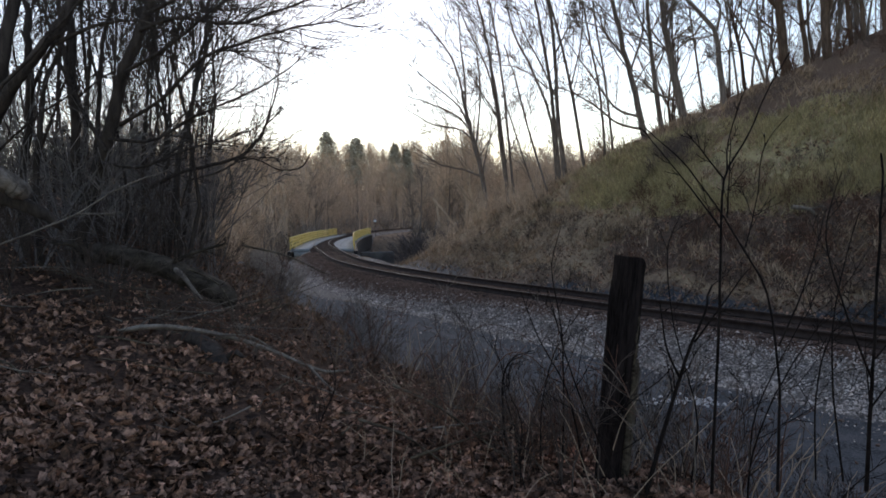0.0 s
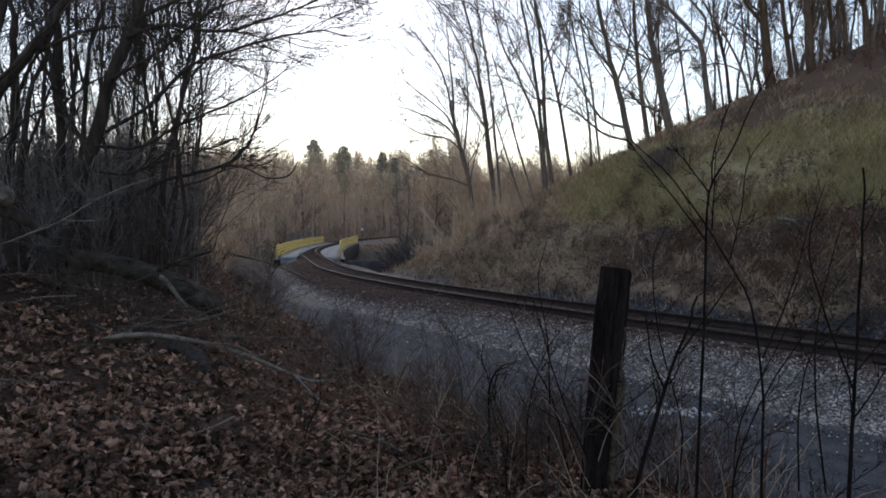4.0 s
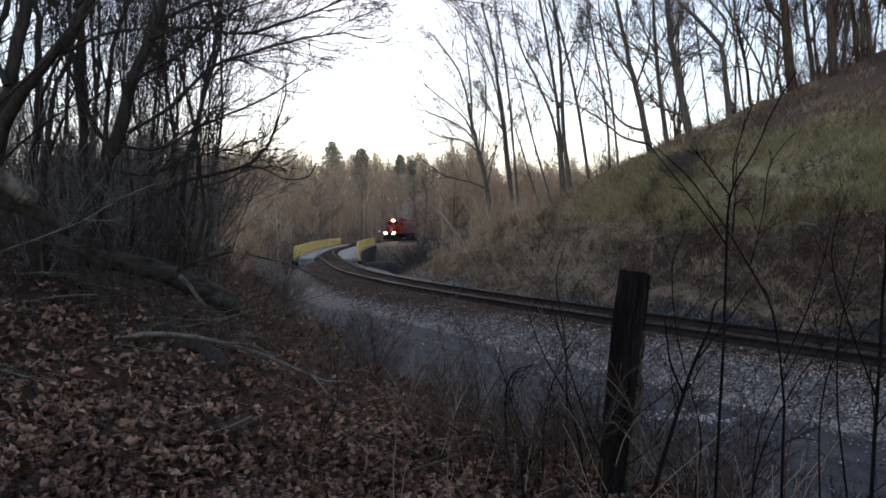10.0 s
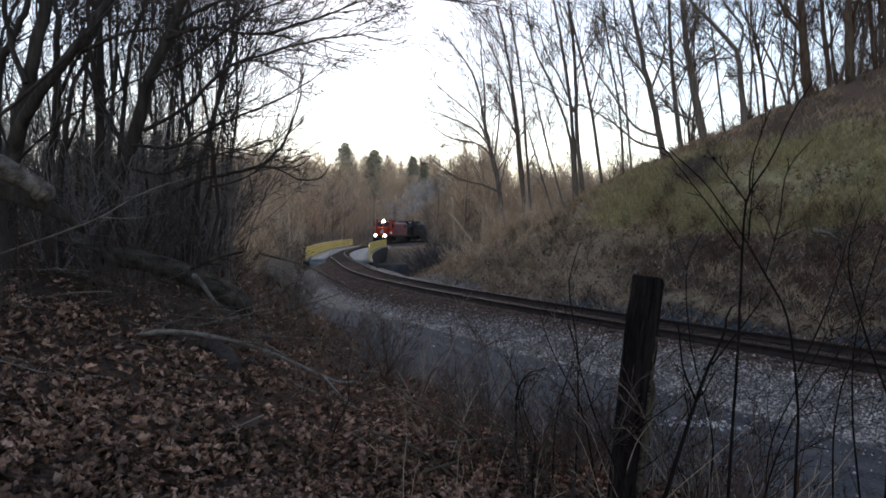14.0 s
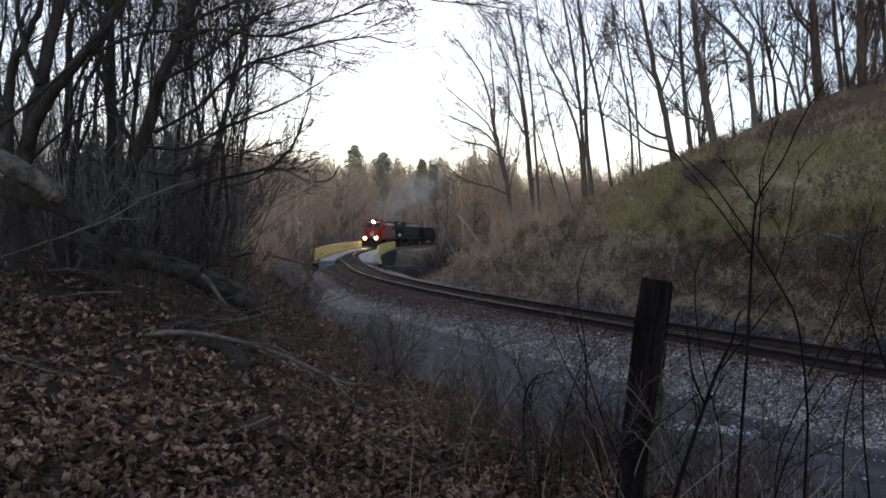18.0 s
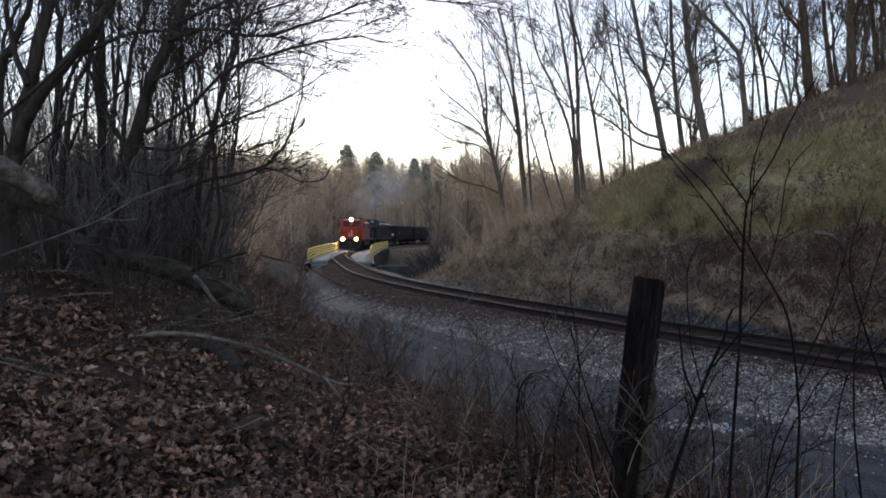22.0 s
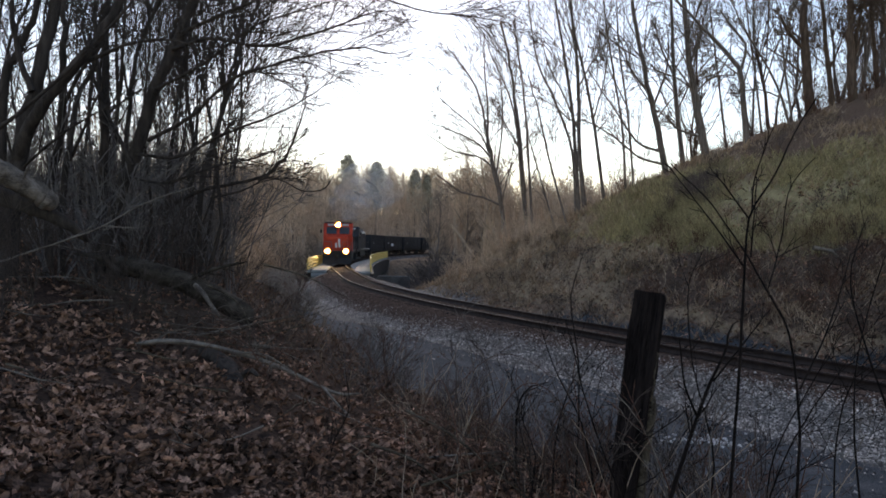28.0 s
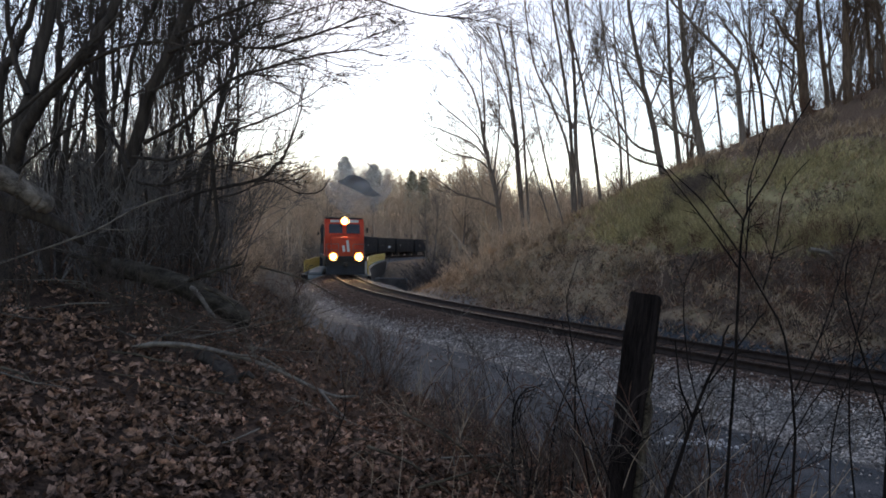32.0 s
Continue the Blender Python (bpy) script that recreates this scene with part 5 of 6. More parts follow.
limbs("tree", "dark crooked stem in the thicket on the bank", (
    (((-4.66, 8.90, 1.76), (-4.66, 8.90, 2.95), (-4.58, 8.90, 3.56), (-4.51, 8.90, 4.04), (-4.30, 8.90, 4.51), (-4.16, 8.90, 4.98), (-3.82, 8.90, 5.94), (-3.44, 8.90, 7.00)), 0.044, 0.008, True),
    (((-4.63, 8.90, 3.22), (-4.23, 8.60, 3.78), (-3.91, 8.30, 4.18)), 0.020, 0.010, True),
), LIMB_FINE, 614, M_BARK, floor=0.0024, thin=0.4)
limbs("tree", "straight dark tree trunk in the thicket on the bank", (
    (((-4.53, 9.60, 1.74), (-4.53, 9.60, 2.92), (-4.49, 9.60, 3.80), (-4.48, 9.60, 4.67), (-4.46, 9.60, 5.62), (-4.39, 9.60, 6.62), (-4.27, 9.60, 7.72)), 0.070, 0.019, True),
    (((-4.48, 9.60, 4.02), (-3.96, 9.30, 4.25), (-3.58, 9.00, 4.26)), 0.015, 0.007, True),
), LIMB_FINE, 615, M_BARK, floor=0.0024, thin=0.4)
limbs("tree", "slender dark tree in the thicket on the bank", (
    (((-4.53, 10.20, 1.76), (-4.53, 10.20, 3.03), (-4.44, 10.20, 4.12), (-4.34, 10.20, 4.93), (-4.05, 10.20, 5.66), (-3.63, 10.20, 6.59), (-3.16, 10.20, 7.62)), 0.043, 0.011, True),
    (((-4.42, 10.20, 4.27), (-4.40, 9.90, 4.82), (-4.23, 9.60, 5.33)), 0.020, 0.011, True),
), LIMB_FINE, 616, M_BARK, floor=0.0024, thin=0.4)
limbs("tree", "slender dark tree in the thicket on the bank", (
    (((-3.49, 10.40, 1.47), (-3.49, 10.40, 3.04), (-3.26, 10.40, 3.96), (-3.16, 10.40, 4.47), (-3.03, 10.40, 4.94), (-2.88, 10.40, 5.34), (-2.48, 10.40, 6.28), (-2.03, 10.40, 7.31)), 0.036, 0.006, True),
    (((-3.21, 10.40, 4.15), (-3.04, 10.10, 3.87), (-2.91, 9.80, 3.62)), 0.016, 0.008, True),
    (((-3.16, 10.40, 4.47), (-3.17, 10.10, 4.72), (-3.16, 9.80, 5.02)), 0.016, 0.008, True),
), LIMB_FINE, 617, M_BARK, floor=0.0024, thin=0.4)
limbs("tree", "slender dark stem in the thicket on the bank", (
    (((-4.20, 11.00, 1.65), (-4.20, 11.00, 3.08), (-4.10, 11.00, 4.09), (-4.02, 11.00, 4.84), (-3.87, 11.00, 5.51), (-3.76, 11.00, 6.00), (-3.49, 11.00, 6.98), (-3.17, 11.00, 8.05)), 0.030, 0.007, True),
), LIMB_FINE, 618, M_BARK, floor=0.0024, thin=0.4)
limbs("tree", "slender dark stem in the thicket on the bank", (
    (((-5.75, 11.50, 2.10), (-5.75, 11.50, 3.11), (-5.66, 11.50, 3.99), (-5.56, 11.50, 4.95), (-5.39, 11.50, 5.82), (-5.15, 11.50, 6.80), (-4.86, 11.50, 7.88)), 0.026, 0.007, True),
), LIMB_FINE, 619, M_BARK, floor=0.0024, thin=0.4)
limbs("tree", "slender dark stem in the thicket on the bank", (
    (((-4.19, 11.80, 1.63), (-4.19, 11.80, 3.04), (-4.11, 11.80, 3.85), (-4.00, 11.80, 4.57), (-3.88, 11.80, 5.28), (-3.66, 11.80, 6.27), (-3.40, 11.80, 7.35)), 0.027, 0.006, True),
), LIMB_FINE, 620, M_BARK, floor=0.0024, thin=0.4)
limbs("tree", "young bowed tree with one long upturned limb at the thicket's edge", (
    (((-3.70, 10.00, 2.90), (-3.25, 9.80, 3.07), (-2.82, 9.60, 3.13), (-2.39, 9.40, 3.22), (-2.05, 9.20, 3.43), (-1.94, 9.20, 3.66), (-1.85, 9.20, 3.95), (-1.77, 9.20, 4.34)), 0.027, 0.009, False),
    (((-2.34, 9.30, 3.21), (-2.09, 9.30, 3.16), (-1.84, 9.30, 3.04), (-1.58, 9.30, 3.06), (-1.44, 9.30, 3.25)), 0.011, 0.006, True),
    (((-2.64, 9.50, 3.17), (-2.28, 9.50, 3.21), (-1.92, 9.50, 3.22), (-1.74, 9.50, 3.35)), 0.009, 0.005, True),
), SPARSE, 640, M_BARK, floor=0.0024, thin=0.4)

# slim upright stems that fill the thicket
rng = np.random.default_rng(83)
for i in range(26):
    y = rng.uniform(9, 17)
    x = rng.uniform(-0.45, -0.29) * y
    g = ground_z(x, y)
    tree("tree", (x, y, g), (x + rng.normal() * 0.5 + 0.45, y + rng.normal() * 0.4, g + rng.uniform(5.5, 9)), rng.uniform(0.01, 0.03), SLIM, 1000 + i, M_BARK,
         "slim dark sapling in the thicket on the bank", "trees in the thicket", bend=0.9, twig_floor=0.0026, flat=0.004)

# thicket shrubs
rng = np.random.default_rng(78)
SHRUBSPEC = ((6, 0.45, 36, 0.06, 3), (4, 0.5, 42, 0.03, 2))
shrub_kinds = []
for k in range(6):
    shrub_kinds.append([bush_kind(rng, 1, SHRUBSPEC, 0.006, 0.0016, 3) for _ in range(8)])


def shrub(x, y, size, k, mat, label, group, turn):
    """A clump of separate stems; the same few stems serve all shrubs."""
    root = tagged(new("shrub"), label, "shrub", group)
    for i, (v, f) in enumerate(shrub_kinds[k % 6]):
        name = "stem_%d_%d_%s" % (k % 6, i, mat.name)
        if name in bpy.data.meshes:
            stem = new("stem", bpy.data.meshes[name])
        else:
            stem = mesh_of("stem", v, f, mat)
            stem.data.name = name
        stem.parent = root
    root.location, root.rotation_euler, root.scale = (x, y, ground_z(x, y) - 0.05), (0, 0, turn), (size, size, size)
    return root


n = 0
while n < 84:
    y = rng.uniform(7.5, 45)
    x = rng.uniform(-0.66, -0.17) * y
    o = offset(x, y)[0][0]
    if o < 8.8 or (y < 9 and x > -3) or x / y > -0.27:
        continue
    shrub(x, y, rng.uniform(1.0, 2.3) * (0.7 if o < 11 else 1), n, (M_TWIG, M_GREYTWIG)[n % 2], "tangled leafless shrub in the thicket on the bank", "thicket shrubs", rng.uniform(0, 6))
    n += 1
for x, y, size in ((-3.4, 7.4, 0.9), (-2.7, 7.2, 0.8), (-3.9, 6.9, 1.1), (-2.1, 7.3, 0.75), (-4.2, 6.2, 1.2), (-1.8, 7.8, 0.8), (-3.0, 6.8, 0.7), (-3.6, 5.9, 0.9), (-2.4, 6.6, 0.6), (-4.6, 7.6, 1.3)):
    shrub(x, y, size, int(size * 30), M_TWIG, "tangled leafless shrub by the fallen log", "thicket shrubs", size * 9)
n = 0
while n < 18:
    y = rng.uniform(8.6, 17)
    x = rng.uniform(-0.66, -0.29) * y
    if offset(x, y)[0][0] < 10:
        continue
    shrub(x, y, rng.uniform(1.8, 3.0), n, M_GREYTWIG, "tall grey leafless shrub in the thicket on the bank", "thicket shrubs", rng.uniform(0, 6))
    n += 1
for k, (x, y) in enumerate(((-4.98, 9.25), (-4.69, 9.50), (-4.66, 10.50), (-4.33, 10.75), (-4.50, 8.00), (-3.89, 8.25), (-3.67, 10.25), (-5.25, 10.25), (-5.40, 9.50), (-4.01, 9.50), (-3.27, 9.75), (-4.26, 8.00))):
    shrub(x, y, 0.5 + 0.07 * (k * 5 % 7), k, M_TWIG if k % 3 else M_CANE, "low dark leafless shrub among dead leaves on the bank", "thicket shrubs", k * 1.3)
for k, (x, y) in enumerate(((-12.37, 52.75), (-12.11, 54.50), (-10.97, 52.25), (-10.58, 53.50), (-9.51, 51.25), (-8.74, 50.00), (-10.85, 47.50), (-9.83, 45.75), (-9.55, 47.50), (-3.22, 13.25), (-8.47, 44.50), (-8.23, 46.00), (-13.66, 57.00), (-11.60, 56.50))):
    shrub(x, y, 0.6 + 0.14 * (k * 3 % 5), k, (M_GREYTWIG, M_WEED)[k % 2], "dry leafless brush at the end of the gravel road", "brush beside the road", k * 1.7)
# thin dark stems round the fence post
n = 0
while n < 13:
    y = rng.uniform(4.2, 6.6)
    x = rng.uniform(0.08, 0.62) * y
    if offset(x, y)[0][0] < 7.8 or math.hypot(x - 1.1, y - 4.4) < 0.2:
        continue
    shrub(x, y, rng.uniform(0.5, 1.0), n, (M_SAPLING, M_TWIG)[n % 2], "thin dark leafless shrub near the old post", "shrubs round the post", rng.uniform(0, 6))
    n += 1
# low dry brush on the lip of the bank beside the road
n = 0
while n < 92:
    y = rng.uniform(4.6, 24)
    x = rng.uniform(-0.3, 0.75) * y
    o = offset(x, y)[0][0]
    if not 7.7 < o < 11.5 or math.hypot(x, y) < 4.2:
        continue
    shrub(x, y, rng.uniform(0.35, 0.85), n, (M_CANE, M_GREYTWIG, M_TWIG)[n % 3], "low dry brush on the lip of the bank", "brush beside the road", rng.uniform(0, 6))
    n += 1

# ---- saplings before the road ----
limbs("sapling", "slender bare sapling with forked top beside the post", (
    (((1.19, 3.10, 1.18), (1.21, 3.10, 1.57), (1.23, 3.10, 1.91), (1.24, 3.10, 2.27), (1.26, 3.10, 2.53), (1.35, 3.10, 2.69), (1.43, 3.10, 2.86), (1.54, 3.10, 3.05)), 0.0074, 0.0025, False),
    (((1.26, 3.10, 2.52), (1.14, 3.05, 2.65), (1.07, 3.00, 2.71)), 0.0039, 0.002, True),
    (((1.24, 3.10, 2.32), (1.19, 3.10, 2.39), (1.06, 3.10, 2.56), (0.92, 3.10, 2.74)), 0.0047, 0.002, True),
    (((1.27, 3.10, 2.55), (1.30, 3.15, 2.70), (1.40, 3.20, 2.93)), 0.0039, 0.002, True),
), SPARSE, 21, M_SAPLING, "sapling", 0.0011, "saplings before the road")
limbs("sapling", "slender bare sapling curving across the view of the hill", (
    (((1.57, 3.30, 1.10), (1.58, 3.30, 1.46), (1.58, 3.30, 1.64), (1.53, 3.30, 2.00), (1.42, 3.30, 2.22), (1.28, 3.30, 2.44), (1.15, 3.30, 2.62), (0.98, 3.30, 2.77)), 0.0070, 0.0025, False),
    (((1.58, 3.30, 1.77), (1.67, 3.30, 1.97), (1.77, 3.35, 2.17), (1.85, 3.40, 2.38)), 0.0047, 0.002, True),
    (((1.43, 3.30, 2.22), (1.46, 3.30, 2.33), (1.49, 3.30, 2.47), (1.52, 3.30, 2.67), (1.63, 3.30, 2.81)), 0.0031, 0.002, True),
    (((1.35, 3.30, 2.36), (1.36, 3.30, 2.53), (1.37, 3.30, 2.72)), 0.0039, 0.002, True),
), SPARSE, 22, M_SAPLING, "sapling", 0.0011, "saplings before the road")
limbs("sapling", "leaning grey stem with twigs beside the post", (
    (((1.14, 3.90, 0.88), (1.21, 3.90, 1.12), (1.33, 3.90, 1.50), (1.45, 3.90, 1.81), (1.51, 3.90, 1.99)), 0.014, 0.005, True),
    (((1.33, 3.90, 1.50), (1.26, 3.90, 1.67), (1.23, 3.90, 1.91)), 0.008, 0.003, True),
    (((1.41, 3.90, 1.69), (1.57, 3.90, 1.90), (1.70, 3.90, 2.08)), 0.006, 0.003, True),
), (None, (4, 0.3, 38, 0.05, 4), (3, 0.4, 40, 0.02, 3)), 23, M_SAPLING, "sapling", 0.002, "saplings before the road")
limbs("sapling", "dark bare stem on the bank's lip", (
    (((2.16, 3.60, 0.97), (2.18, 3.60, 1.37), (2.20, 3.60, 1.70), (2.23, 3.60, 2.29), (2.24, 3.60, 2.65)), 0.011, 0.005, True),
    (((2.19, 3.60, 1.53), (2.04, 3.60, 1.93), (1.96, 3.60, 2.27), (2.04, 3.60, 2.57)), 0.006, 0.002, True),
), SPARSE, 24, M_SAPLING, "sapling", 0.0012, "saplings before the road")
for k, (pts, r) in enumerate((
    (((0.81, 4.60, 0.76), (0.83, 4.60, 1.26), (0.82, 4.60, 1.69), (0.77, 4.60, 2.04), (0.83, 4.60, 2.33)), 0.008),
    (((0.91, 4.40, 0.83), (0.82, 4.40, 1.31), (0.65, 4.40, 1.65), (0.55, 4.40, 1.93)), 0.008),
    (((0.70, 4.80, 0.69), (0.72, 4.80, 1.14), (0.82, 4.80, 1.51), (1.01, 4.80, 1.80)), 0.008),
    (((0.51, 5.20, 0.71), (0.50, 5.20, 1.20), (0.58, 5.20, 1.38), (0.72, 5.20, 1.44)), 0.013),
    (((0.94, 3.70, 1.01), (0.77, 3.70, 1.42), (0.69, 3.70, 1.66), (0.62, 3.70, 1.94)), 0.007),
    (((1.49, 4.20, 0.82), (1.53, 4.20, 1.21), (1.40, 4.20, 1.74), (1.37, 4.20, 2.16), (1.45, 4.20, 2.39)), 0.007),
    (((2.01, 3.80, 0.96), (2.01, 3.80, 1.37), (2.07, 3.80, 1.67), (2.21, 3.80, 1.90)), 0.006),
    (((1.74, 4.00, 0.89), (1.78, 4.00, 1.26), (1.96, 4.00, 1.63), (2.11, 4.00, 1.88)), 0.006),
    (((-0.82, 5.00, 0.77), (-0.76, 5.00, 1.04), (-0.66, 5.00, 1.27), (-0.69, 5.00, 1.54)), 0.009),
    (((1.93, 3.40, 1.10), (1.88, 3.40, 1.59), (1.90, 3.40, 1.96), (2.01, 3.40, 2.38)), 0.006),
)):
    limbs("sapling", "thin bare stem with fine twigs on the bank", ((pts, r * 0.85, 0.002, True),), SPARSE, 40 + k, M_SAPLING, "sapling", 0.0013, "saplings before the road")


rng = np.random.default_rng(79)
n = 0
while n < 52:
    y = rng.uniform(3.9, 7.2)
    x = rng.uniform(0.0, 0.62) * y
    if offset(x, y)[0][0] < 7.8 or math.hypot(x - 1.1, y - 4.4) < 0.2:
        continue
    g, h = ground_z(x, y), rng.uniform(0.5, 1.25)
    d = rng.normal(size=2) * 0.3
    pts = tuple((x + d[0] * f * f + rng.normal() * 0.02, y + d[1] * f * f, g - 0.04 + h * f) for f in (0, 0.3, 0.6, 0.85, 1.0))
    limbs("sapling", "thin bare stem with fine twigs on the bank", ((pts, rng.uniform(0.0035, 0.007), 0.0014, True),), (None, (7, 0.34, 38, 0.05, 4), (3, 0.4, 42, 0.02, 3)), 800 + n, (M_PALE, M_TWIG, M_SAPLING, M_CANE)[n % 4], "sapling", 0.0011, "saplings before the road")
    n += 1


# ---- fence post ----
def fence_post():
    rng = random.Random(9)
    bm = bmesh.new()
    bmesh.ops.create_cube(bm, size=1.0)
    bmesh.ops.subdivide_edges(bm, edges=[e for e in bm.edges if abs(e.verts[0].co.z - e.verts[1].co.z) > 0.5], cuts=14)
    bmesh.ops.subdivide_edges(bm, edges=[e for e in bm.edges if abs(e.verts[0].co.z - e.verts[1].co.z) < 0.01], cuts=2)
    for v in bm.verts:
        x, y, z = v.co
        w = 0.165 + 0.012 * math.sin(z * 5)
        v.co = (x * w + rng.uniform(-1, 1) * 0.005, y * w + rng.uniform(-1, 1) * 0.005, (z + 0.5) * 1.72 - 0.35 + (0.012 * rng.uniform(-1, 1) if z > 0.45 else 0))
    bmesh.ops.bevel(bm, geom=[e for e in bm.edges if e.calc_face_angle(0) > 1.0], offset=0.008, segments=1, affect="EDGES")
    root = tagged(new("fence_post"), "old dark weathered square wooden post, leaning slightly", "fence post")
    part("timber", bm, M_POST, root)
    bm = bmesh.new()
    for k in range(3):
        box(bm, (-0.088, -0.02 + 0.02 * k, 0.62 + 0.16 * k), (0.012, 0.05, 0.16), 0.004, Matrix.Rotation(0.2 * k, 4, "X"))
    part("splinter", bm, M_DEAD, root, "pale split splinters")
    # the slab's pale weathered wood also stands in for light on the left face
    bm = box(bmesh.new(), (-0.092, -0.02, 0.22), (0.035, 0.12, 1.0), 0.008)
    for v in bm.verts:
        v.co.x += rng.uniform(-1, 1) * 0.006
        v.co.z += rng.uniform(-1, 1) * 0.05 * (v.co.z > 0.5)
    part("split_slab", bm, M_DEAD, root, "split slab along the post's foot, paled for light from the left")
    bm = rod(bmesh.new(), (0.06, -0.1, 0.55), (0.06, -0.075, 0.55), 0.02)
    part("bolt", bm, M_RAIL, root, "rusty bolt head")
    return root


base, top = Vector((1.04, 4.35, 0.81)), Vector((1.23, 4.50, 2.11))
post = fence_post()
post.matrix_world = Matrix.Translation((base.x, base.y, ground_z(base.x, base.y))) @ (top - base).to_track_quat("Z", "Y").to_matrix().to_4x4() @ pose(0, 0, 0, 0, 0, 28)

# ---- fallen wood on the bank ----
limbs("fallen_log", "mossy dark fallen log lying on the leafy bank", (
    (((-4.03, 8.50, 2.11), (-3.54, 8.40, 2.07), (-3.08, 8.30, 1.96), (-2.64, 8.10, 1.82), (-2.33, 8.00, 1.68), (-2.10, 7.90, 1.54)), 0.111, 0.115, False),
    (((-3.69, 8.30, 2.02), (-3.89, 8.20, 2.19), (-4.17, 8.20, 2.23)), 0.038, 0.016, True),
    (((-2.82, 8.10, 1.97), (-2.51, 8.00, 2.09), (-2.14, 7.90, 2.18)), 0.025, 0.009, True),
), FEW, 31, M_MOSSLOG, "log", 0.003, rugged=0.1)
limbs("broken_branch", "pale splintered branch broken off the fallen log", (
    (((-2.72, 7.90, 1.93), (-2.59, 7.80, 1.84), (-2.49, 7.75, 1.72), (-2.37, 7.70, 1.59)), 0.028, 0.016, False),
    (((-2.49, 7.75, 1.72), (-2.44, 7.70, 1.61), (-2.46, 7.70, 1.53)), 0.013, 0.005, False),
), FEW, 131, M_PALE, "branch", 0.003, rugged=0.1)
limbs("broken_log", "weathered barkless log with a broken end leaning above the bank", (
    (((-4.00, 6.20, 3.04), (-3.81, 6.20, 2.97), (-3.65, 6.25, 2.87), (-3.51, 6.30, 2.77), (-3.39, 6.35, 2.66)), 0.090, 0.080, False),
    (((-3.60, 6.20, 2.87), (-3.57, 6.20, 2.95), (-3.54, 6.20, 3.00)), 0.017, 0.007, False),
), FEW, 32, M_LOG, "log", 0.003, rugged=0.07)
limbs("rotten_log", "dark rotten log under the sawn log on the bank", (
    (((-4.36, 6.50, 2.83), (-3.92, 6.50, 2.75), (-3.58, 6.50, 2.63), (-3.34, 6.50, 2.51), (-3.22, 6.60, 2.37)), 0.1, 0.03, False),
), FEW, 38, M_BARK, "log", 0.003, rugged=0.1)
limbs("fallen_branch", "long grey dead branch propped across the thicket", (
    (((-4.15, 6.60, 2.14), (-3.79, 6.50, 2.24), (-3.34, 6.40, 2.38), (-2.95, 6.30, 2.51), (-2.59, 6.30, 2.72), (-2.21, 6.40, 2.86)), 0.011, 0.005, True),
    (((-2.95, 6.30, 2.51), (-2.71, 6.30, 2.50), (-2.41, 6.40, 2.55)), 0.007, 0.003, True),
), (None, (4, 0.3, 38, 0.03, 4), (2, 0.4, 40, 0.0, 3)), 39, M_PALE, "branch", 0.002)
limbs("fallen_branch", "long weathered bare branch lying on dead leaves", (
    (((-2.63, 6.20, 1.52), (-2.30, 6.15, 1.55), (-2.00, 6.10, 1.53), (-1.61, 6.00, 1.46), (-1.27, 5.90, 1.36), (-1.00, 5.80, 1.26), (-0.82, 5.75, 1.21), (-0.65, 5.70, 1.23)), 0.022, 0.011, False),
    (((-0.97, 5.80, 1.25), (-0.84, 5.60, 1.18), (-0.72, 5.50, 1.10)), 0.012, 0.005, False),
    (((-1.70, 6.00, 1.49), (-1.44, 5.90, 1.48), (-1.20, 5.80, 1.36)), 0.01, 0.004, True),
), FEW, 33, M_PALE, "branch", 0.003, rugged=0.08)
limbs("stump", "dark rotten stump half sunk in dead leaves", (
    (((-1.98, 6.50, 1.33), (-1.80, 6.20, 1.18), (-1.69, 6.00, 1.03)), 0.09, 0.12, False),
    (((-2.25, 6.70, 1.38), (-2.07, 6.60, 1.35), (-1.92, 6.50, 1.25)), 0.05, 0.07, False),
    (((-1.76, 6.30, 1.23), (-1.65, 6.20, 1.30), (-1.56, 6.10, 1.28)), 0.03, 0.015, False),
), FEW, 34, M_BARK, "stump", 0.003, rugged=0.16)
for k, pts in enumerate((
    ((-2.42, 7.40, 1.95), (-2.08, 7.20, 1.82), (-1.89, 7.00, 1.62), (-1.82, 6.80, 1.40)),
    ((-1.95, 7.80, 2.15), (-1.44, 7.60, 2.03), (-1.01, 7.40, 1.84)),
    ((-0.27, 5.00, 1.26), (0.03, 4.90, 1.13), (0.33, 4.80, 0.92), (0.56, 4.60, 0.76)),
    ((-0.15, 4.70, 0.85), (0.18, 4.70, 0.95), (0.59, 4.80, 1.03)),
    ((-0.51, 5.00, 1.03), (-0.19, 4.80, 0.97), (0.10, 4.60, 0.81)),
    ((-2.72, 4.60, 1.08), (-2.58, 4.60, 1.04), (-2.41, 4.60, 0.98)),
)):
    limbs("fallen_stick", "thin grey dead stick among the brush and leaves", ((pts, 0.012, 0.004, True),), (None, (3, 0.25, 40, 0.0, 3)), 80 + k, M_DEAD, "stick", 0.0025, "dead sticks")
limbs("fallen_branch", "pale dead branch lying on the grassy hillside", (
    (((11.70, 23.60, 2.42), (12.21, 23.60, 2.34), (12.54, 23.60, 2.10), (12.90, 23.60, 1.72)), 0.075, 0.03, False),
    (((12.21, 23.60, 2.34), (12.60, 23.50, 2.42), (12.85, 23.50, 2.36)), 0.03, 0.012, True),), FEW, 35, M_PALE, "branch", 0.003)

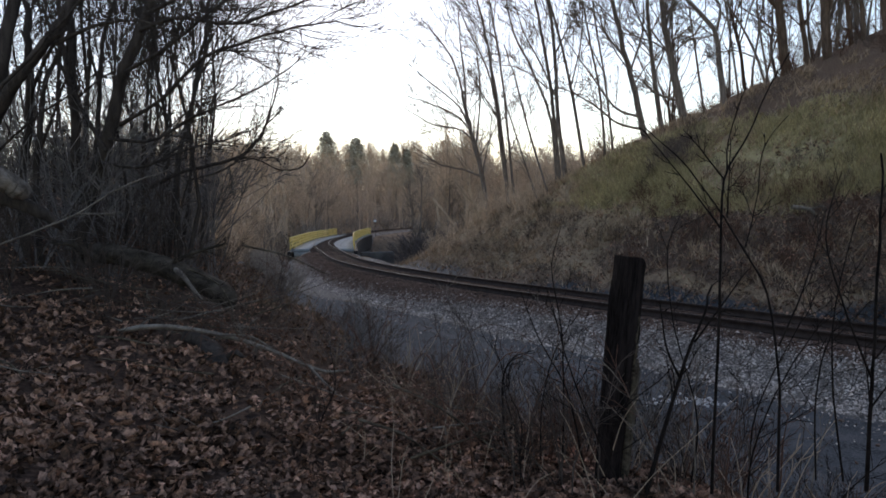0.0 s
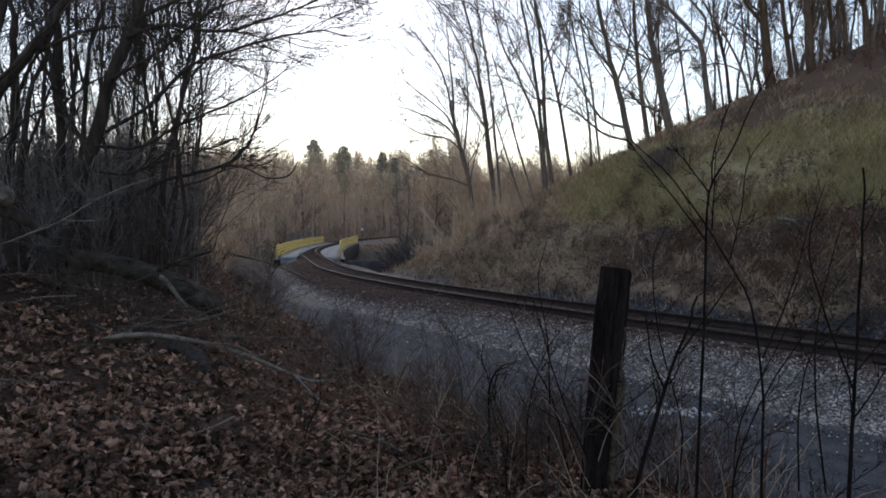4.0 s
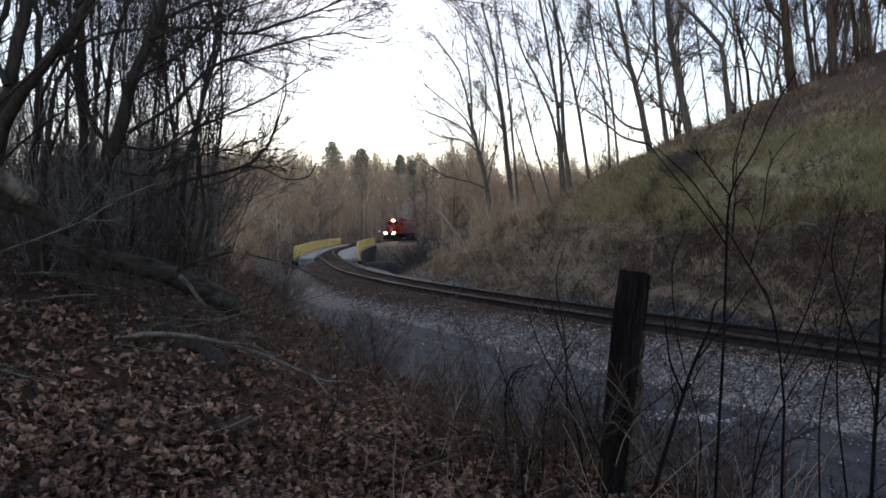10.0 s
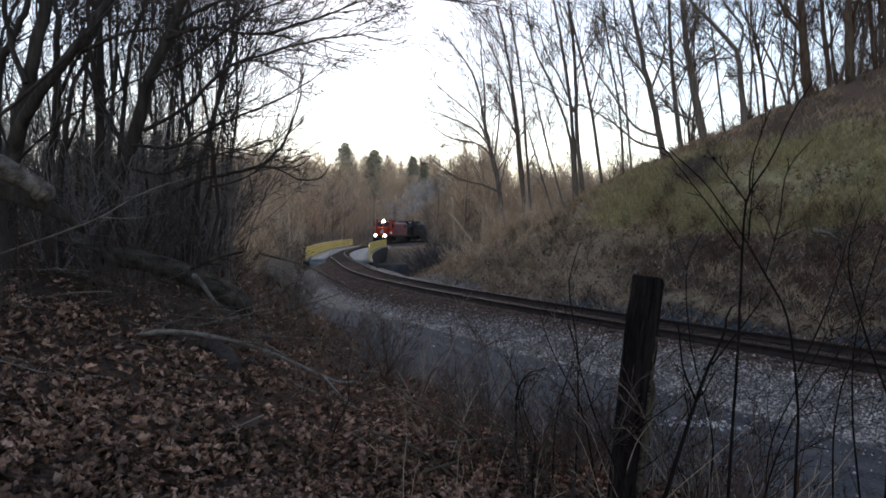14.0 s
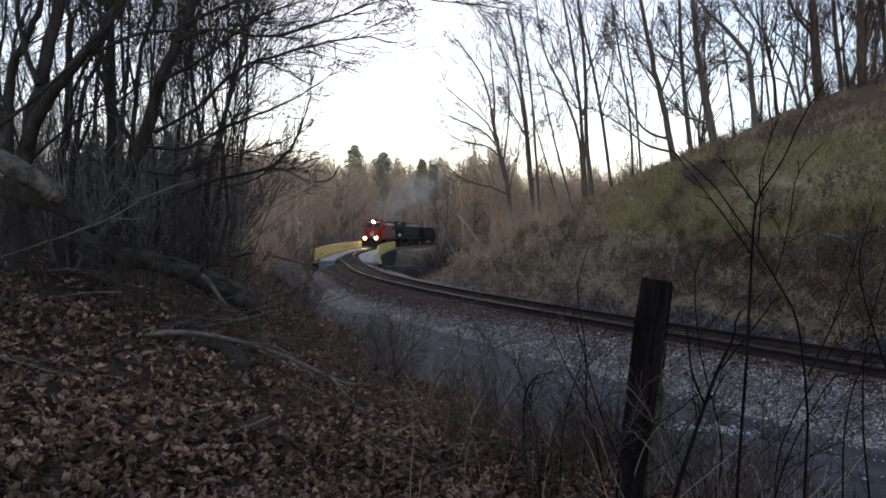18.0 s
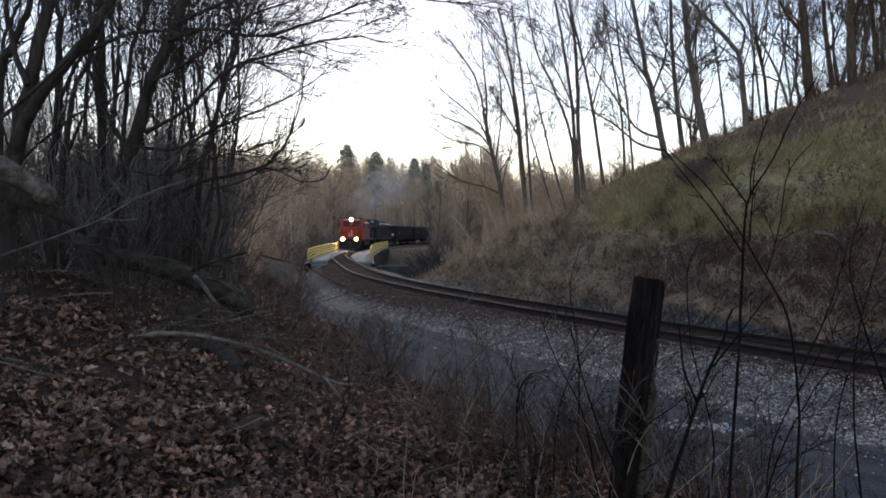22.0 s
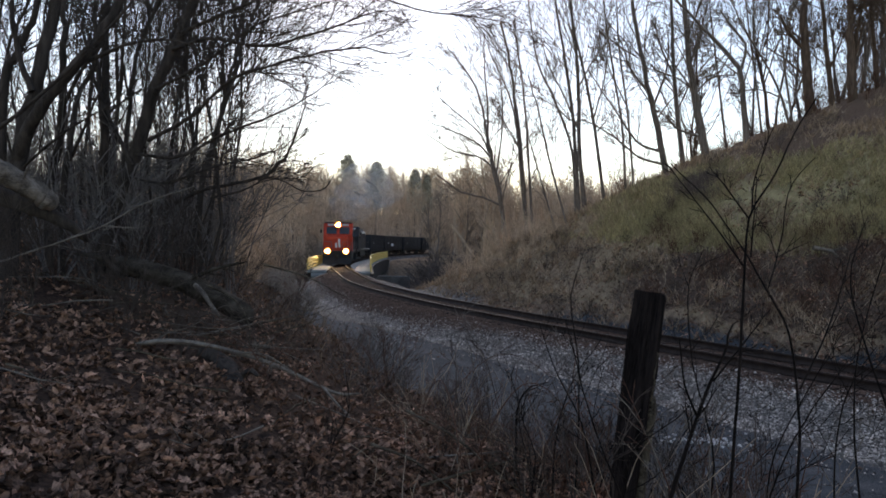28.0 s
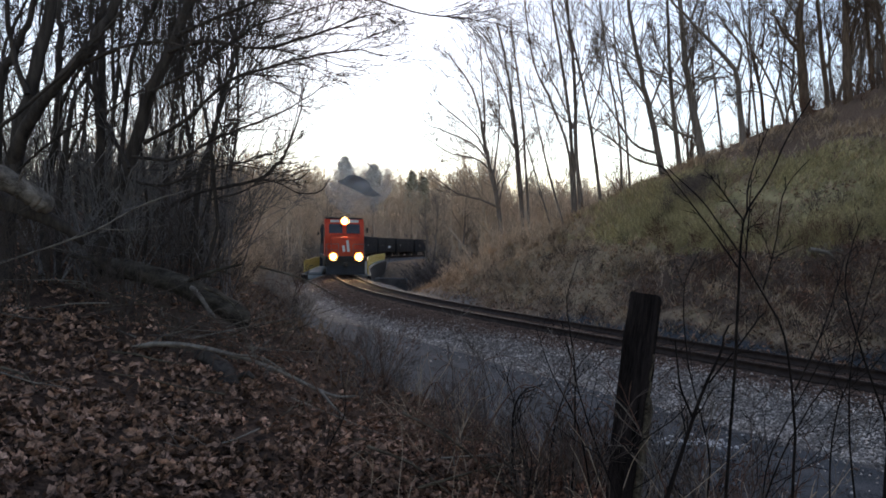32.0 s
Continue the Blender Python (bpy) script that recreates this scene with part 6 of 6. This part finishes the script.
limbs("dead_tree", "thin pale dead tree leaning on the wooded slope", (
    (((0.48, 66.00, 3.93), (1.64, 65.00, 2.39), (3.16, 64.00, 0.41)), 0.1, 0.07, False),), FEW, 36, M_STRAW, "dead tree", 0.003)
limbs("tree", "slender pale-barked bare tree at the foot of the cutting", (
    (((4.35, 60.00, 0.78), (3.91, 60.00, 2.68), (3.48, 60.00, 4.29), (3.23, 60.00, 6.13), (2.63, 60.00, 9.34)), 0.13, 0.05, True),), (None, (10, 0.3, 38, 0.05, 4), (5, 0.5, 40, 0.03, 3)), 37, M_STRAW, "tree", 0.008)

# ---- small trackside things ----
def disc_sign(x, y, z):
    g = ground_z(x, y)
    root = tagged(new("trackside_sign"), "small white round sign on a thin pole beside the track", "sign")
    root.location = (x, y, g)
    part("pole", rod(bmesh.new(), (0, 0, -0.3), (0, 0, z - g), 0.03), M_STEEL, root)
    part("disc", rod(bmesh.new(), (0, -0.06, z - g), (0, -0.03, z - g), 0.24, sides=24), M_SIGN, root, "white sign disc")


disc_sign(*(-9.42, 128.00, 2.00))

# sticks strewn over the bank
rng = np.random.default_rng(91)
for k in range(26):
    x, y = rng.uniform(-4.6, 0.6), rng.uniform(4.3, 8.6)
    a, l = rng.uniform(0, 6.28), rng.uniform(0.35, 1.2)
    pts = []
    for f in (-0.5, -0.15, 0.2, 0.5):
        px, py = x + math.cos(a) * l * f + rng.normal() * 0.02, y + math.sin(a) * l * f + rng.normal() * 0.02
        pts.append((px, py, ground_z(px, py) + 0.04 + abs(rng.normal()) * 0.04))
    limbs("fallen_stick", "thin grey dead stick among the brush and leaves", ((tuple(pts), rng.uniform(0.005, 0.012), 0.003, k % 2 == 0),), (None, (3, 0.3, 40, 0.0, 3)), 120 + k, M_DEAD if k % 3 else M_PALE, "stick", 0.0022, "dead sticks")

# a tangle of dead sticks about the fallen log
for k in range(34):
    y = rng.uniform(6.6, 8.6)
    x = rng.uniform(-0.5, -0.23) * y
    a, l = rng.uniform(-0.7, 0.7) + (math.pi if k % 2 else 0), rng.uniform(0.4, 1.3)
    z = ground_z(x, y) + rng.uniform(0.02, 0.4)
    rise = rng.uniform(-0.25, 0.45) * l
    pts = tuple((x + math.cos(a) * l * f, y + math.sin(a) * l * f * 0.5, max(z + rise * f + rng.normal() * 0.015, ground_z(x + math.cos(a) * l * f, y) + 0.02)) for f in (0, 0.3, 0.65, 1.0))
    limbs("fallen_stick", "thin dead stick in the tangle about the fallen log", ((pts, rng.uniform(0.004, 0.011), 0.002, k % 2 == 0),), (None, (4, 0.35, 40, 0.02, 3)), 1100 + k, (M_PALE, M_DEAD, M_TWIG)[k % 3], "stick", 0.0018, "dead sticks")

# bramble canes arching over the lip of the bank
n = 0
while n < 44:
    y = rng.uniform(4.2, 10)
    x = rng.uniform(-0.28, 0.5) * y
    if offset(x, y)[0][0] < 8.0:
        continue
    g = ground_z(x, y)
    a, l, h = rng.uniform(0, 6.28), rng.uniform(0.5, 1.3), rng.uniform(0.25, 0.7)
    pts = tuple((x + math.cos(a) * l * f, y + math.sin(a) * l * f * 0.6, g - 0.03 + h * math.sin(min(1.0, f * 1.05) * 2.5) * 1.1) for f in (0, 0.25, 0.5, 0.75, 1.0))
    limbs("bramble", "reddish-brown bramble cane arching over dead leaves", ((pts, 0.005, 0.002, True),), (None, (5, 0.3, 45, 0.03, 3)), 160 + n, M_CANE, "bramble", 0.0018, "brambles on the bank")
    n += 1

limbs("tall_weed", "dark dried weed with seed heads at the road's edge", (
    (((-2.74, 13.00, 1.00), (-2.64, 13.00, 1.42), (-2.54, 13.00, 1.85), (-2.45, 13.00, 2.15)), 0.012, 0.005, True),
    (((-2.62, 13.00, 1.47), (-2.44, 13.00, 1.77), (-2.36, 13.00, 2.02)), 0.008, 0.004, True),
), (None, (9, 0.22, 50, 0.0, 3)), 95, M_TWIG, "weed", 0.006)


# ---- dead leaves, stones and grass ----
def leaf_shape(rng):
    """A lobed, curled dry leaf, about one unit long."""
    n = 5
    left, right = [], []
    for k in range(n):
        f = (k + 0.5) / n
        w = 0.25 * math.sin(math.pi * min(1, f * 0.9 + 0.08)) * (1.25 if k % 2 else 0.75) * rng.uniform(0.8, 1.2)
        left.append((-w, f)), right.append((w, f))
    line = [(0, -0.12)] + right + [(0, 1.0)] + left[::-1]
    curl, fold = rng.uniform(-0.9, 0.9), rng.uniform(0.1, 0.9)
    vs = [(x, y - 0.45, curl * (y - 0.45) ** 2 + fold * abs(x) * 0.8 + rng.normal() * 0.03) for x, y in line]
    vs.append((0, 0.0, curl * 0.01 - 0.03))
    c = len(vs) - 1
    return np.array(vs), np.array([(c, i, (i + 1) % c) for i in range(c)])


LEAVES = [leaf_shape(np.random.default_rng(200 + k)) for k in range(12)]


def turned(rng, tilt):
    """A random turn about z after a random tilt."""
    e = Euler((rng.normal() * tilt, rng.normal() * tilt, rng.uniform(0, 6.28)))
    return np.array(e.to_matrix())


def leaf_litter():
    rng = np.random.default_rng(5)
    pts = []
    while len(pts) < 30000:
        m = 4000
        y = 2.6 + 13 * rng.uniform(0, 1, m) ** 1.7
        x = rng.uniform(-0.72, 0.7, m) * y
        o = offset(x, y)[0]
        bare = rough(x, y, 0.9, 61) + 0.6 * rough(x, y, 0.35, 62)
        # leaves thinned up the bank so darker soil stands in for thicket shade
        keep = (rng.uniform(0, 1, m) < 0.72 + 0.55 * bare) & (o > 8.1 + 1.5 * rng.uniform(0, 1, m) ** 2) & (rng.uniform(0, 1, m) < np.where(y > 6.8, 0.45, np.where(y > 5.0, 0.75, 1.0)))
        pts += list(zip(x[keep], y[keep]))
    pts = pts[:30000]
    # more leaves caught among the stems on the lip of the bank
    x, y = rng.uniform(-0.6, 2.4, 9000), rng.uniform(3.1, 6.2, 9000)
    keep = offset(x, y)[0] > 7.9 + 0.9 * rng.uniform(0, 1, 9000)
    pts += list(zip(x[keep], y[keep]))
    # the litter goes on round and behind the place where one stands
    x, y = rng.uniform(-8, 6, 16000), rng.uniform(-7, 4.5, 16000)
    keep = (offset(x, y)[0] > 9.2) & ((y < 2.6) & (np.arange(16000) % 5 < 3) | (y >= 2.6) & (np.abs(x) > 0.71 * y))
    pts += list(zip(x[keep], y[keep]))
    x, y = rng.uniform(-3, 2.4, 9000), 2.6 - 2.6 * rng.uniform(0, 1, 9000) ** 1.8
    keep = (offset(x, y)[0] > 9.0) & (rng.uniform(0, 1, 9000) < 1.25 - 0.45 * np.abs(x + 0.3))
    pts = np.array(pts + list(zip(x[keep], y[keep])))
    z = land(pts[:, 0], pts[:, 1])[0]
    order = np.argsort(np.abs(pts[:, 1] - 3.9) + np.abs(pts[:, 0] + 1.0))
    near = set(order[:280].tolist())
    vs, fs, base = [], [], 0
    singles = []
    for i, (x, y) in enumerate(pts):
        v, f = LEAVES[i % 12]
        s = rng.uniform(0.036, 0.08) + 0.05 * rng.uniform() ** 4
        if i in near:
            singles.append((i % 12, x, y, z[i] + 0.012 + 0.03 * rng.uniform(), s, rng.normal() * 0.35, rng.normal() * 0.35, rng.uniform(0, 6.28)))
            continue
        w = (v * s) @ turned(rng, 0.8).T + (x, y, z[i] + 0.012 + 0.035 * rng.uniform())
        vs.append(w)
        fs.append(f + base)
        base += len(v)
    litter = tagged(mesh_of("leaf_litter", np.concatenate(vs), np.concatenate(fs), M_LEAF), "brown curled dead oak leaves covering the bank", "dead leaves", "", "stuff")
    meshes = {}
    for k, x, y, zz, s, a, b, c in singles:
        if k not in meshes:
            me = bpy.data.meshes.new("leaf")
            me.from_pydata(LEAVES[k][0].tolist(), [], LEAVES[k][1].tolist())
            me.materials.append(M_LEAF_ONE)
            meshes[k] = me
        ob = new("leaf", meshes[k])
        ob.parent = litter
        ob.location, ob.rotation_euler, ob.scale = (x, y, zz), (a, b, c), (s, s, s)


def one_leaf_material():
    m = material("single_dry_leaf", (0.44, 0.252, 0.166), (0.045, 0.03, 0.021), 0.75, 2.5, 0.0, fine=9)
    n, l = m.node_tree.nodes, m.node_tree.links
    b = n["Principled BSDF"]
    src = b.inputs["Base Color"].links[0].from_socket
    info, hs, mr = n.new("ShaderNodeObjectInfo"), n.new("ShaderNodeHueSaturation"), n.new("ShaderNodeMapRange")
    mr.inputs["To Min"].default_value, mr.inputs["To Max"].default_value = 0.2, 1.8
    l.new(info.outputs["Random"], mr.inputs[0])
    l.new(mr.outputs[0], hs.inputs["Value"])
    l.new(src, hs.inputs["Color"])
    l.new(hs.outputs[0], b.inputs["Base Color"])
    return m


M_LEAF_ONE = one_leaf_material()
leaf_litter()


def stones():
    """Crushed stone of the trackbed and loose stones on the road's edge."""
    rng = np.random.default_rng(6)
    shape = np.array(((1, 0, 0), (-1, 0, 0), (0, 1, 0), (0, -1, 0), (0, 0, 0.8), (0, 0, -0.6)))
    face = np.array(((0, 2, 4), (2, 1, 4), (1, 3, 4), (3, 0, 4)))
    n = 115000
    ty = 8 + 52 * rng.uniform(0, 1, n) ** 1.8
    s = np.interp(ty, TY, TS)
    side = rng.uniform(0, 1, n)
    o = np.where(side < 0.8, rng.uniform(0.95, 3.1, n) + 0.4 * rng.normal(size=n) ** 2 * (rng.uniform(0, 1, n) < 0.12), np.where(side < 0.92, -rng.uniform(0.95, 3.6, n), rng.uniform(-0.65, 0.65, n)))
    px, py = np.interp(s, TS, TX), np.interp(s, TS, TY)
    hx, hy = np.interp(s, TS, HEAD[:, 0]), np.interp(s, TS, HEAD[:, 1])
    x, y = px - o * hy, py + o * hx
    z = land(x, y)[0]
    size = rng.uniform(0.013, 0.03, n) * (1 + (rng.uniform(0, 1, n) < 0.04) * 0.8)
    v = shape[None] * rng.uniform(0.6, 1.3, (n, 6, 1)) * size[:, None, None]
    a, t = rng.uniform(0, 6.28, n), rng.uniform(-0.8, 0.8, n)
    c, sn, ct, st = np.cos(a)[:, None], np.sin(a)[:, None], np.cos(t)[:, None], np.sin(t)[:, None]
    vx, vz = v[..., 0] * ct + v[..., 2] * st, -v[..., 0] * st + v[..., 2] * ct
    w = np.stack((vx * c - v[..., 1] * sn + x[:, None], vx * sn + v[..., 1] * c + y[:, None], vz + (z + size * 0.35)[:, None]), -1)
    rusty = np.abs(o) - 0.9 * step(16, 34, ty) * (o > 0) + 0.35 * rng.normal(size=n) < 1.55
    for pick, name, mat, label in ((~rusty, "ballast_stones", M_STONE, "pale crushed limestone ballast beside the rails"), (rusty, "rusty_ballast_stones", M_RUSTSTONE, "rust-stained crushed stone between and along the rails")):
        m = int(pick.sum())
        f = face[None] + (np.arange(m) * 6)[:, None, None]
        tagged(mesh_of(name, w[pick].reshape(-1, 3), f.reshape(-1, 3), mat), label, "ballast", "", "stuff")


stones()


def blades(name, label, n, keep, mat, seed, length, area, tuft=6):
    """Tufts of single grass blades over the hillside or the bank."""
    rng = np.random.default_rng(seed)
    xs, ys = [], []
    while len(xs) < n // tuft:
        y = area[0] + (area[1] - area[0]) * rng.uniform(0, 1, 8000) ** 1.3
        x = rng.uniform(area[2], area[3], 8000) * y
        o, ty = offset(x, y)
        ok = keep(o, ty, x, y, rng.uniform(0, 1, 8000))
        xs += x[ok].tolist()
        ys += y[ok].tolist()
    x, y = np.repeat(xs[:n // tuft], tuft), np.repeat(ys[:n // tuft], tuft)
    n = len(x)
    x, y = x + rng.normal(size=n) * 0.06, y + rng.normal(size=n) * 0.06
    z = land(x, y)[0]
    h = rng.uniform(*length, n) * np.repeat(rng.uniform(0.6, 1.4, n // tuft), tuft)
    a, b = rng.uniform(0, 6.28, n), rng.uniform(0, 6.28, n)
    w = 0.001 + 0.00065 * y
    p = np.stack((x, y, z - 0.02), -1)
    s = np.stack((np.cos(a) * w, np.sin(a) * w, 0 * w), -1)
    tip = p + np.stack((np.cos(b) * h * 0.6, np.sin(b) * h * 0.6 - 0.3 * h, h * rng.uniform(0.3, 1, n)), -1)
    vs = np.stack((p - s, p + s, tip), 1).reshape(-1, 3)
    tagged(mesh_of(name, vs, np.arange(3 * n).reshape(-1, 3), mat), label, "grass", "", "stuff")


def patch(x, y):
    return rough(x, y, 6, 44)


blades("green_grass", "short greenish winter grass on the upper hillside", 80000, lambda o, ty, x, y, r: (o < -8.0 - 0.9 * r) & (o > -12.2 - 1.8 * r) & (ty < 31 + 6 * r) & (patch(x, y) + 0.9 * (r - 0.35) > 0), M_GREEN, 14, (0.15, 0.4), (13, 60, -0.05, 0.75))
blades("dead_grass", "tawny dead grass on the hillside and ditch", 52000, lambda o, ty, x, y, r: (o < -4.0 - 1.6 * r) & (o > -15.5 - 3 * r) & (ty < 60) & ((ty > 32) | (r < 0.22) | (patch(x * 1.7, y * 1.7) > 0.3)), M_STRAW, 15, (0.18, 0.5), (12, 62, -0.05, 0.75))
blades("bank_grass", "dry grass stalks on the lip of the bank", 6000, lambda o, ty, x, y, r: (o > 7.6) & (o < 11.5) & (y > 5.4), M_WEED, 16, (0.12, 0.5), (5.4, 26, -0.4, 0.75))


def slope_leaves():
    """Fallen leaves caught in the grass of the cutting's foot."""
    rng = np.random.default_rng(17)
    n = 40000
    y = 12 + 40 * rng.uniform(0, 1, n) ** 1.4
    x = rng.uniform(0.0, 0.72, n) * y
    o, ty = offset(x, y)
    ok = (o < -4.0) & (o > -15) & (rng.uniform(0, 1, n) < 1.25 - np.clip(-o - 8, 0, 9) / 5)
    x, y = x[ok], y[ok]
    z = land(x, y)[0]
    vs, fs, base = [], [], 0
    for i in range(len(x)):
        v, f = LEAVES[i % 12]
        vs.append((v * rng.uniform(0.08, 0.15)) @ turned(rng, 0.6).T + (x[i], y[i], z[i] + 0.05))
        fs.append(f + base)
        base += len(v)
    tagged(mesh_of("slope_leaves", np.concatenate(vs), np.concatenate(fs), M_LEAF), "dead leaves scattered over the foot of the hillside", "dead leaves", "", "stuff")


slope_leaves()

# brush on the cutting
HILLSPEC = ((6, 0.45, 36, 0.06, 3), (4, 0.5, 42, 0.03, 2))
rng = np.random.default_rng(90)
HILLBUSH = [bush_kind(rng, 8, HILLSPEC, 0.008, 0.003) for _ in range(6)]
DENSEBUSH = [bush_kind(rng, 16, HILLSPEC, 0.007, 0.003) for _ in range(4)]


def brush(name, label, n, mat, kinds, size, keep, area, lean=1.0):
    """Bushes strewn over a part of the hillside, as one object."""
    places = []
    while len(places) < n:
        y = rng.uniform(area[0], area[1])
        x = rng.uniform(area[2], area[3]) * y
        o, ty = offset(x, y)
        if keep(o[0], ty[0]):
            places.append((x, y, rng.uniform(*size)))
    scatter(name, label, "brush", kinds, places, mat, 0.05)


brush("hillside_brush", "small dark leafless brush on the grassy hillside", 80, M_TWIG, HILLBUSH, (0.4, 1.0), lambda o, ty: -24 < o < -5 and ty < 52, (14, 58, 0.0, 0.72))
brush("ditch_brush", "dark leafless brush and brambles along the foot of the hillside", 190, M_TWIG, HILLBUSH, (0.3, 0.85), lambda o, ty: -8.8 < o < -4.4 and ty < 40, (12, 56, 0.0, 0.72))
brush("tangle_brush", "reddish-brown brambles and leafless brush low on the hillside", 60, M_CANE, HILLBUSH, (0.5, 1.2), lambda o, ty: -9.2 < o < -5 and ty < 29, (12, 40, 0.25, 0.75))
brush("crest_brush", "reddish-brown leafless brush along the hill's crest", 150, M_CANE, HILLBUSH, (0.5, 1.3), lambda o, ty: -29 < o < -16 and ty < 46, (24, 60, 0.16, 0.74))
# these two share the far woods' bark colour, with its painted haze
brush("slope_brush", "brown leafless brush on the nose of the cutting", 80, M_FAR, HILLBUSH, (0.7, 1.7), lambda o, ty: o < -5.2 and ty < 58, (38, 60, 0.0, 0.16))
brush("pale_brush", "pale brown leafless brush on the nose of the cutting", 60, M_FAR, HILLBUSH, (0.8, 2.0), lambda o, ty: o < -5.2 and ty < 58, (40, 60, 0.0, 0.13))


# grey brush and weeds where the gravel road runs out before the bridge
rng = np.random.default_rng(58)
spots = []
while len(spots) < 95:
    y = rng.uniform(34, 62)
    x = rng.uniform(-0.245, -0.178) * y
    o = offset(x, y)[0][0]
    if o < 4.0 + 1.2 * rng.uniform():
        continue
    spots.append((x, y, rng.uniform(0.45, 1.25)))
scatter("road_end_brush", "grey-brown leafless brush and weeds at the road's end", "brush", DENSEBUSH, spots, M_BRUSH, 0.05)


def rubble():
    """Pale lumps of stone in the wet patch at the road's edge, and odd stones on the road."""
    rng = np.random.default_rng(52)
    me = []
    for k in range(5):
        bm = bmesh.new()
        bmesh.ops.create_icosphere(bm, subdivisions=1, radius=1.0)
        for v in bm.verts:
            v.co *= rng.uniform(0.7, 1.25)
            v.co.z *= 0.6
        m = bpy.data.meshes.new("stone")
        bm.to_mesh(m)
        bm.free()
        m.materials.append(M_CHALK)
        me.append(m)
    dull = []
    for m in me:
        d = m.copy()
        d.materials[0] = M_RUSTSTONE
        dull.append(d)
    root = tagged(new("rubble"), "scattered pale stones on the gravel road's edge", "stones", "", "stuff")
    for i in range(150):
        if i < 80:
            x, y = np.array((4.37, 12.25)) + rng.normal(size=2) * (0.34, 0.2)
        else:
            y = rng.uniform(8, 30)
            x = float(track_x(y)) - rng.uniform(3.0, 6.0)
        ob = new("stone", me[i % 5] if i < 80 else dull[i % 5])
        ob.parent = root
        ob.scale = [rng.uniform(0.02, 0.05)] * 3
        ob.location, ob.rotation_euler = (x, y, ground_z(x, y) + 0.01), (rng.normal() * 0.3, 0, rng.uniform(0, 6))


rubble()

# pale broken stalks among the brush on the bank's lip
rng = np.random.default_rng(53)
n = 0
while n < 120:
    y = rng.uniform(3.6, 9)
    x = rng.uniform(-0.1, 0.62) * y
    if offset(x, y)[0][0] < 8.2:
        continue
    g = ground_z(x, y)
    d = rng.normal(size=3) * (0.25, 0.25, 0)
    h = rng.uniform(0.3, 0.9)
    pts = tuple(np.array((x, y, g - 0.03)) + np.array((d[0] * f, d[1] * f, h * f - 0.15 * f * f)) + rng.normal(size=3) * 0.01 for f in (0, 0.35, 0.7, 1.0))
    limbs("dry_stalk", "pale dry weed stalk on the lip of the bank", ((pts, 0.003, 0.0014, n % 3 == 0),), (None, (3, 0.35, 40, 0.05, 3)), 700 + n, M_STRAW, "weed stalk", 0.0016, "dry stalks")
    n += 1

# dark clumps of brush just under the crest
rng = np.random.default_rng(54)
spots = []
for x, y in ((10.45, 33.50), (10.92, 33.50), (11.25, 33.25), (11.66, 33.25), (12.07, 33.25), (11.51, 34.50), (11.29, 32.50), (14.35, 32.75), (15.62, 32.50)):
    spots += [(x + rng.normal() * 0.4, y + rng.normal() * 0.5, rng.uniform(0.6, 1.1)) for _ in range(3)]
scatter("crest_bush", "dark dense leafless bushes under the hill's crest", "brush", DENSEBUSH, spots, M_CRESTBUSH, 0.05)


# ---- exhaust smoke over the locomotives ----
def smoke_material():
    m = bpy.data.materials.new("thin_exhaust_smoke")
    m.use_nodes = True
    n, l = m.node_tree.nodes, m.node_tree.links
    b = n["Principled BSDF"]
    b.inputs["Base Color"].default_value, b.inputs["Roughness"].default_value = (0.9, 0.9, 0.92, 1), 1.0
    b.inputs["Specular IOR Level"].default_value = 0.0
    co, t, r = n.new("ShaderNodeTexCoord"), n.new("ShaderNodeTexNoise"), n.new("ShaderNodeMapRange")
    t.inputs["Scale"].default_value, t.inputs["Detail"].default_value = 1.6, 4
    l.new(co.outputs["Object"], t.inputs[0])
    r.inputs["From Min"].default_value, r.inputs["From Max"].default_value = 0.36, 0.72
    r.inputs["To Min"].default_value, r.inputs["To Max"].default_value = 0.0, 0.13
    l.new(t.outputs[0], r.inputs[0])
    l.new(r.outputs[0], b.inputs["Alpha"])
    return m


M_SMOKE = smoke_material()
PUFFS = []
for k in range(5):
    bm = bmesh.new()
    bmesh.ops.create_icosphere(bm, subdivisions=4, radius=1.0)
    for v in bm.verts:
        v.co *= 1 + 0.45 * noise.noise(v.co * 1.3 + Vector((k * 7.1, 0, 0)))
    puff = part("smoke_puff", bm, M_SMOKE)
    s = 1.6 + 0.55 * k
    puff.scale = (s * 1.4, s * 1.4, s)
    tagged(puff, "thin grey puff of exhaust smoke over the locomotives", "smoke", "smoke puffs")
    PUFFS.append((puff, k))


def drift():
    """The smoke trails behind the stacks, rising and drifting with the slow train."""
    for puff, k in PUFFS:
        rows = []
        for t in range(0, 33, 4):
            s = np.interp(float(LIGHT_Y(t)), TY, TS) + 10 + 6.6 * k
            p, _ = along(s)
            rows.append((t, pose(p[0] + 0.6 * k + 0.04 * t, p[1], 5.8 + 1.5 * k + 0.03 * t, 0, 0, 20 * k + 2 * t)))
        walk(puff, rows)


motions()
